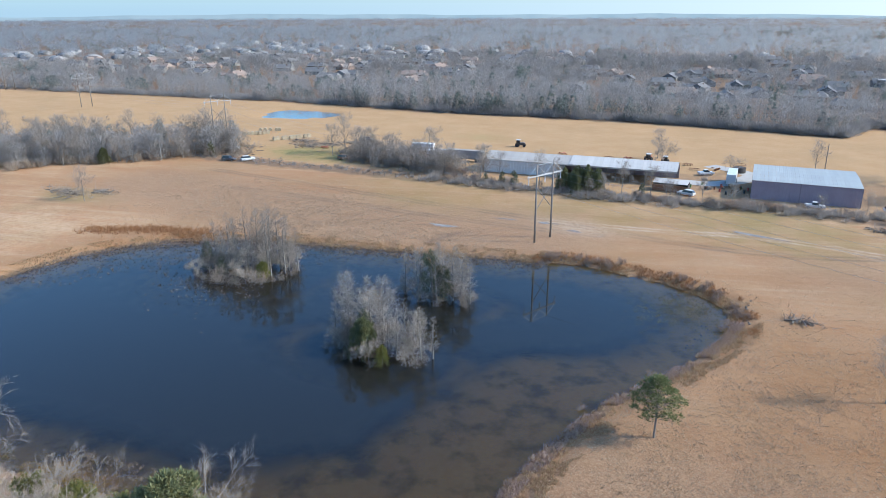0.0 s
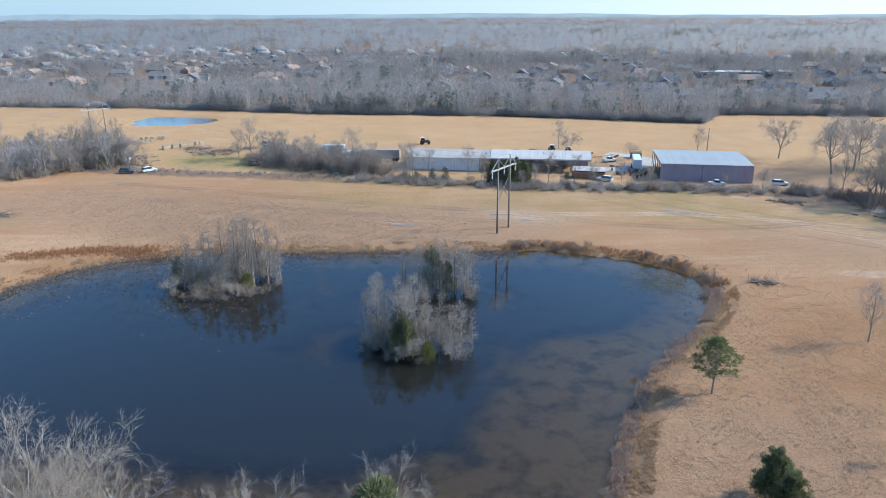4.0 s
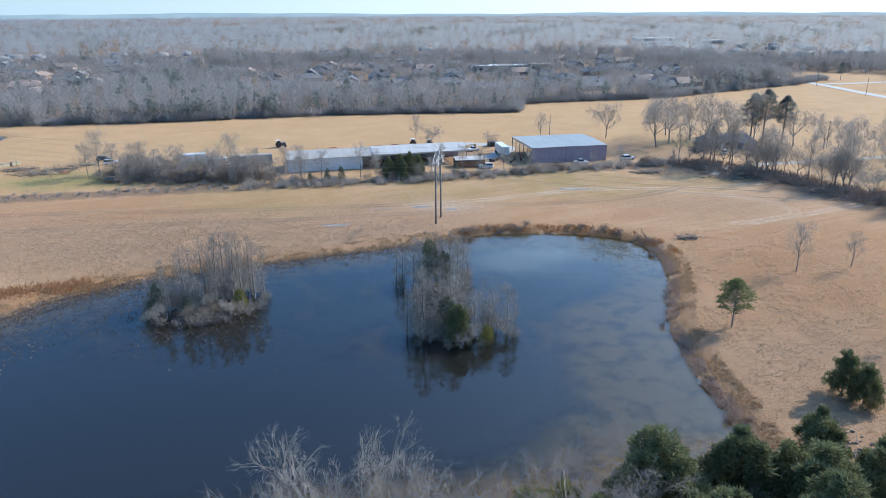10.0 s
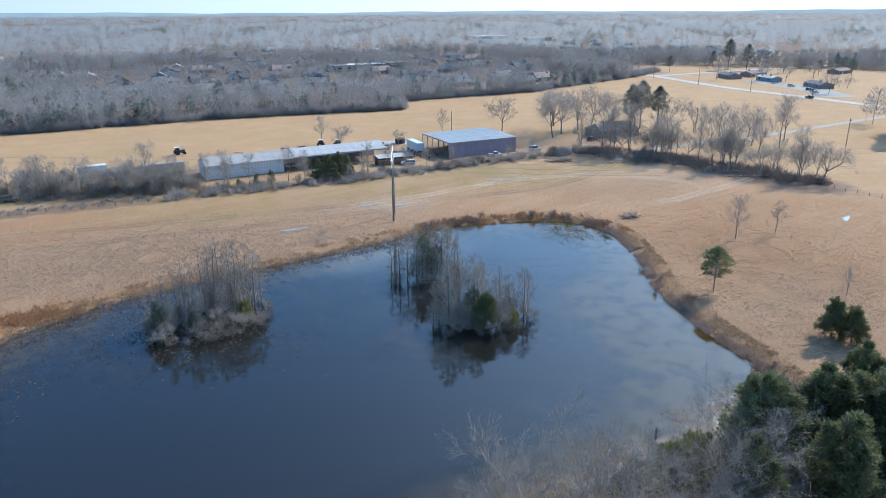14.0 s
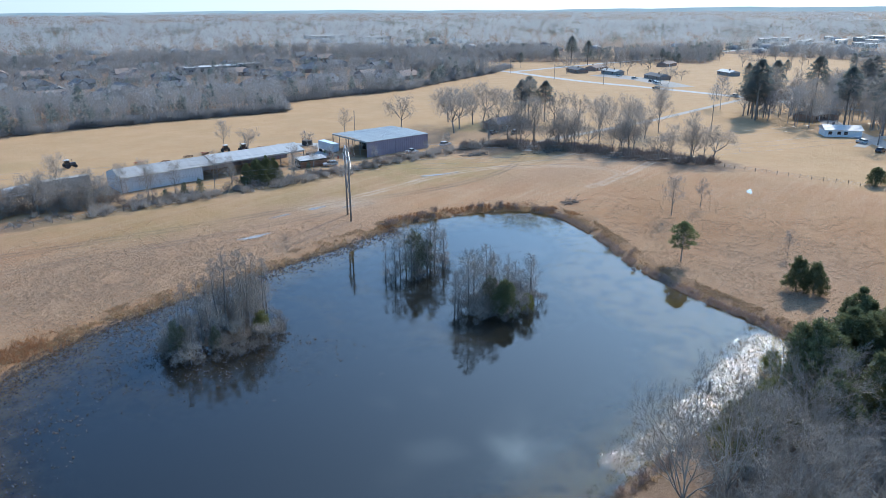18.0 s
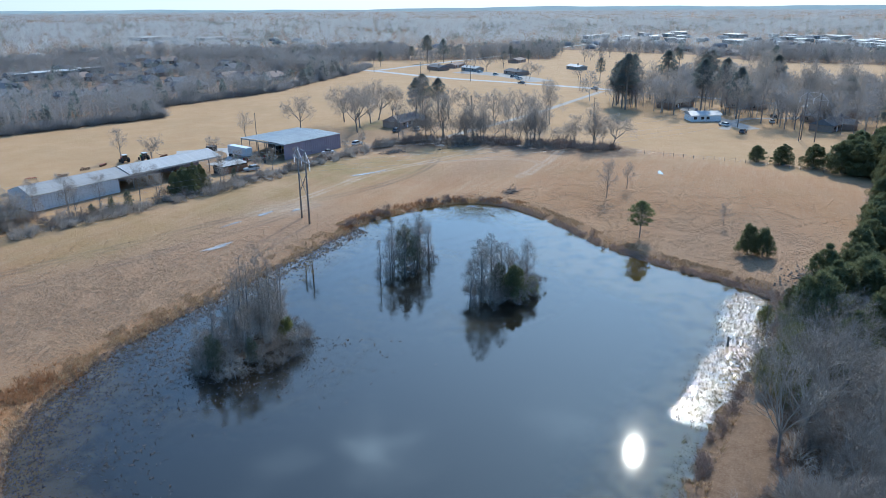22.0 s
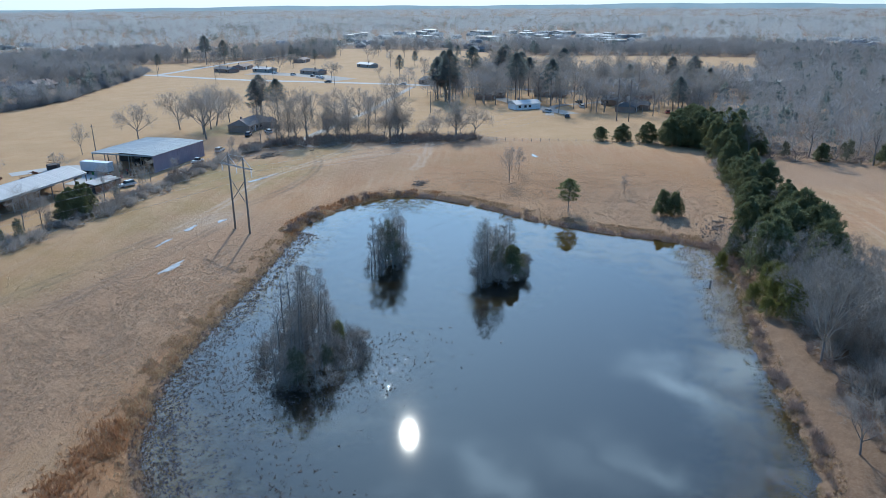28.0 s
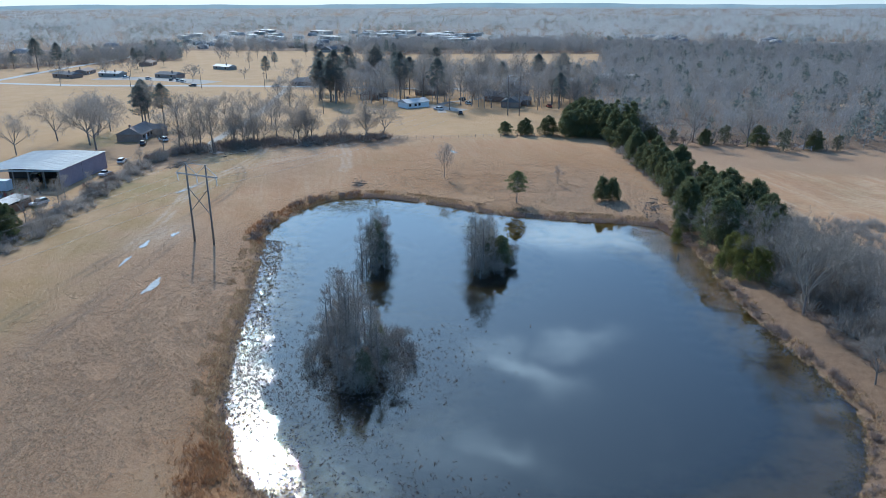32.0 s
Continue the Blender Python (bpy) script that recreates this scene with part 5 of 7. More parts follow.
def sector(n, r0, r1, a0, a1, rg):
    rr, aa = np.sqrt(rg.uniform(r0**2, r1**2, n)), np.radians(rg.uniform(a0, a1, n))
    return np.c_[-90 + rr * np.cos(aa), rr * np.sin(aa)]


def clear_of_houses(p, gap):
    return (((p[:, None] - HXY[None]) ** 2).sum(-1) > gap**2).all(1)


wr = np.random.default_rng(23)
brush_p = []
for sd in (1, 2, 3):
    r_ = np.random.default_rng(sd)
    n_ = 150
    az, an = r_.uniform(0, 6.283, n_), np.radians(r_.uniform(5, 70, n_))
    d_ = np.c_[np.cos(az) * np.sin(an), np.sin(az) * np.sin(an), np.cos(an)]
    brush_p.append(blades3(d_ * r_.uniform(0, 0.9, (n_, 1)) + r_.normal(size=(n_, 3)) * (0.3, 0.3, 0), d_ + r_.normal(size=(n_, 3)) * 0.25, r_.uniform(0.5, 1.5, n_), r_.uniform(0.03, 0.08, n_), r_))
t_ = wr.uniform(0.28, 1, 900)
hx = -330 + t_ * 338
hedge_pts = np.c_[hx, np.interp(hx, HEDGE[:, 0], HEDGE[:, 1]) + wr.normal(size=900) * 2.0 + 1.2]
hedge_pts = hedge_pts[(wr.uniform(size=900) < np.where(hx > -125, 0.95, 0.35)) & (value_noise(hx, 0 * hx, 9, 77) > -0.8)]
scatter("hedge_brush", brush_p, hedge_pts, np.where(hedge_pts[:, 0] > -125, wr.uniform(0.35, 1.5, len(hedge_pts)), wr.uniform(0.3, 0.8, len(hedge_pts))), M_TWIG, "brown leafless brush along the fence hedge")
f_ = wr.uniform(0, 1, 240)
bank_pts = np.c_[np.interp(f_, [0, 0.25, 0.5, 0.75, 1], BANKLINE[:, 0]), np.interp(f_, [0, 0.25, 0.5, 0.75, 1], BANKLINE[:, 1])] + wr.normal(size=(240, 2)) * 3.0 + 2
scatter("bank_brush", brush_p, bank_pts, wr.uniform(0.8, 1.9, 240), M_TWIG_BROWN, "brown leafless undergrowth along the field bank")
sp = np.c_[wr.uniform(-135, 74, 2600), wr.uniform(-8, 56, 2600)]
sp = sp[edge_distance(sp[:, 0], sp[:, 1], southwood) < -0.3]
pw = np.c_[wr.uniform(-135, -30, 2600), wr.uniform(8, 42, 2600)]
dw = edge_distance(pw[:, 0], pw[:, 1], SHORE)
pw = pw[(dw > 0.2) & (dw < 9) & (pw[:, 1] < 40) & ((dw < 1.6) | (dw > 6.5)) & (edge_distance(pw[:, 0], pw[:, 1], DAM, False) > 1.6)]
scatter("bank_weeds", brush_p, pw, wr.uniform(0.25, 0.8, len(pw)), M_TWIG_BROWN, "brown dead weeds on the south bank")
fb = np.c_[wr.uniform(-62, -24, 420), wr.uniform(-10, 21, 420)]
fb = fb[fb[:, 1] < np.interp(fb[:, 0], [-62, -30, 8], [14, 19, 24]) - 1]
scatter("field_brush", brush_p, fb, wr.uniform(0.4, 1.1, len(fb)), M_TWIG, "tall brown weeds and brush behind the cedars")
scatter("bank_undergrowth", brush_p, sp, wr.uniform(0.7, 2.0, len(sp)), M_TWIG, "grey leafless undergrowth beneath the south bank trees")
near_p = [wood_proto(s, 260, 13, 9, 0.5) for s in (1, 2, 3, 4)]
st = np.c_[wr.uniform(-140, 74, 420), wr.uniform(-8, 54, 420)]
st = st[(edge_distance(st[:, 0], st[:, 1], southwood) < -1.0) & ((st[:, 0] < -66) | (st[:, 0] > -30))]
scatter("bank_thicket", near_p, st, wr.uniform(0.26, 0.58, len(st)), M_TWIG_DULL, "grey-brown leafless thicket below the pond bank")
gp = np.c_[wr.uniform(126, 275, 400), wr.uniform(62, 225, 400)]
gp = gp[(np.hypot(gp[:, 0] - 137, gp[:, 1] - 146) > 17) & (gp[:, 0] > 126 + 0.3 * np.abs(gp[:, 1] - 130)) & (np.abs(gp[:, 0] - 190) > 7)]
scatter("grove_of_houses", [wood_proto(s, 300, 13, 9, 0.45, 0.22) for s in (21, 22, 23)], gp, wr.uniform(0.8, 1.35, len(gp)), M_WOOD_FAR, "tall grey leafless trees standing round houses")
mid_p = [wood_proto(s, 120, 13, 10, 1.0) for s in (5, 6, 7)]
far_p = [wood_proto(s, 72, 13, 13, 1.1) for s in (8, 9, 10)]
ev_p = [evergreen_proto(s, 80, 14, 7, 0.68) for s in (1, 2)]
pts = sector(26000, 150, 760, -26, 165, wr)
pts = pts[wooded(pts[:, 0], pts[:, 1])]
pts = pts[clear_of_houses(pts, 10)]
dens = value_noise(pts[:, 0], pts[:, 1], 90, 71)
near_house = np.sqrt(((pts[:, None] - HXY[None]) ** 2).sum(-1).min(1))
small = np.where(near_house < 32, 0.62, 1.0) * np.where((pts[:, 0] < -300) & (pts[:, 1] < 420), 0.72, 1.0)
keep_ = wr.uniform(size=len(pts)) < np.where(near_house < 32, 0.75, 0.95)
pts, small = pts[keep_], small[keep_]
ever = (value_noise(pts[:, 0], pts[:, 1], 60, 72) > 0.75) | (wr.uniform(size=len(pts)) < np.where((pts[:, 0] > 60) & (pts[:, 1] < 90), np.where(pts[:, 0] < 170, 0.2, 0.1), 0.04))
first = np.hypot(pts[:, 0] + 90, pts[:, 1]) < 470
scatter("bare_woods", near_p, pts[~ever & first], wr.uniform(0.6, 1.1, (~ever & first).sum()) * small[~ever & first], M_WOOD_FAR, "grey-brown leafless woods beyond the hayfield")
scatter("bare_woods", mid_p, pts[~ever & ~first], wr.uniform(0.6, 1.1, (~ever & ~first).sum()) * small[~ever & ~first], M_WOOD_FAR, "grey-brown leafless woods between the houses")
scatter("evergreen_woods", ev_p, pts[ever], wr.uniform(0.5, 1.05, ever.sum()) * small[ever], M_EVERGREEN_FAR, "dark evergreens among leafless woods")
gf = wr.uniform(0, 1, 330)
go = wr.uniform(0, 50, 330) * (1 - 0.62 * gf)
grove = np.c_[np.interp(gf, [0, 0.4, 0.75, 1], [-330, -247, -225, -202]) - go * 0.75, np.interp(gf, [0, 0.4, 0.75, 1], [60, 100, 126, 160]) + go * 0.65]
scatter("grove_trees", near_p, grove, wr.uniform(0.5, 0.9, len(grove)), M_WOOD_FAR, "leafless grey grove beyond the pasture")
scatter("grove_brush", brush_p, grove + wr.normal(size=grove.shape) * 2, wr.uniform(1.2, 2.2, len(grove)), M_TWIG_DULL, "leafless brush under the grove")
scatter("grove_evergreens", ev_p, grove[::9] + (-9, 8), wr.uniform(0.5, 0.8, len(grove[::9])), M_EVERGREEN_FAR, "dark cedars behind the leafless grove")
tk = np.concatenate([np.c_[wr.normal(-163, 7, 50), wr.normal(183, 4, 50)], np.c_[wr.normal(-149, 6, 40), wr.normal(180, 3.5, 40)], np.c_[wr.normal(-128, 7, 60), wr.normal(179, 3.5, 60)]])
scatter("thicket", near_p, tk, wr.uniform(0.3, 0.66, len(tk)), M_TWIG, "leafless brown-grey thicket beside the sheds")
scatter("thicket_brush", brush_p, tk + wr.normal(size=tk.shape) * 2, wr.uniform(0.6, 1.3, len(tk)), M_TWIG, "tangled leafless brush beside the sheds")
te = wr.uniform(0, 1, 1500)
ex = np.interp(te, np.linspace(0, 1, len(WOODEDGE)), WOODEDGE[:, 0])
edge_pts = np.c_[ex, wood_y(ex) + wr.uniform(0, 9, 1500)]
edge_pts = edge_pts[edge_pts[:, 0] > -600]
scatter("woodland_edge_brush", brush_p, edge_pts, wr.uniform(1.4, 2.8, len(edge_pts)), M_WOOD_FAR, "dense grey brush along the edge of the woods")
eg = np.c_[wr.uniform(-330, 160, 150), np.zeros(150)]
eg = np.concatenate([eg, np.c_[wr.normal(-185, 16, 45), np.zeros(45)], np.c_[wr.normal(-150, 14, 25), np.zeros(25)]])
eg[:, 1] = wood_y(eg[:, 0]) + wr.uniform(1, 16, len(eg))
scatter("edge_evergreens", ev_p, eg, wr.uniform(0.35, 0.85, len(eg)), M_EVERGREEN_FAR, "dark cedars along the edge of the woods")
pts = sector(25000, 760, 2100, -26, 165, wr)
pts = pts[wooded(pts[:, 0], pts[:, 1]) & clear_of_houses(pts, 12)]
in_town = (pts[:, 0] > 690) & (pts[:, 0] < 930) & (pts[:, 1] > 220) & (pts[:, 1] < 660)
pts = pts[~in_town | (wr.uniform(size=len(pts)) < 0.25)]
ever = (value_noise(pts[:, 0], pts[:, 1], 170, 73) > 0.5) | (wr.uniform(size=len(pts)) < 0.03)
scatter("distant_woods", far_p, pts[~ever], wr.uniform(0.7, 1.2, (~ever).sum()), M_WOOD_HAZE, "hazy grey leafless woods in the distance")
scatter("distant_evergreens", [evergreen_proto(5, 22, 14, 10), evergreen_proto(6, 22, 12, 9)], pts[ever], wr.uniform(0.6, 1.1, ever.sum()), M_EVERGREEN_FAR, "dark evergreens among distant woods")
pts = sector(9000, 2100, 4700, -26, 165, wr)
scatter("farthest_woods", [wood_proto(s, 44, 12, 50, 6.0) for s in (11, 12)], pts, wr.uniform(0.7, 1.3, len(pts)), M_WOOD_HAZE, "hazy blue-grey woods toward the horizon")

# ---- roads and lanes ----
def strip(name, line, half, lift, material, label, category):
    """A thin made surface along a line, laid on the ground."""
    p = np.asarray(line, float)
    d = np.gradient(p, axis=0)
    d /= np.linalg.norm(d, axis=1, keepdims=True)
    nrm = np.c_[-d[:, 1], d[:, 0]]
    rows_ = [p + nrm * o for o in (-half, -half * 0.5, 0, half * 0.5, half)]
    V = np.concatenate([np.c_[q, height(q[:, 0], q[:, 1]) + lift] for q in rows_])
    n = len(p)
    F = [(k * n + i, k * n + i + 1, (k + 1) * n + i + 1, (k + 1) * n + i) for k in range(4) for i in range(n - 1)]
    return tagged(new(name, quick(name, V, F, material, True)), label, category, kind="structure")


strip("road", spline([(215, 120), (206, 210), (201, 263), (189, 323), (181, 367), (179, 444), (172, 560), (150, 760)], False, 14), 3.4, 0.12, M_ASPHALT, "pale asphalt country road past the fields", "road")
strip("road", spline([(183, 442), (268, 463), (378, 487), (480, 517), (700, 580), (1100, 700)], False, 14), 3.0, 0.12, M_ASPHALT, "pale asphalt side road across far fields", "road")
strip("lane", spline([(14, 181), (22, 190), (45, 197), (80, 205), (110, 213), (150, 226), (194, 240)], False, 12), 1.7, 0.08, M_GRAVEL, "pale gravel farm lane under bare trees", "lane")
strip("lane", spline([(120, 128), (150, 135), (175, 120), (212, 118)], False, 12), 2.0, 0.08, M_GRAVEL, "pale gravel drive by the houses", "lane")
strip("yard_gravel", spline([(212, 300), (225, 345), (222, 390)], False, 8), 9.0, 0.07, M_GRAVEL, "pale gravel yard beside the road", "yard")
strip("yard_gravel", spline([(128, 120), (160, 165), (190, 190)], False, 8), 4.0, 0.07, M_GRAVEL, "pale gravel yard under the trees", "yard")
strip("yard_gravel", spline([(-60, 208), (-50, 212), (-45, 228), (-60, 236)], False, 8), 3.0, 0.07, M_ASPHALT, "worn earth yard between the sheds", "yard")

# ---- power line ----
LINE_TURN = math.degrees(math.atan2(5.4, 1.2))


def h_frame(x, y, turn=None):
    """A two-pole wooden pylon with a steel crossarm."""
    z = ground_z(x, y)
    ob = thing("transmission_tower", pose(x, y, z, 0, 0, LINE_TURN if turn is None else turn), "tall two-pole wooden transmission tower with a white crossarm", "pylon", "towers of the power line")
    sp, top, arm = 2.75, 17.6, 15.0
    pole = bm_mesh("pole", rod(0.24, 0.16, top + 1.0, 10), M_POLE, True)
    beam = bm_mesh("crossarm", box(11.4, 0.1, 0.18, 0.02, (0, 0, 0)), M_ARM)

    def brace(name, a, b, r_=0.06, mat=M_STEEL):
        l_ = (Vector(b) - Vector(a)).length
        part(name, bm_mesh(name, rod(r_, r_, l_, 6), mat), ob, m=between(a, b))

    for sx in (-sp, sp):
        part("pole", pole, ob, "weathered brown wooden pole", pose(sx, 0, -1.0))
    for sy in (-0.24, 0.24):
        part("crossarm", beam, ob, "white steel crossarm", pose(0, sy, arm))
    for sx in (-1, 1):
        brace("arm_brace", (sx * sp, 0, top - 0.2), (sx * 5.6, 0, arm + 0.3))
        brace("arm_brace", (sx * sp, 0, top - 0.2), (0, 0, arm + 0.3))
        brace("x_brace", (sx * sp, 0.2 * sx, 12.4), (-sx * sp, 0.2 * sx, 7.0), 0.09, M_POLE)
    brace("top_tie", (-sp, 0, top - 0.1), (sp, 0, top - 0.1), 0.04)
    for sx in (-5.4, 0, 5.4):
        bm, rings = bmesh.new(), []
        for z, q in [(-0.02, 0.03)] + [(-0.1 - 0.19 * k + dz, q_) for k in range(8) for dz, q_ in ((0.05, 0.04), (-0.04, 0.16), (-0.06, 0.04))] + [(-1.6, 0.03)]:
            rings.append([bm.verts.new((q * math.cos(a * 0.7854), q * math.sin(a * 0.7854), z)) for a in range(8)])
        for ra, rb in zip(rings[:-1], rings[1:]):
            for a in range(8):
                bm.faces.new((ra[a], rb[a], rb[(a + 1) % 8], ra[(a + 1) % 8]))
        part("insulator", bm_mesh("insulator", bm, M_STEEL), ob, "grey string of insulator discs", pose(sx, 0, arm))
    return ob


TOWERS = [(119, 95), (-69.4, 137), (-233.5, 177.5), (-378, 203), (-505, 222)]
for x, y in TOWERS:
    h_frame(x, y)
TOWERS = [(310, 50)] + TOWERS + [(-760, 260)]
ux, uy = math.cos(radians(LINE_TURN)), math.sin(radians(LINE_TURN))
for (ax, ay), (bx, by) in zip(TOWERS[:-1], TOWERS[1:]):
    az_, bz_ = ground_z(ax, ay), ground_z(bx, by)
    ob = thing("power_line_span", pose((ax + bx) / 2, (ay + by) / 2, 0), "thin grey power cables sagging between tall towers", "cable", "spans of the power line")
    for off, hz in ((-5.4, 13.3), (0, 13.3), (5.4, 13.3), (-2.75, 17.6), (2.75, 17.6)):
        t = np.linspace(0, 1, 25)
        pts = np.c_[ax + (bx - ax) * t + ux * off, ay + (by - ay) * t + uy * off, az_ + hz + (bz_ - az_) * t - 12 * t * (1 - t)] - [(ax + bx) / 2, (ay + by) / 2, 0]
        part("wire", quick("wire", *pipe(pts, 0.017), M_WIRE), ob)

# ---- farm buildings ----
def panels(parent, n, width, a, b, material, x0=0.0):
    """Ribbed roof sheets side by side from the eave a to the ridge b, each (y, z)."""
    ln = math.hypot(b[0] - a[0], b[1] - a[1])
    bm = bmesh.new()
    prof = [(0, 0), (0, 0.06), (0.05, 0.06), (0.08, 0.02), (width / 2 - 0.04, 0.02), (width / 2, 0.05), (width / 2 + 0.04, 0.02), (width - 0.02, 0.02), (width - 0.02, 0)]
    lo, hi = [bm.verts.new((x, 0, z)) for x, z in prof], [bm.verts.new((x, ln, z)) for x, z in prof]
    for i in range(len(prof)):
        j = (i + 1) % len(prof)
        bm.faces.new((lo[i], lo[j], hi[j], hi[i]))
    bm.faces.new(lo[::-1])
    bm.faces.new(hi)
    bmesh.ops.recalc_face_normals(bm, faces=bm.faces)
    me_ = bm_mesh("roof_panel", bm, material)
    ang = math.degrees(math.atan2(b[1] - a[1], b[0] - a[0]))
    for k in range(n):
        if b[0] > a[0]:
            m_ = pose(x0 + k * width, a[0], a[1], ang)
        else:
            m_ = pose(x0 + (k + 1) * width, a[0], a[1], 0, 0, 180) @ pose(0, 0, 0, math.degrees(math.atan2(b[1] - a[1], a[0] - b[0])))
        part("roof_panel", me_, parent, m=m_)


def gable_end(depth, eave, ridge, thick=0.12):
    bm = bmesh.new()
    prof = [(0, 0), (depth, 0), (depth, eave), (depth / 2, ridge), (0, eave)]
    a, b = [bm.verts.new((0, y, z)) for y, z in prof], [bm.verts.new((thick, y, z)) for y, z in prof]
    for i in range(5):
        bm.faces.new((a[i], a[(i + 1) % 5], b[(i + 1) % 5], b[i]))
    bm.faces.new(a[::-1])
    bm.faces.new(b)
    bmesh.ops.recalc_face_normals(bm, faces=bm.faces)
    return bm


def siding(length, high, ribs=0.9):
    """A sheet of ribbed wall cladding along x."""
    n = max(2, int(length / ribs))
    w_ = length / n
    prof = [(0.0, 0.0)]
    for k in range(n):
        x = k * w_
        prof += [(x + w_ / 2 - 0.07, 0.0), (x + w_ / 2 - 0.03, -0.05), (x + w_ / 2 + 0.03, -0.05), (x + w_ / 2 + 0.07, 0.0)]
    prof += [(length, 0.0), (length, 0.08), (0.0, 0.08)]
    bm = bmesh.new()
    a, b = [bm.verts.new((x, y, 0)) for x, y in prof], [bm.verts.new((x, y, high)) for x, y in prof]
    for i in range(len(prof)):
        j = (i + 1) % len(prof)
        bm.faces.new((a[i], a[j], b[j], b[i]))
    bm.faces.new(a[::-1])
    bm.faces.new(b)
    bmesh.ops.recalc_face_normals(bm, faces=bm.faces)
    return bm


SA = 13.8
zs_ = ground_z(-90, 195)
shed = thing("long_shed", pose(-116.5, 187.4, zs_, 0, 0, SA), "long low farm shed with pale metal roof and open bays", "shed")
D, EV, RI, L1, LT = 11.4, 4.1, 5.8, 27.0, 58.3
panels(shed, 28, L1 / 28, (-0.4, EV), (D / 2, RI), M_ROOF)
panels(shed, 28, L1 / 28, (D + 0.4, EV), (D / 2, RI), M_ROOF)
panels(shed, 32, (LT - L1) / 32, (-0.4, EV + 0.18), (D / 2, RI + 0.18), M_ROOF_WHITE, L1)
panels(shed, 32, (LT - L1) / 32, (D + 0.4, EV + 0.18), (D / 2, RI + 0.18), M_ROOF_WHITE, L1)
part("front_wall", bm_mesh("front_wall", siding(23.5, EV), M_WHITEWALL), shed, "white ribbed metal wall")
part("back_wall", bm_mesh("back_wall", siding(LT, EV), M_PURPLE), shed, "brown ribbed metal wall", pose(0, D, 0))
part("gable_wall", bm_mesh("gable_wall", gable_end(D, EV, RI), M_WHITEWALL), shed)
part("inner_wall", bm_mesh("inner_wall", gable_end(D, EV, RI), M_WHITEWALL), shed, m=pose(23.4, 0, 0))
post = bm_mesh("post", box(0.2, 0.2, EV + 0.1), M_POLE)
truss = bm_mesh("roof_beam", box(0.12, D, 0.3, 0, (0, D / 2, 0)), M_POLE)
for k in range(9):
    x = 23.6 + k * (LT - 23.8) / 8
    part("post", post, shed, m=pose(x, 0.1, 0))
    part("post", post, shed, m=pose(x, D - 0.3, 0))
    part("roof_beam", truss, shed, m=pose(x, 0, EV - 0.25))
part("fascia", bm_mesh("fascia", box(LT - 23.5, 0.06, 0.35, 0, ((LT + 23.5) / 2, 0, 0)), M_ROOF_WHITE), shed, m=pose(0, -0.12, EV - 0.3))

BA = 11.5
barn = thing("metal_barn", pose(-39.0, 198.6, ground_z(-28, 208), 0, 0, BA), "large mauve metal barn with blue-grey roof, open ended", "barn")
BL_, BD, BE, BR_ = 26.2, 22.0, 5.2, 5.55
panels(barn, 27, BL_ / 27, (-0.3, BE), (BD / 2, BR_), M_ROOF_BLUE)
panels(barn, 27, BL_ / 27, (BD + 0.3, BE), (BD / 2, BR_), M_ROOF_BLUE)
part("front_wall", bm_mesh("front_wall", siding(BL_, BE - 0.1), M_PURPLE), barn, "mauve ribbed metal wall")
part("back_wall", bm_mesh("back_wall", siding(BL_ * 0.55, BE - 0.1), M_PURPLE), barn, m=pose(BL_ * 0.45, BD, 0))
part("gable_wall", bm_mesh("gable_wall", gable_end(BD, BE - 0.1, BR_ - 0.1), M_PURPLE), barn, m=pose(BL_ - 0.12, 0, 0))
part("inner_wall", bm_mesh("inner_wall", gable_end(BD, BE - 0.1, BR_ - 0.1), M_DARK), barn, m=pose(BL_ * 0.45, 0, 0))
for k in range(6):
    for x in (0.15, BL_ * 0.25):
        part("post", post, barn, m=pose(x, 0.2 + k * (BD - 0.4) / 5, 0) @ Matrix.Diagonal((1, 1, BE / (EV + 0.1), 1)))
part("fascia", bm_mesh("fascia", box(0.06, BD, 0.4, 0, (0, BD / 2, 0)), M_ROOF_BLUE), barn, m=pose(0, 0, BE - 0.4))


def lean_to(x, y, turn, l_, d_, h_, label):
    ob = thing("lean_to", pose(x, y, ground_z(x, y), 0, 0, turn), label, "shed")
    panels(ob, int(l_), l_ / int(l_), (-0.2, h_), (d_, h_ + 0.5), M_ROOF_WHITE)
    part("back_wall", bm_mesh("back_wall", siding(l_, h_), M_DARK), ob, m=pose(0, d_, 0))
    part("front_wall", bm_mesh("front_wall", siding(l_, h_ * 0.8), M_RUST), ob, "rust-brown boarded front")
    for k in (0, 1):
        part("side_wall", bm_mesh("side_wall", box(0.08, d_, h_ * 0.9, 0, (k * l_, d_ / 2, 0)), M_DARK), ob)
    return ob


lean_to(-64, 193, 8, 9.5, 4.0, 2.4, "small rusty lean-to with a pale flat roof")


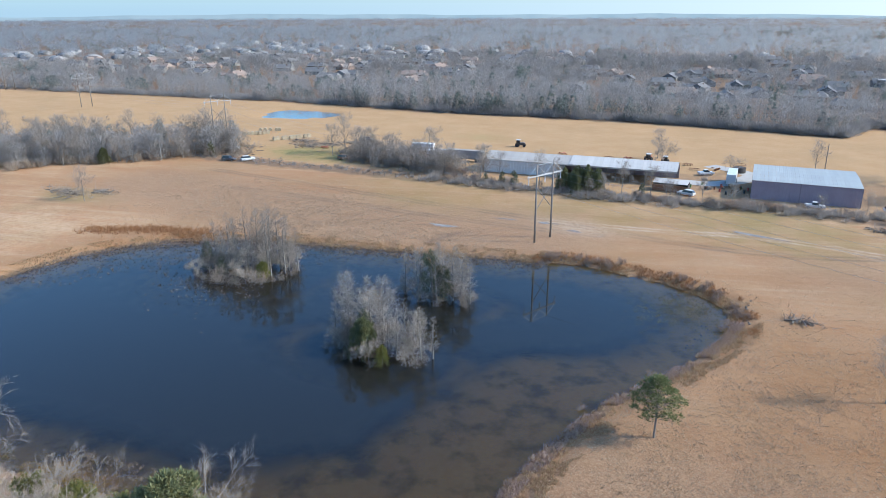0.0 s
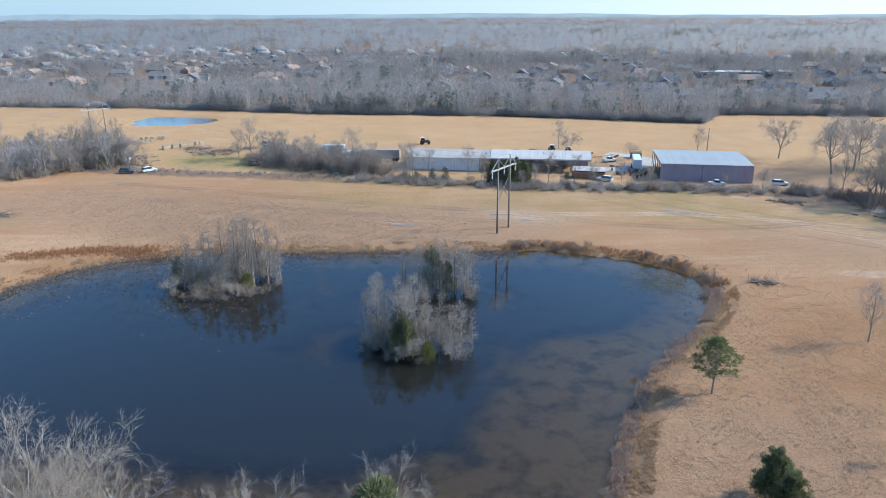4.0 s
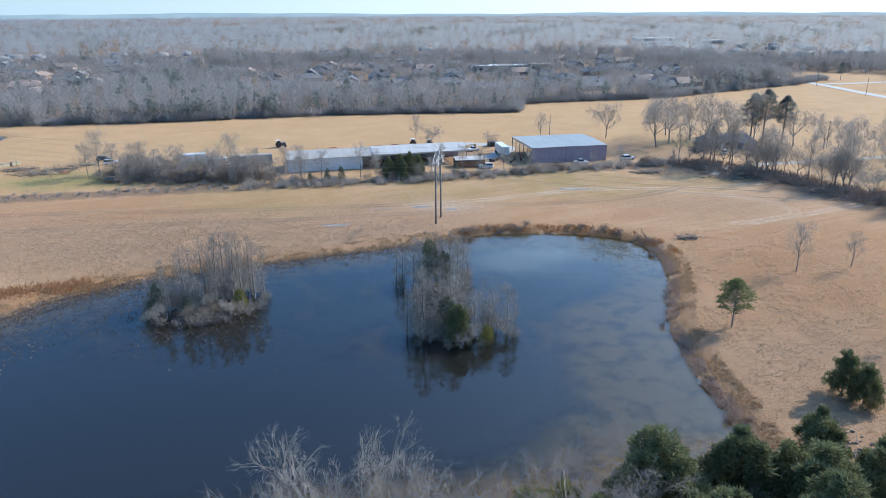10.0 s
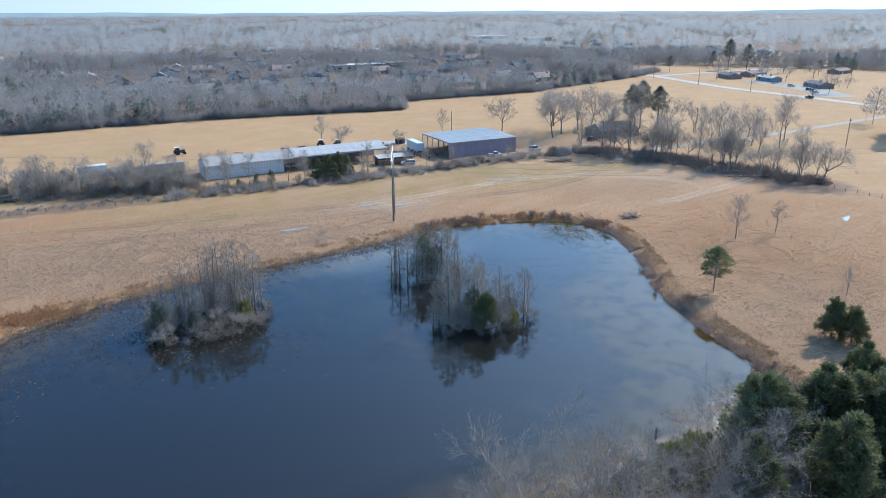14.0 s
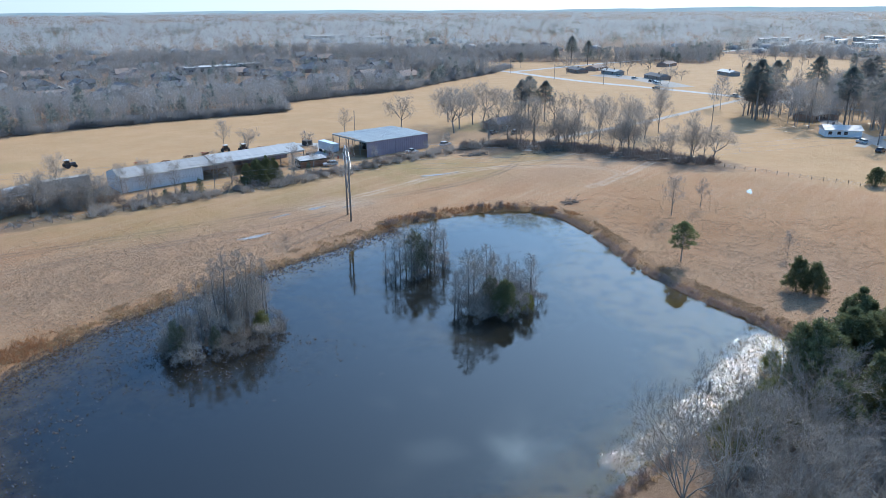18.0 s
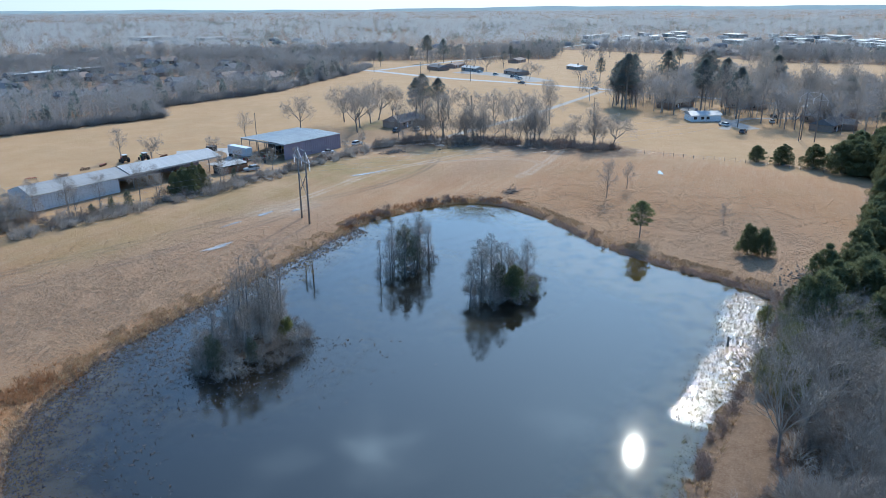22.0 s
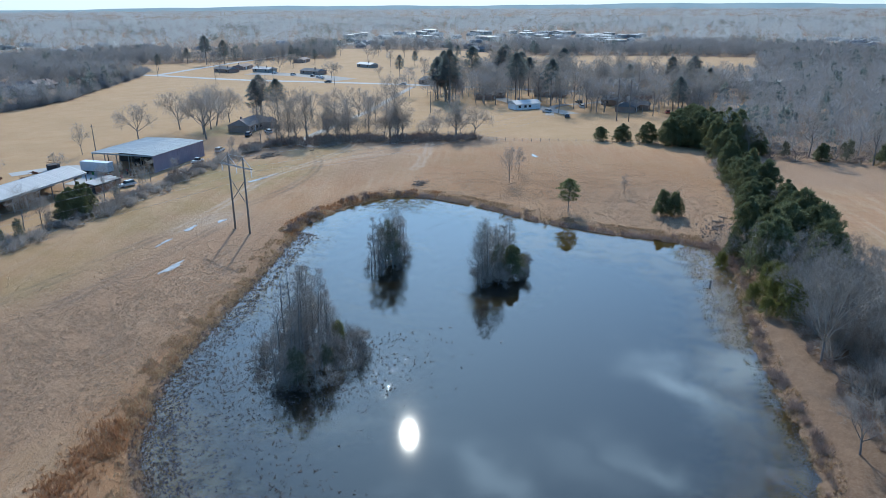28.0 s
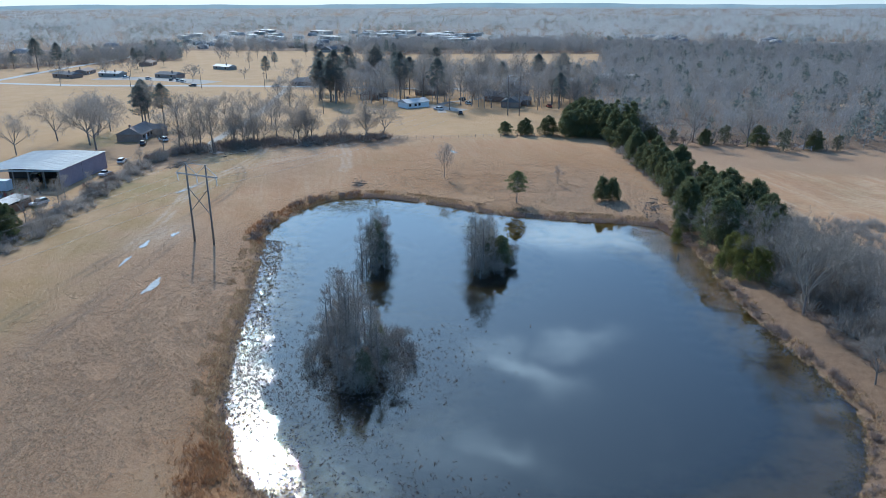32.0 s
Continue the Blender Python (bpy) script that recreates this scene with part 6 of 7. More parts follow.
def semi_trailer(x, y, turn, l_=12.5, label="white box trailer parked by the barn"):
    ob = thing("box_trailer", pose(x, y, ground_z(x, y), 0, 0, turn), label, "trailer", "white trailers in the yard")
    part("body", bm_mesh("body", box(l_, 2.5, 2.75, 0.05, (0, 0, 1.1)), M_HOUSEWALL if l_ > 12 else M_CARWHITE), ob)
    part("floor_frame", bm_mesh("floor_frame", box(l_ * 0.96, 1.1, 0.3, 0, (0, 0, 0.8)), M_DARK), ob)
    wheel = bm_mesh("wheel", rod(0.5, 0.5, 0.3, 14), M_RUBBER)
    for sx in (0.32, 0.43):
        for sy in (-1.25, 0.95):
            part("wheel", wheel, ob, m=pose(l_ * sx, sy + 0.3, 0.5, 90))
    for sy in (-0.8, 0.8):
        part("landing_leg", bm_mesh("landing_leg", box(0.15, 0.15, 0.9), M_STEEL), ob, m=pose(-l_ * 0.3, sy, 0))
    return ob


semi_trailer(-47.5, 213, 100, 10)
semi_trailer(-130, 197, 14, 13.0, "long weathered pale box trailer among bare trees")
semi_trailer(-150, 200, 20, 8.0, "short white box trailer beside the thicket")


def wheel_mesh(r_, w_):
    return bm_mesh("wheel", rod(r_, r_, w_, 16), M_RUBBER)


HUB = bm_mesh("hubcap", rod(0.2, 0.16, 0.04, 12), M_STEEL)


def car(x, y, turn, paint, label, group="vehicles about the farm", pickup=False):
    """A car or pickup in metres: body shell, cabin, glass, wheels and lamps."""
    ob = thing("pickup_truck" if pickup else "car", pose(x, y, ground_z(x, y), 0, 0, turn), label, "pickup" if pickup else "car", group)
    prof = [(-2.35, 0.4), (2.3, 0.4), (2.4, 0.75), (2.1, 0.98), (1.0, 1.05), (-2.35, 1.08), (-2.42, 0.8)]
    cab = [(1.0, 1.04), (0.35, 1.66), (-0.5 if pickup else -1.75, 1.7), (-0.75 if pickup else -2.3, 1.06)]

    def extrude(pr, half, taper=1.0):
        bm = bmesh.new()
        a, b = [bm.verts.new((px, -half * (taper if pz > 1.3 else 1), pz)) for px, pz in pr], [bm.verts.new((px, half * (taper if pz > 1.3 else 1), pz)) for px, pz in pr]
        n = len(pr)
        for i in range(n):
            bm.faces.new((a[i], a[(i + 1) % n], b[(i + 1) % n], b[i]))
        bm.faces.new(a[::-1])
        bm.faces.new(b)
        bmesh.ops.recalc_face_normals(bm, faces=bm.faces)
        bmesh.ops.bevel(bm, geom=bm.edges[:], offset=0.05, segments=2, affect="EDGES")
        return bm

    part("body", bm_mesh("body", extrude(prof, 0.9), paint), ob)
    part("cabin", bm_mesh("cabin", extrude(cab, 0.82, 0.84), M_GLASS), ob, "dark tinted glass cabin")
    part("roof_panel", bm_mesh("roof_panel", box(1.1 if pickup else 2.1, 1.32, 0.06, 0.02, (-0.1 if pickup else -0.75, 0, 1.67)), paint), ob)
    me_ = wheel_mesh(0.34, 0.22)
    for sx in (-1.45, 1.45):
        for sy in (-0.92, 0.70):
            wh = part("wheel", me_, ob, m=pose(sx, sy + 0.22, 0.34, 90))
            part("hubcap", HUB, wh, "grey hubcap", pose(0, 0, 0.2 if sy < 0 else -0.02))
    for sy in (-0.65, 0.65):
        part("headlight", bm_mesh("headlight", box(0.06, 0.3, 0.14, 0.02, (2.36, sy, 0.72)), M_STEEL), ob)
    return ob


car(-54.3, 192.5, 170, M_CARWHITE, "white car with dark windows parked by a lean-to")
car(-57, 221, 40, M_CARWHITE, "white pickup parked beside the long shed", pickup=True)
car(-23, 197.2, 10, M_CARWHITE, "white pickup parked behind the hedge", pickup=True)
car(-6, 204, 20, M_CARWHITE, "pale car parked near the barn end")
car(149, 81.7, 20, M_RED, "red car parked on grass near tall trees")
car(30, 213, 60, M_CARWHITE, "white car in the farmhouse yard")
car(22, 216, 30, M_CARDARK, "dark car in the farmhouse yard")
for x, y, t_, p_, l_ in ((-197, 152, 20, M_CARDARK, "dark junk car at the field edge"), (-192, 156, 70, M_CARWHITE, "pale junk car at the field edge"), (-213, 167, 10, M_CARWHITE, "white junk pickup in the yard"),
                         (-183, 208, 15, M_CARDARK, "dark old car among brush piles"), (-178, 202, 30, M_CARWHITE, "pale old car among brush piles"), (-166, 176, 5, M_RUST, "rust-brown junk car on green grass")):
    car(x, y, t_, p_, l_, "junk cars in the yard", l_.find("pickup") > 0)
for x, y, t_, p_ in ((191, 300, 95, M_CARDARK), (212, 320, 10, M_CARWHITE), (216, 326, 15, M_CARWHITE), (219, 333, 20, M_CARDARK), (222, 352, 0, M_CARWHITE), (226, 372, 5, M_CARWHITE), (150, 122, 30, M_CARWHITE), (165, 128, 40, M_CARDARK), (118, 119, 10, M_CARDARK), (128, 132, 70, M_CARWHITE), (200, 250, 95, M_CARWHITE)):
    car(x, y, t_, p_, "white car parked by the road" if p_ is M_CARWHITE else "dark car parked by the road", "cars by the road")


def tractor(x, y, turn, paint, label):
    ob = thing("tractor", pose(x, y, ground_z(x, y), 0, 0, turn), label, "tractor", "machines behind the shed")
    part("hood", bm_mesh("hood", box(2.0, 0.8, 0.8, 0.08, (0.9, 0, 0.9)), paint), ob)
    part("chassis", bm_mesh("chassis", box(3.2, 0.5, 0.4, 0.04, (0.2, 0, 0.6)), M_DARK), ob)
    part("cab", bm_mesh("cab", box(1.3, 1.4, 1.4, 0.08, (-0.7, 0, 1.1)), M_GLASS), ob)
    part("cab_roof", bm_mesh("cab_roof", box(1.6, 1.6, 0.16, 0.04, (-0.7, 0, 2.5)), M_CARWHITE), ob)
    big_, small_ = wheel_mesh(0.85, 0.45), wheel_mesh(0.5, 0.3)
    for sy in (-0.75, 1.2):
        part("rear_wheel", big_, ob, m=pose(-0.9, sy, 0.85, 90))
    for sy in (-0.65, 0.95):
        part("front_wheel", small_, ob, m=pose(1.6, sy, 0.5, 90))
    part("exhaust", bm_mesh("exhaust", rod(0.05, 0.05, 1.0, 6), M_DARK), ob, m=pose(1.0, 0.2, 1.65))
    return ob


tractor(-128, 231, 20, M_CARDARK, "dark old tractor on the hayfield's edge")
tractor(-79, 232, 95, M_RED, "red tractor parked behind the shed")
tractor(-73, 231, 100, M_GREENPAINT, "green tractor parked behind the shed")
tractor(-33, 212, 20, M_YELLOW, "yellow loader inside the open barn")


def implement(x, y, turn, paint, l_=3.0):
    """A disc harrow: frame, drawbar and a row of discs."""
    ob = thing("disc_harrow", pose(x, y, ground_z(x, y), 0, 0, turn), "rusty farm harrow standing on rough grass", "implement", "machines behind the shed")
    part("frame", bm_mesh("frame", box(l_, 0.15, 0.15, 0.02, (0, 0, 0.6)), paint), ob)
    part("drawbar", bm_mesh("drawbar", box(0.15, 2.2, 0.15, 0.02, (0, 1.0, 0.6)), paint), ob)
    me_ = bm_mesh("disc", rod(0.35, 0.35, 0.04, 12), M_RUST)
    for k in range(7):
        part("disc", me_, ob, m=pose(-l_ / 2 + k * l_ / 6, 0, 0.35, 0, 90))
    return ob


for x, y, t_, p_ in ((-92, 229, 10, M_RUST), (-86, 231, 40, M_RED), (-100, 224, 20, M_RUST), (-108, 226, 0, M_RED), (-66, 232, 30, M_RUST), (-150, 198, 20, M_RED), (-144, 195, 60, M_RED), (-62, 226, 10, M_RUST), (-56, 230, 80, M_RUST), (-186, 187, 10, M_RED)):
    implement(x, y, t_, p_)


def motorhome(x, y, turn):
    ob = thing("motorhome", pose(x, y, ground_z(x, y), 0, 0, turn), "white motorhome parked among leafless thicket", "camper")
    part("body", bm_mesh("body", box(7.2, 2.4, 2.4, 0.15, (0, 0, 0.6)), M_CARWHITE), ob)
    part("nose", bm_mesh("nose", box(1.4, 2.2, 1.2, 0.2, (4.0, 0, 0.6)), M_CARWHITE), ob)
    part("windscreen", bm_mesh("windscreen", box(0.1, 2.0, 0.8, 0.03, (3.62, 0, 1.9)), M_GLASS), ob)
    for k in range(4):
        part("window", bm_mesh("window", box(0.9, 0.06, 0.6, 0.02, (-2.6 + k * 1.6, -1.2, 1.8)), M_GLASS), ob)
    part("stripe", bm_mesh("stripe", box(7.0, 0.03, 0.25, 0, (0, -1.21, 1.3)), M_RUST), ob)
    me_ = wheel_mesh(0.4, 0.25)
    for sx in (-2.2, 3.6):
        for sy in (-1.2, 0.95):
            part("wheel", me_, ob, m=pose(sx, sy + 0.25, 0.4, 90))
    return ob


motorhome(-141.5, 196.5, 35)

# round bales in rows
bale_me = bm_mesh("round_bale", rod(0.75, 0.75, 1.3, 18), M_HAY)
for (ax, ay), (bx, by), n in (((-233, 189), (-228, 197), 7), ((-214, 188), (-208, 201), 10), ((-236, 200), (-230, 205), 5)):
    for k in range(n):
        x, y = ax + (bx - ax) * k / (n - 1) + rng.normal() * 0.2, ay + (by - ay) * k / (n - 1) + rng.normal() * 0.2
        ob = new("round_bale", bale_me)
        ob.matrix_basis = pose(x, y, ground_z(x, y) + 0.72, 0, 90, math.degrees(math.atan2(by - ay, bx - ax)) + 90)
        tagged(ob, "weathered grey-tan round hay bale in a row", "hay bale", "rows of hay bales")


def log_pile(x, y, n, spread_, label, name="brush_pile"):
    """A heap of crossed logs and limbs."""
    ob = thing(name, pose(x, y, ground_z(x, y)), label, "wood pile", "brush piles")
    rr = np.random.default_rng(int(abs(x * 13 + y * 7)))
    meshes = [bm_mesh("log", rod(a, a * 0.6, l_, 7), M_LOG) for a, l_ in ((0.14, 2.2), (0.1, 1.8), (0.17, 1.4))]
    for k in range(n):
        p = rr.normal(size=2) * spread_
        part("log", meshes[k % 3], ob, m=pose(p[0], p[1], 0.15 + max(0, 0.9 - np.hypot(*p) / np.hypot(*spread_)) * rr.uniform(0, 1), rr.uniform(80, 98), 0, rr.uniform(0, 360)))
    tw = []
    for k in range(n * 9):
        p = rr.normal(size=2) * spread_
        d = rr.normal(size=3) * 0.9
        tw.append((p[0], p[1], 0.1, p[0] + d[0], p[1] + d[1], 0.2 + abs(d[2]), 0.04, 0.015))
    part("brushwood", quick("brushwood", *tubes(tw, 3), M_TWIG), ob)["kind"] = "stuff"
    return ob


for x, y, n, s_, l_ in ((-13.5, 121.5, 10, (1.7, 0.6), "heap of bleached logs on the pond's north bank"), (35, 158, 14, (2.8, 1.2), "grey brush pile on rough pasture"), (-198, 97, 40, (4.5, 1.8), "long pile of dark branches on pasture"), (-207, 161, 34, (3.5, 2.2), "dark junk heap beside the grove"), (-212, 172, 26, (3.0, 2.5), "dark brush heap behind the grove"), (-190, 103, 14, (2.2, 0.9), "small pile of branches on pasture"),
                        (-203, 193, 34, (5, 2.0), "wide brush pile on weedy grass"), (-195, 187, 30, (4, 1.8), "wide brush pile on weedy grass"), (-190, 193, 24, (3, 1.6), "brush pile beside the hay bales"), (-186, 200, 20, (3.5, 1.0), "long brush pile beside the hay bales"),
                        (-18, 39.5, 9, (3.2, 1.4), "heap of grey limbs near the bank"), (-5, 184, 18, (2.2, 1.0), "tumbled logs under bare trees"), (42, 150, 24, (4, 1.5), "grey brush heap along the field bank"), (22, 176, 22, (4, 1.5), "fallen limbs along the field bank")):
    log_pile(x, y, n, s_, l_)

# rubble along the bank cut
for x, y, n, sx_, sy_ in ((-60, 128.8, 30, 3.5, 0.5), (-22, 121, 22, 0.8, 3.0), (-21, 41, 70, 4.5, 1.6), (-26, 110, 14, 0.8, 3.0)):
    ob = thing("rubble_heap", pose(x, y, 0), "low heap of broken grey-brown rubble on the bank", "rubble", "rubble on the banks")
    rr = np.random.default_rng(int(abs(x * y)))
    for k in range(n):
        bm = bmesh.new()
        bmesh.ops.create_icosphere(bm, subdivisions=1, radius=rr.uniform(0.12, 0.32))
        for v in bm.verts:
            v.co *= rr.uniform(0.7, 1.2)
            v.co.z *= 0.7
        p = rr.normal(size=2) * (sx_, sy_)
        part("stone", bm_mesh("stone", bm, M_STONE), ob, m=pose(p[0], p[1], ground_z(x + p[0], y + p[1]) + 0.08, rr.uniform(0, 90), 0, rr.uniform(0, 360)))

# fences
def fence(line, gap, label, high=1.2):
    p = np.asarray(line, float)
    seg = np.r_[0, np.cumsum(np.hypot(*np.diff(p, axis=0).T))]
    s_ = np.arange(0, seg[-1], gap)
    q = np.c_[np.interp(s_, seg, p[:, 0]), np.interp(s_, seg, p[:, 1])]
    z = height(q[:, 0], q[:, 1])
    ob = thing("wire_fence", pose(*q[0], 0), label, "fence", "fences round the pasture")
    me_ = bm_mesh("post", rod(0.07, 0.06, high + 0.5, 6), M_POLE)
    for (x, y), zz in zip(q, z):
        part("post", me_, ob, m=pose(x - q[0, 0], y - q[0, 1], zz - 0.4))
    for k in (0.4, 0.75, 1.1):
        a = np.c_[q - q[0], z + k]
        part("wire", quick("wire", *pipe(a, 0.012, 3), M_WIRE), ob)
    return ob


fence([(52, 132), (58, 113), (64, 97), (69, 75), (73, 52)], 3.2, "weathered post and wire fence across the pasture")
fence([(-330, 126), (-250, 141), (-195, 153), (-156, 161), (-126, 165), (-98, 170)], 4.0, "weathered post and wire fence under the hedge")
def corral(line, gap, label):
    """White board fence: posts with three rails between each pair."""
    p = np.asarray(line, float)
    seg = np.r_[0, np.cumsum(np.hypot(*np.diff(p, axis=0).T))]
    s_ = np.arange(0, seg[-1], gap)
    q = np.c_[np.interp(s_, seg, p[:, 0]), np.interp(s_, seg, p[:, 1])]
    z = height(q[:, 0], q[:, 1])
    ob = thing("board_fence", pose(*q[0], 0), label, "fence", "fences round the pasture")
    post_ = bm_mesh("post", box(0.14, 0.14, 1.7, 0.01), M_CURTAINWHITE)
    for k, ((x, y), zz) in enumerate(zip(q, z)):
        part("post", post_, ob, m=pose(x - q[0, 0], y - q[0, 1], zz - 0.2))
        if k + 1 < len(q):
            dx, dy = q[k + 1] - q[k]
            rail_ = bm_mesh("rail", box(math.hypot(dx, dy), 0.05, 0.16, 0, (math.hypot(dx, dy) / 2, 0, 0)), M_CURTAINWHITE)
            for h_ in (0.35, 0.75, 1.15):
                part("rail", rail_, ob, m=pose(x - q[0, 0], y - q[0, 1], zz + h_, 0, 0, math.degrees(math.atan2(dy, dx))))
    return ob


corral([(72, 3), (70.5, -4), (67, -11), (62, -17)], 3.0, "white board corral fence in the lower pasture")
tank = thing("stock_tank", pose(-49.5, 230.6, ground_z(-49.5, 230.6)), "round dark metal tank with a railing on top", "tank")
part("shell", bm_mesh("shell", rod(1.9, 1.9, 1.7, 24), M_DARK), tank)
for k in range(8):
    part("rail_post", bm_mesh("rail_post", rod(0.04, 0.04, 0.9, 6), M_RUST), tank, m=pose(1.8 * math.cos(k * 0.785), 1.8 * math.sin(k * 0.785), 1.7))
a_ = np.linspace(0, 2 * np.pi, 25)
part("hand_rail", quick("hand_rail", *pipe(np.c_[1.8 * np.cos(a_), 1.8 * np.sin(a_), np.full(25, 2.6)], 0.05), M_RUST), tank)
snag = thing("snag", pose(-55.5, 37.1, -0.4), "short dark dead stump standing in the water", "stump")
part("stem", bm_mesh("stem", rod(0.22, 0.12, 1.9, 8), M_BARK), snag)
part("broken_limb", bm_mesh("broken_limb", rod(0.07, 0.03, 0.7, 6), M_BARK), snag, m=pose(0.05, 0, 1.2, 50, 0, 40))


def pallet_stack(x, y, turn, n):
    """Wooden pallets piled on one another: each pallet with boards and bearers."""
    ob = thing("pallet_stack", pose(x, y, ground_z(x, y), 0, 0, turn), "stack of grey wooden pallets in the yard", "pallets", "clutter about the farm")
    board, bear = bm_mesh("board", box(1.2, 0.14, 0.03), M_LOG), bm_mesh("bearer", box(0.1, 1.0, 0.09), M_LOG)
    for k in range(n):
        for i in range(5):
            part("board", board, ob, m=pose(0, -0.43 + i * 0.215, k * 0.14 + 0.09))
        for i in (-0.5, 0, 0.5):
            part("bearer", bear, ob, m=pose(i, 0, k * 0.14))
    return ob


for x, y, t_, n in ((-60, 201, 20, 5), (-51, 203, 70, 6), (-48, 206, 10, 4), (-55, 213, 45, 5), (-202, 158, 10, 5), (-199, 161, 60, 4), (-118, 210, 15, 5)):
    pallet_stack(x, y, t_, n)


def drum(x, y, paint):
    ob = thing("oil_drum", pose(x, y, ground_z(x, y)), "upright rusty steel drum in the yard", "drum", "clutter about the farm")
    part("shell", bm_mesh("shell", rod(0.29, 0.29, 0.88, 16), paint), ob)
    for h_ in (0.28, 0.58):
        part("hoop", bm_mesh("hoop", rod(0.305, 0.305, 0.03, 16), paint), ob, m=pose(0, 0, h_))
    part("lid", bm_mesh("lid", rod(0.27, 0.27, 0.02, 16), M_DARK), ob, m=pose(0, 0, 0.875))


for k in range(16):
    drum(-49 + rng.normal() * 5, 205 + rng.normal() * 4, (M_RUST, M_RED, M_DARK, M_GREENPAINT)[k % 4])

# utility poles by the road
pole_proto = thing("utility_pole", Matrix(), "weathered wooden utility pole with a crossarm", "pole", "poles along the road")
part("shaft", bm_mesh("shaft", rod(0.16, 0.11, 10.5, 8), M_POLE), pole_proto, m=pose(0, 0, -0.5))
part("crossarm", bm_mesh("crossarm", box(2.2, 0.1, 0.12, 0, (0, 0, 9.2)), M_POLE), pole_proto)
PROTO.append(pole_proto)
for x, y in ((70, 222), (186, 250), (184, 290), (180, 335), (175, 380), (172, 430), (-27, 240), (104, 180), (116, 97)):
    copy_thing(pole_proto, pose(x, y, ground_z(x, y), 0, 0, 80))

# ---- houses ----
def house(label, l_, d_, wall, roof, eave=2.7, rise=2.4, hip=1.0, wing=True):
    """A one-storey house: walls, hipped or gabled roof, windows, a door and a chimney."""
    ob = thing("house", Matrix(), label, "house", "houses of the neighbourhood")

    def roof_bm(lx, ly, h0, h1, over=0.5, hp=hip):
        bm = bmesh.new()
        x, y = lx / 2 + over, ly / 2 + over
        inset = (y * 0.95) * hp
        base = [bm.verts.new(v) for v in ((-x, -y, h0), (x, -y, h0), (x, y, h0), (-x, y, h0))]
        rid = [bm.verts.new((-x + inset, 0, h1)), bm.verts.new((x - inset, 0, h1))]
        bm.faces.new((base[0], base[1], rid[1], rid[0]))
        bm.faces.new((base[2], base[3], rid[0], rid[1]))
        bm.faces.new((base[1], base[2], rid[1]))
        bm.faces.new((base[3], base[0], rid[0]))
        bm.faces.new(base[::-1])
        return bm

    part("wall", bm_mesh("wall", box(l_, d_, eave), wall), ob)
    part("roof", bm_mesh("roof", roof_bm(l_, d_, eave - 0.05, eave + rise), roof), ob)
    if wing:
        part("wing_wall", bm_mesh("wing_wall", box(d_ * 0.55, d_ * 0.7, eave, 0, (l_ * 0.25, -d_ * 0.6, 0)), wall), ob)
        part("wing_roof", bm_mesh("wing_roof", roof_bm(d_ * 0.7, d_ * 0.55, eave - 0.02, eave + rise * 0.8), roof), ob, m=pose(l_ * 0.25, -d_ * 0.6, 0, 0, 0, 90))
    for x in (-0.36, -0.12, 0.06):
        part("window", bm_mesh("window", box(1.3, 0.08, 1.2, 0, (x * l_, -d_ / 2 - 0.02, 0.9)), M_GLASS), ob)
    for x in (-0.3, 0.3):
        part("window", bm_mesh("window", box(1.3, 0.08, 1.2, 0, (x * l_, d_ / 2 + 0.02, 0.9)), M_GLASS), ob)
    part("door", bm_mesh("door", box(1.0, 0.08, 2.05, 0, (-0.22 * l_, -d_ / 2 - 0.02, 0)), M_CURTAINWHITE), ob)
    part("chimney", bm_mesh("chimney", box(0.8, 0.6, 1.8, 0, (-l_ * 0.2, d_ * 0.15, eave + rise * 0.4)), M_BRICK), ob)
    PROTO.append(ob)
    return ob


kinds = [house("brick suburban house with grey hipped roof", 17, 11, M_BRICK, M_SHINGLE, rise=2.9, hip=0.5), house("pale suburban house with grey gabled roof", 15, 10, M_HOUSEWALL, M_SHINGLE, rise=3.0, hip=0.0),
         house("brick suburban house with brown hipped roof", 19, 12, M_BRICK, M_SHINGLE_BROWN, rise=3.0, hip=0.4), house("pale suburban house with light roof", 16, 11, M_HOUSEWALL, M_SHINGLE, rise=2.9, hip=0.15)]
NEAR_HOUSES = sorted(HOUSES, key=lambda q: math.hypot(q[0] + 90, q[1]))[:150]
for k, (x, y) in enumerate(NEAR_HOUSES):
    copy_thing(kinds[(k * 7) % 4], pose(x, y, ground_z(x, y), 0, 0, hr.choice([15, 105, 195, 285]) + hr.uniform(-12, 12)))
FAR_HOUSES = sorted(HOUSES, key=lambda q: math.hypot(q[0] + 90, q[1]))[150:]
Vh, Fw, n_ = [], [], 0
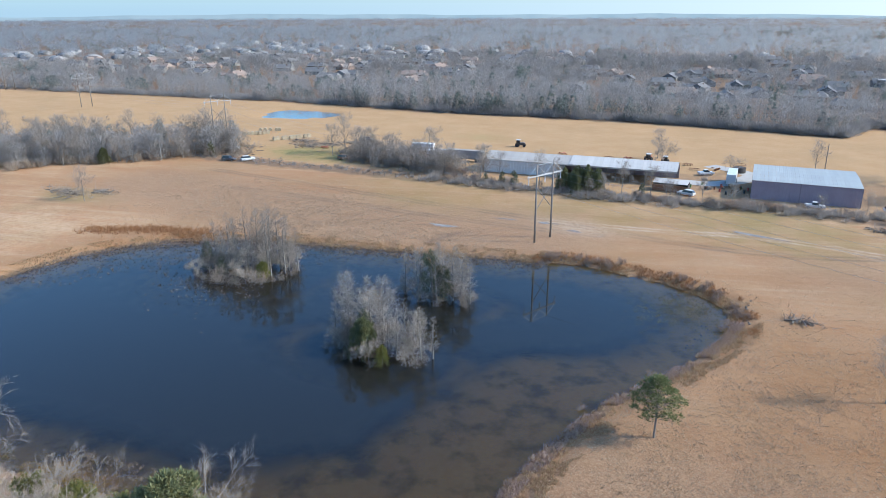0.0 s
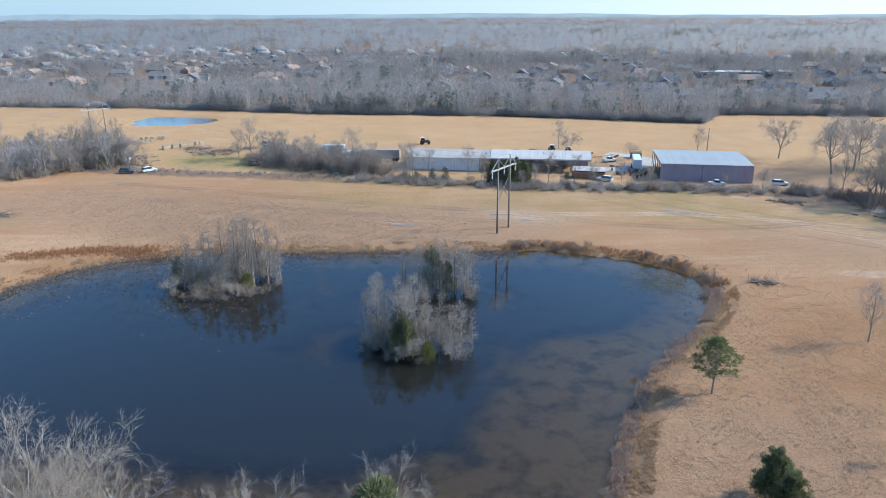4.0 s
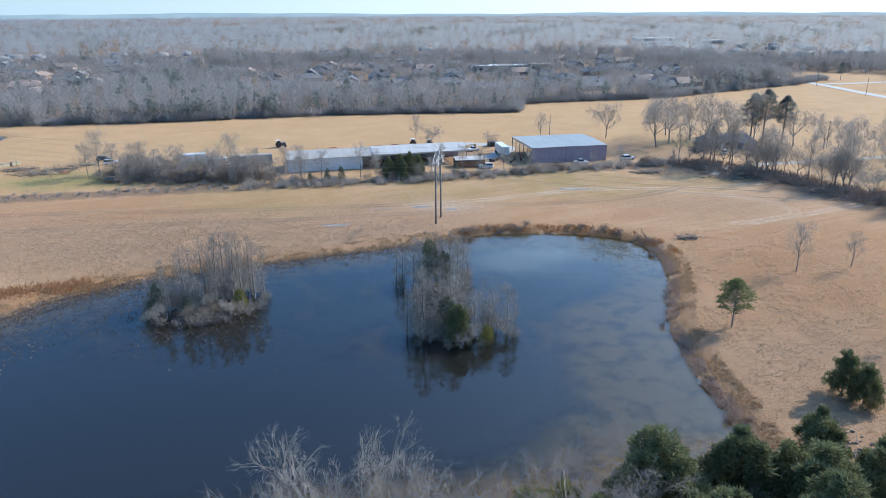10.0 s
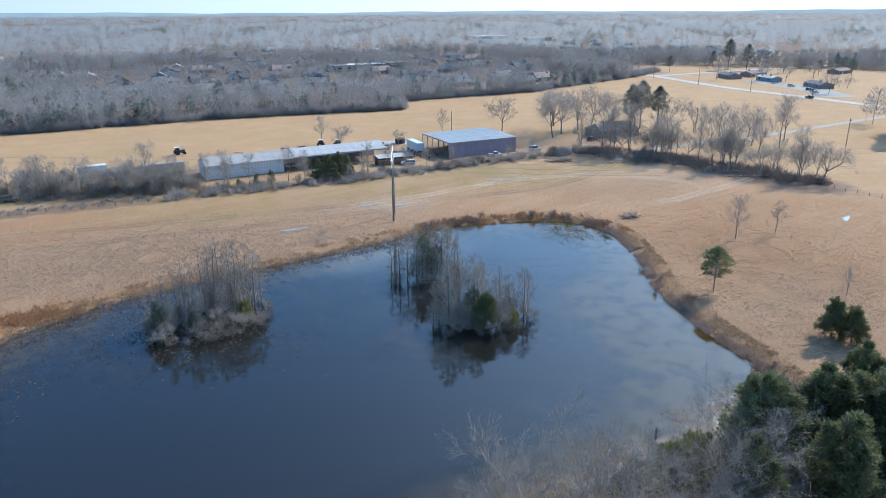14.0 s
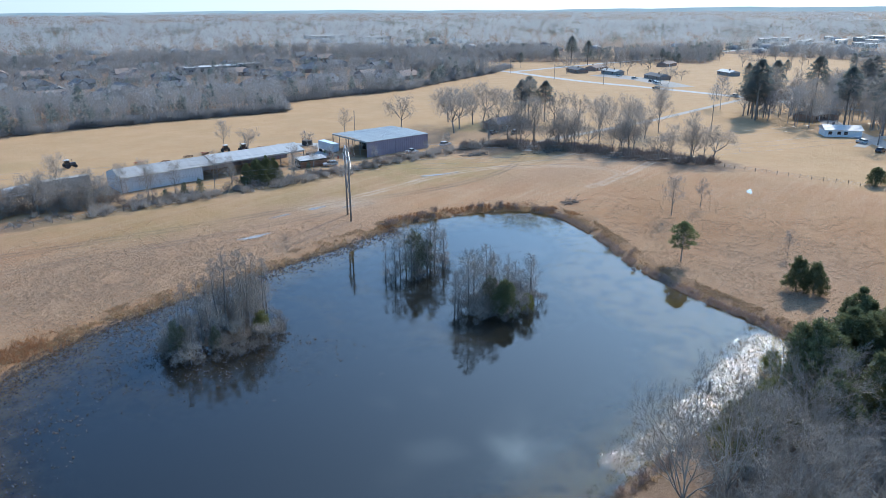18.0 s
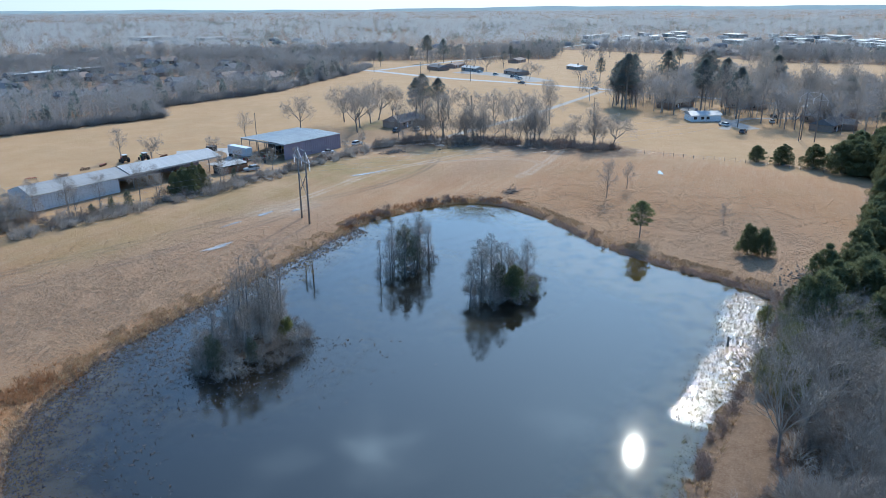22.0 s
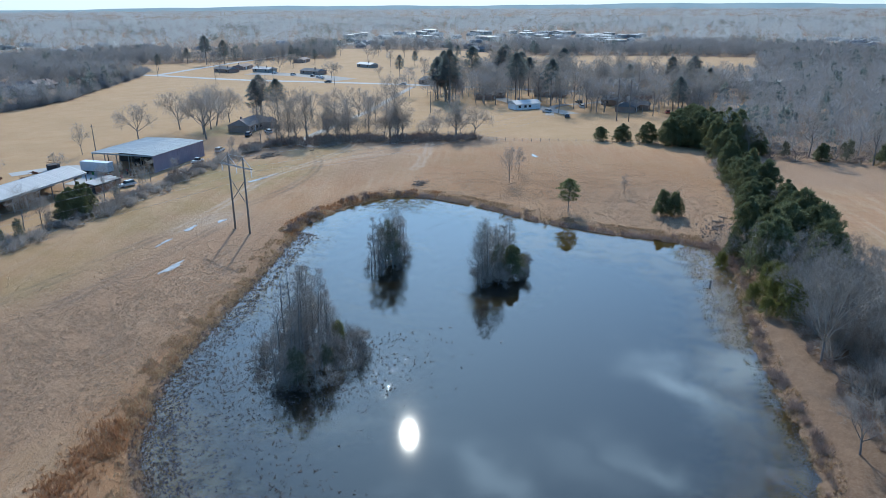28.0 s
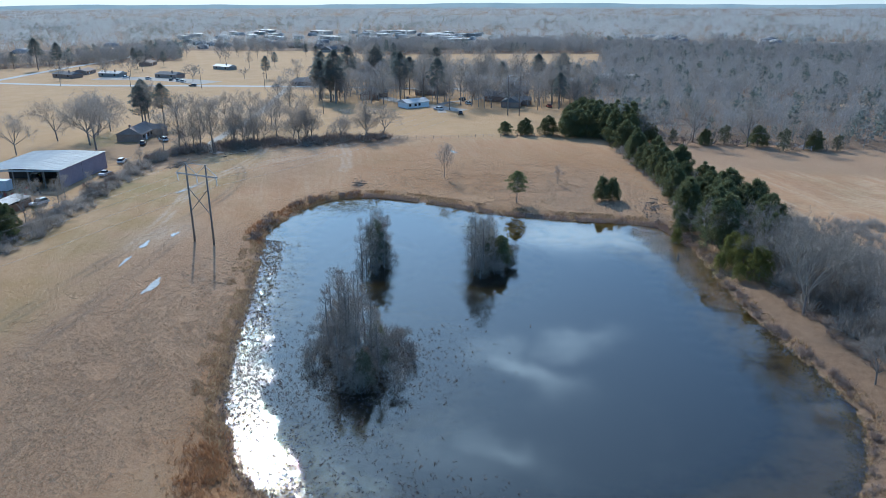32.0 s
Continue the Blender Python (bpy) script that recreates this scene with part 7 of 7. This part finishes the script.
for x, y in FAR_HOUSES:
    a = radians(hr.choice([15, 105]) + hr.uniform(-12, 12))
    c, s = math.cos(a), math.sin(a)
    lx, ly, zz = hr.uniform(6.5, 9), hr.uniform(4.5, 6), ground_z(x, y)
    pts_ = [(-lx, -ly, 0), (lx, -ly, 0), (lx, ly, 0), (-lx, ly, 0), (-lx, -ly, 2.8), (lx, -ly, 2.8), (lx, ly, 2.8), (-lx, ly, 2.8), (-lx * 0.8, -0.1, 4.9), (lx * 0.8, -0.1, 4.9), (lx * 0.8, 0.1, 4.9), (-lx * 0.8, 0.1, 4.9)]
    Vh += [(x + px * c - py * s, y + px * s + py * c, zz + pz) for px, py, pz in pts_]
    Fw += [tuple(n_ + i for i in f) for f in ((0, 1, 5, 4), (1, 2, 6, 5), (2, 3, 7, 6), (3, 0, 4, 7), (4, 5, 9, 8), (5, 6, 10, 9), (6, 7, 11, 10), (7, 4, 8, 11), (8, 9, 10, 11))]
    n_ += 12
fr = Mat("far_roofs", 0.95, 0, 0.05)
fr.color(fr.mix(fr.island(), (0.15, 0.145, 0.14), (0.30, 0.285, 0.27)))
tagged(new("distant_houses", quick("distant_houses", Vh, Fw, fr.m)), "far neighbourhood houses with grey hipped roofs", "houses", kind="stuff")
white_house = house("small white house with pale metal roof among trees", 13, 8, M_CURTAINWHITE, M_ROOF_WHITE, rise=1.4, hip=0.0, wing=False)
farm_house = house("low brown farmhouse under bare trees", 18, 9, M_BRICK, M_SHINGLE_BROWN, rise=2.2, hip=0.3)
grove_house = house("dark low house among tall trees", 16, 9, M_BRICK, M_SHINGLE, rise=2.0, hip=0.3)
copy_thing(white_house, pose(137, 146.5, ground_z(137, 146), 0, 0, -40))
copy_thing(farm_house, pose(35, 227, ground_z(35, 227), 0, 0, 15))
for x, y, t_ in ((165, 178, 10), (168, 108, 80), (186, 150, 95), (195, 105, 20), (152, 100, 0), (212, 235, 85)):
    copy_thing(grove_house, pose(x, y, ground_z(x, y), 0, 0, t_))
kinds = [house("low pale ranch house with light metal roof", 17, 8, M_HOUSEWALL, M_ROOF_WHITE, 2.5, 1.3, 0.0, False), house("low brick ranch house with grey roof", 18, 9, M_BRICK, M_SHINGLE, 2.5, 1.5, 0.3, False),
         house("small white house with pale roof", 13, 8, M_CURTAINWHITE, M_ROOF, 2.6, 1.6, 0.0, False), house("low brown ranch house beside the road", 19, 9, M_BRICK, M_SHINGLE_BROWN, 2.5, 1.4, 0.2, False)]
for x, y, t_, k in ((236, 345, 80, 1), (234, 388, 85, 0), (222, 414, 80, 1), (246, 420, 20, 3), (150, 470, 0, 3), (300, 340, 70, 0), (320, 420, 20, 3)):
    copy_thing(kinds[k], pose(x, y, ground_z(x, y), 0, 0, t_))


def hall(x, y, turn, l_, d_, label):
    ob = thing("warehouse", pose(x, y, ground_z(x, y), 0, 0, turn), label, "warehouse", "far white buildings")
    part("wall", bm_mesh("wall", box(l_, d_, 4.5), M_HOUSEWALL), ob)
    part("roof", bm_mesh("roof", box(l_ + 1, d_ + 1, 0.5, 0, (0, 0, 4.5)), M_ROOF_WHITE), ob)
    for k in range(5):
        part("window", bm_mesh("window", box(3, 0.1, 1.6, 0, (-l_ * 0.4 + k * l_ * 0.2, -d_ / 2, 1.5)), M_GLASS), ob)
    return ob


for x, y, t_, l_, d_ in ((-20, 560, 8, 42, 14), (15, 575, 8, 18, 12), (262, 1090, 10, 60, 40), (310, 1000, 20, 40, 20), (640, 330, 70, 26, 14), (720, 420, 60, 34, 16), (690, 240, 70, 24, 14), (820, 300, 80, 40, 20), (760, 150, 80, 30, 18), (270, 55, 80, 30, 12), (250, 80, 80, 24, 10), (880, 500, 60, 34, 18), (930, 380, 70, 34, 18)):
    hall(x, y, t_, l_, d_, "long low white-roofed building among far trees")
tr_ = np.random.default_rng(44)
for k in range(46):
    hall(tr_.uniform(690, 920), tr_.uniform(230, 650), tr_.uniform(20, 80), tr_.uniform(9, 20), tr_.uniform(8, 12), "small white-roofed town building among far trees")

# ---- reeds, lotus, tufts ----
def clump_field(name, pts, z, n, hgt, wid, lean, material, label, category, seed):
    """n blades at each point, joined into one mesh of stuff."""
    rr = np.random.default_rng(seed)
    m = len(pts) * n
    base = np.repeat(np.c_[pts, z], n, 0) + np.c_[rr.normal(size=(m, 2)) * 0.14, np.zeros(m)]
    d = np.c_[rr.normal(size=(m, 2)) * lean, np.ones(m)]
    V, F = blades3(base, d, rr.uniform(hgt[0], hgt[1], m), rr.uniform(wid[0], wid[1], m) * 1.2, rr)
    return tagged(new(name, quick(name, V, F, material)), label, category, kind="stuff")


sr = np.random.default_rng(91)


def along_shore(n, lo, hi):
    """Random points with the given range of distance from the shore, outwards positive."""
    i = sr.integers(0, len(SHORE), n)
    a, b = SHORE[i], SHORE[(i + 1) % len(SHORE)]
    t = sr.uniform(0, 1, (n, 1))
    d = b - a
    nrm = np.c_[d[:, 1], -d[:, 0]] / (np.linalg.norm(d, axis=1, keepdims=True) + 1e-9)
    return a + d * t + nrm * sr.uniform(lo, hi, (n, 1))


p = along_shore(9000, -0.6, 2.4)
keep = (p[:, 1] > 95) | (sr.uniform(size=len(p)) < 0.4)
p = p[keep & (value_noise(p[:, 0], p[:, 1], 9, 95) > -0.45)]
clump_field("reeds", p, height(p[:, 0], p[:, 1]), 5, (0.25, 0.75), (0.05, 0.12), 0.55, M_REED, "tan dead grass and reeds fringing the pond", "reeds", 1)
p = along_shore(6000, 0.2, 4.0)
p = p[(p[:, 1] > 112) & (p[:, 0] > -66) & (value_noise(p[:, 0], p[:, 1], 8, 96) > -0.1) | ((p[:, 0] < -120) & (p[:, 1] > 70) & (value_noise(p[:, 0], p[:, 1], 8, 96) > 0.55))]
clump_field("rusty_reeds", p, height(p[:, 0], p[:, 1]), 5, (0.4, 1.0), (0.05, 0.13), 0.5, M_RUST_REED, "rust-brown standing reeds on the north bank", "reeds", 2)
f_ = sr.uniform(0, 1, 1000)
p = np.c_[np.interp(f_, [0, 0.5, 1], [-166, -153.8, -139]), np.interp(f_, [0, 0.5, 1], [83, 92.6, 98.5])] + sr.normal(size=(1000, 2)) * (1.8, 1.5) + (4.2, -1.4)
clump_field("tall_dead_grass", p, np.maximum(height(p[:, 0], p[:, 1]), 0), 5, (0.35, 1.0), (0.05, 0.12), 0.5, M_RUST_REED, "tall rust-brown dead grass on the west bank", "reeds", 7)
p = along_shore(1500, -1.8, 2.6)
p = p[(p[:, 0] > -45) & (p[:, 1] < 118)]
for k, (x, y) in enumerate(p[:18]):
    put(shrub_brown[k % 2], x, y, sr.uniform(0.25, 0.62), group="thickets along the east bank")
p = along_shore(9000, -0.7, 1.4)
p = p[(p[:, 0] > -46) & (p[:, 1] < 121) & (value_noise(p[:, 0], p[:, 1], 6, 98) > -0.55)]
clump_field("bank_fringe", p, np.maximum(height(p[:, 0], p[:, 1]), -0.05), 6, (0.3, 0.95), (0.03, 0.08), 0.6, M_FRINGE, "pinkish-brown leafless brush fringing the east bank", "reeds", 9)
p = along_shore(9000, 2.0, 4.2)
p = p[((p[:, 0] > -46) & (p[:, 1] < 121) | (p[:, 0] < -60) & (p[:, 1] > 55)) & (value_noise(p[:, 0], p[:, 1], 8, 99) > 0.0)]
clump_field("bank_straw", p, height(p[:, 0], p[:, 1]), 5, (0.15, 0.45), (0.05, 0.12), 1.0, M_REED, "pale flattened straw along the banks", "reeds", 10)
p = along_shore(700, 0.3, 3.0)
p = p[(p[:, 1] > 118) & (p[:, 0] > -64)]
for k, (x, y) in enumerate(p[:30]):
    put(shrub_brown[k % 2], x, y, sr.uniform(0.35, 0.7), group="thickets along the north bank")

p = along_shore(46000, -17, 0.8)
ns = edge_distance(p[:, 0], p[:, 1], north_reeds, False)
de = edge_distance(p[:, 0], p[:, 1], SHORE)
p = p[(ns < np.where(p[:, 0] < -100, 16, 9)) & (de < 0.8) & (sr.uniform(size=len(p)) < np.where(de > -4.5, 1.0, np.where(p[:, 0] < -100, 0.3 * np.exp((de + 4.5) / 8), 0.22 * np.exp((de + 4.5) / 3)))) & ((p[:, 0] < -62))]
q = ISLANDS[0][0] + sr.normal(size=(2600, 2)) * (9.5, 7.5)
q = q[(island_rise(q[:, 0], q[:, 1]) < -0.02) & (q[:, 0] + q[:, 1] < -18)]
p = np.concatenate([p, q[:1100]])
clump_field("dead_lotus", p, np.maximum(height(p[:, 0], p[:, 1]), -0.06), 3, (0.2, 0.5), (0.07, 0.2), 1.1, M_LOTUS, "brown dead lotus stalks and leaves standing in water", "water plants", 3)
p = np.c_[sr.uniform(-84, -34, 3000), sr.uniform(26, 46, 3000)]
p = p[(edge_distance(p[:, 0], p[:, 1], south_reeds, False) < 5.5) & (edge_distance(p[:, 0], p[:, 1], SHORE) < 0)]
clump_field("drowned_grass", p[:1300], np.full(len(p[:1300]), -0.05), 3, (0.2, 0.55), (0.03, 0.08), 0.6, M_REED, "sparse dead stems standing in shallow water", "water plants", 4)
p = along_shore(5200, -2.6, 0.4)
p = p[(p[:, 1] < 40) & (p[:, 0] < -36) & (value_noise(p[:, 0], p[:, 1], 7, 97) > -0.5)]
clump_field("margin_weed", p, np.maximum(height(p[:, 0], p[:, 1]), -0.04), 4, (0.1, 0.35), (0.05, 0.13), 1.1, M_WEED, "olive-brown weed along the dam's margin", "water plants", 8)
p = np.array((-31.5, 118)) + sr.normal(size=(1300, 2)) * (3.8, 4.6)
p = p[edge_distance(p[:, 0], p[:, 1], SHORE) < -0.5]
clump_field("floating_weed", p, np.full(len(p), 0.012), 3, (0.1, 0.25), (0.06, 0.16), 6.0, M_WEED, "brown-green floating weed on the shallows", "water plants", 5)

p = np.concatenate([np.c_[sr.normal(-10, 20, 38000), sr.normal(72, 30, 38000)], np.c_[sr.normal(-130, 34, 52000), sr.normal(117, 13, 52000)], along_shore(12000, 1, 8)])
ds_ = edge_distance(p[:, 0], p[:, 1], SHORE)
hy = np.interp(p[:, 0], HEDGE[:, 0], HEDGE[:, 1])
p = p[(ds_ > 1.0) & (p[:, 1] < hy - 3) & (p[:, 1] > 30) & (p[:, 0] < 60)]
clump_field("grass_tufts", p, height(p[:, 0], p[:, 1]) - 0.02, 3, (0.05, 0.17), (0.05, 0.12), 1.1, M_TUFT, "dry tan grass tufts scattered over the pasture", "grass", 6)

p = np.concatenate([np.c_[sr.normal(-125, 30, 15000), sr.normal(119, 13, 15000)], np.c_[sr.normal(-8, 18, 11000), sr.normal(72, 26, 11000)]])
p = p[(edge_distance(p[:, 0], p[:, 1], SHORE) > 3.0) & (p[:, 1] < np.interp(p[:, 0], HEDGE[:, 0], HEDGE[:, 1]) - 12) & (p[:, 1] > 30) & (p[:, 0] < 50) & (value_noise(p[:, 0], p[:, 1], 13, 94) > -0.5)]
clump_field("tussocks", p, height(p[:, 0], p[:, 1]) - 0.03, 6, (0.12, 0.34), (0.05, 0.12), 1.3, M_TUFT, "rough straw-coloured tussocks over the pasture", "grass", 11)

for ob in PROTO:
    discard(ob)
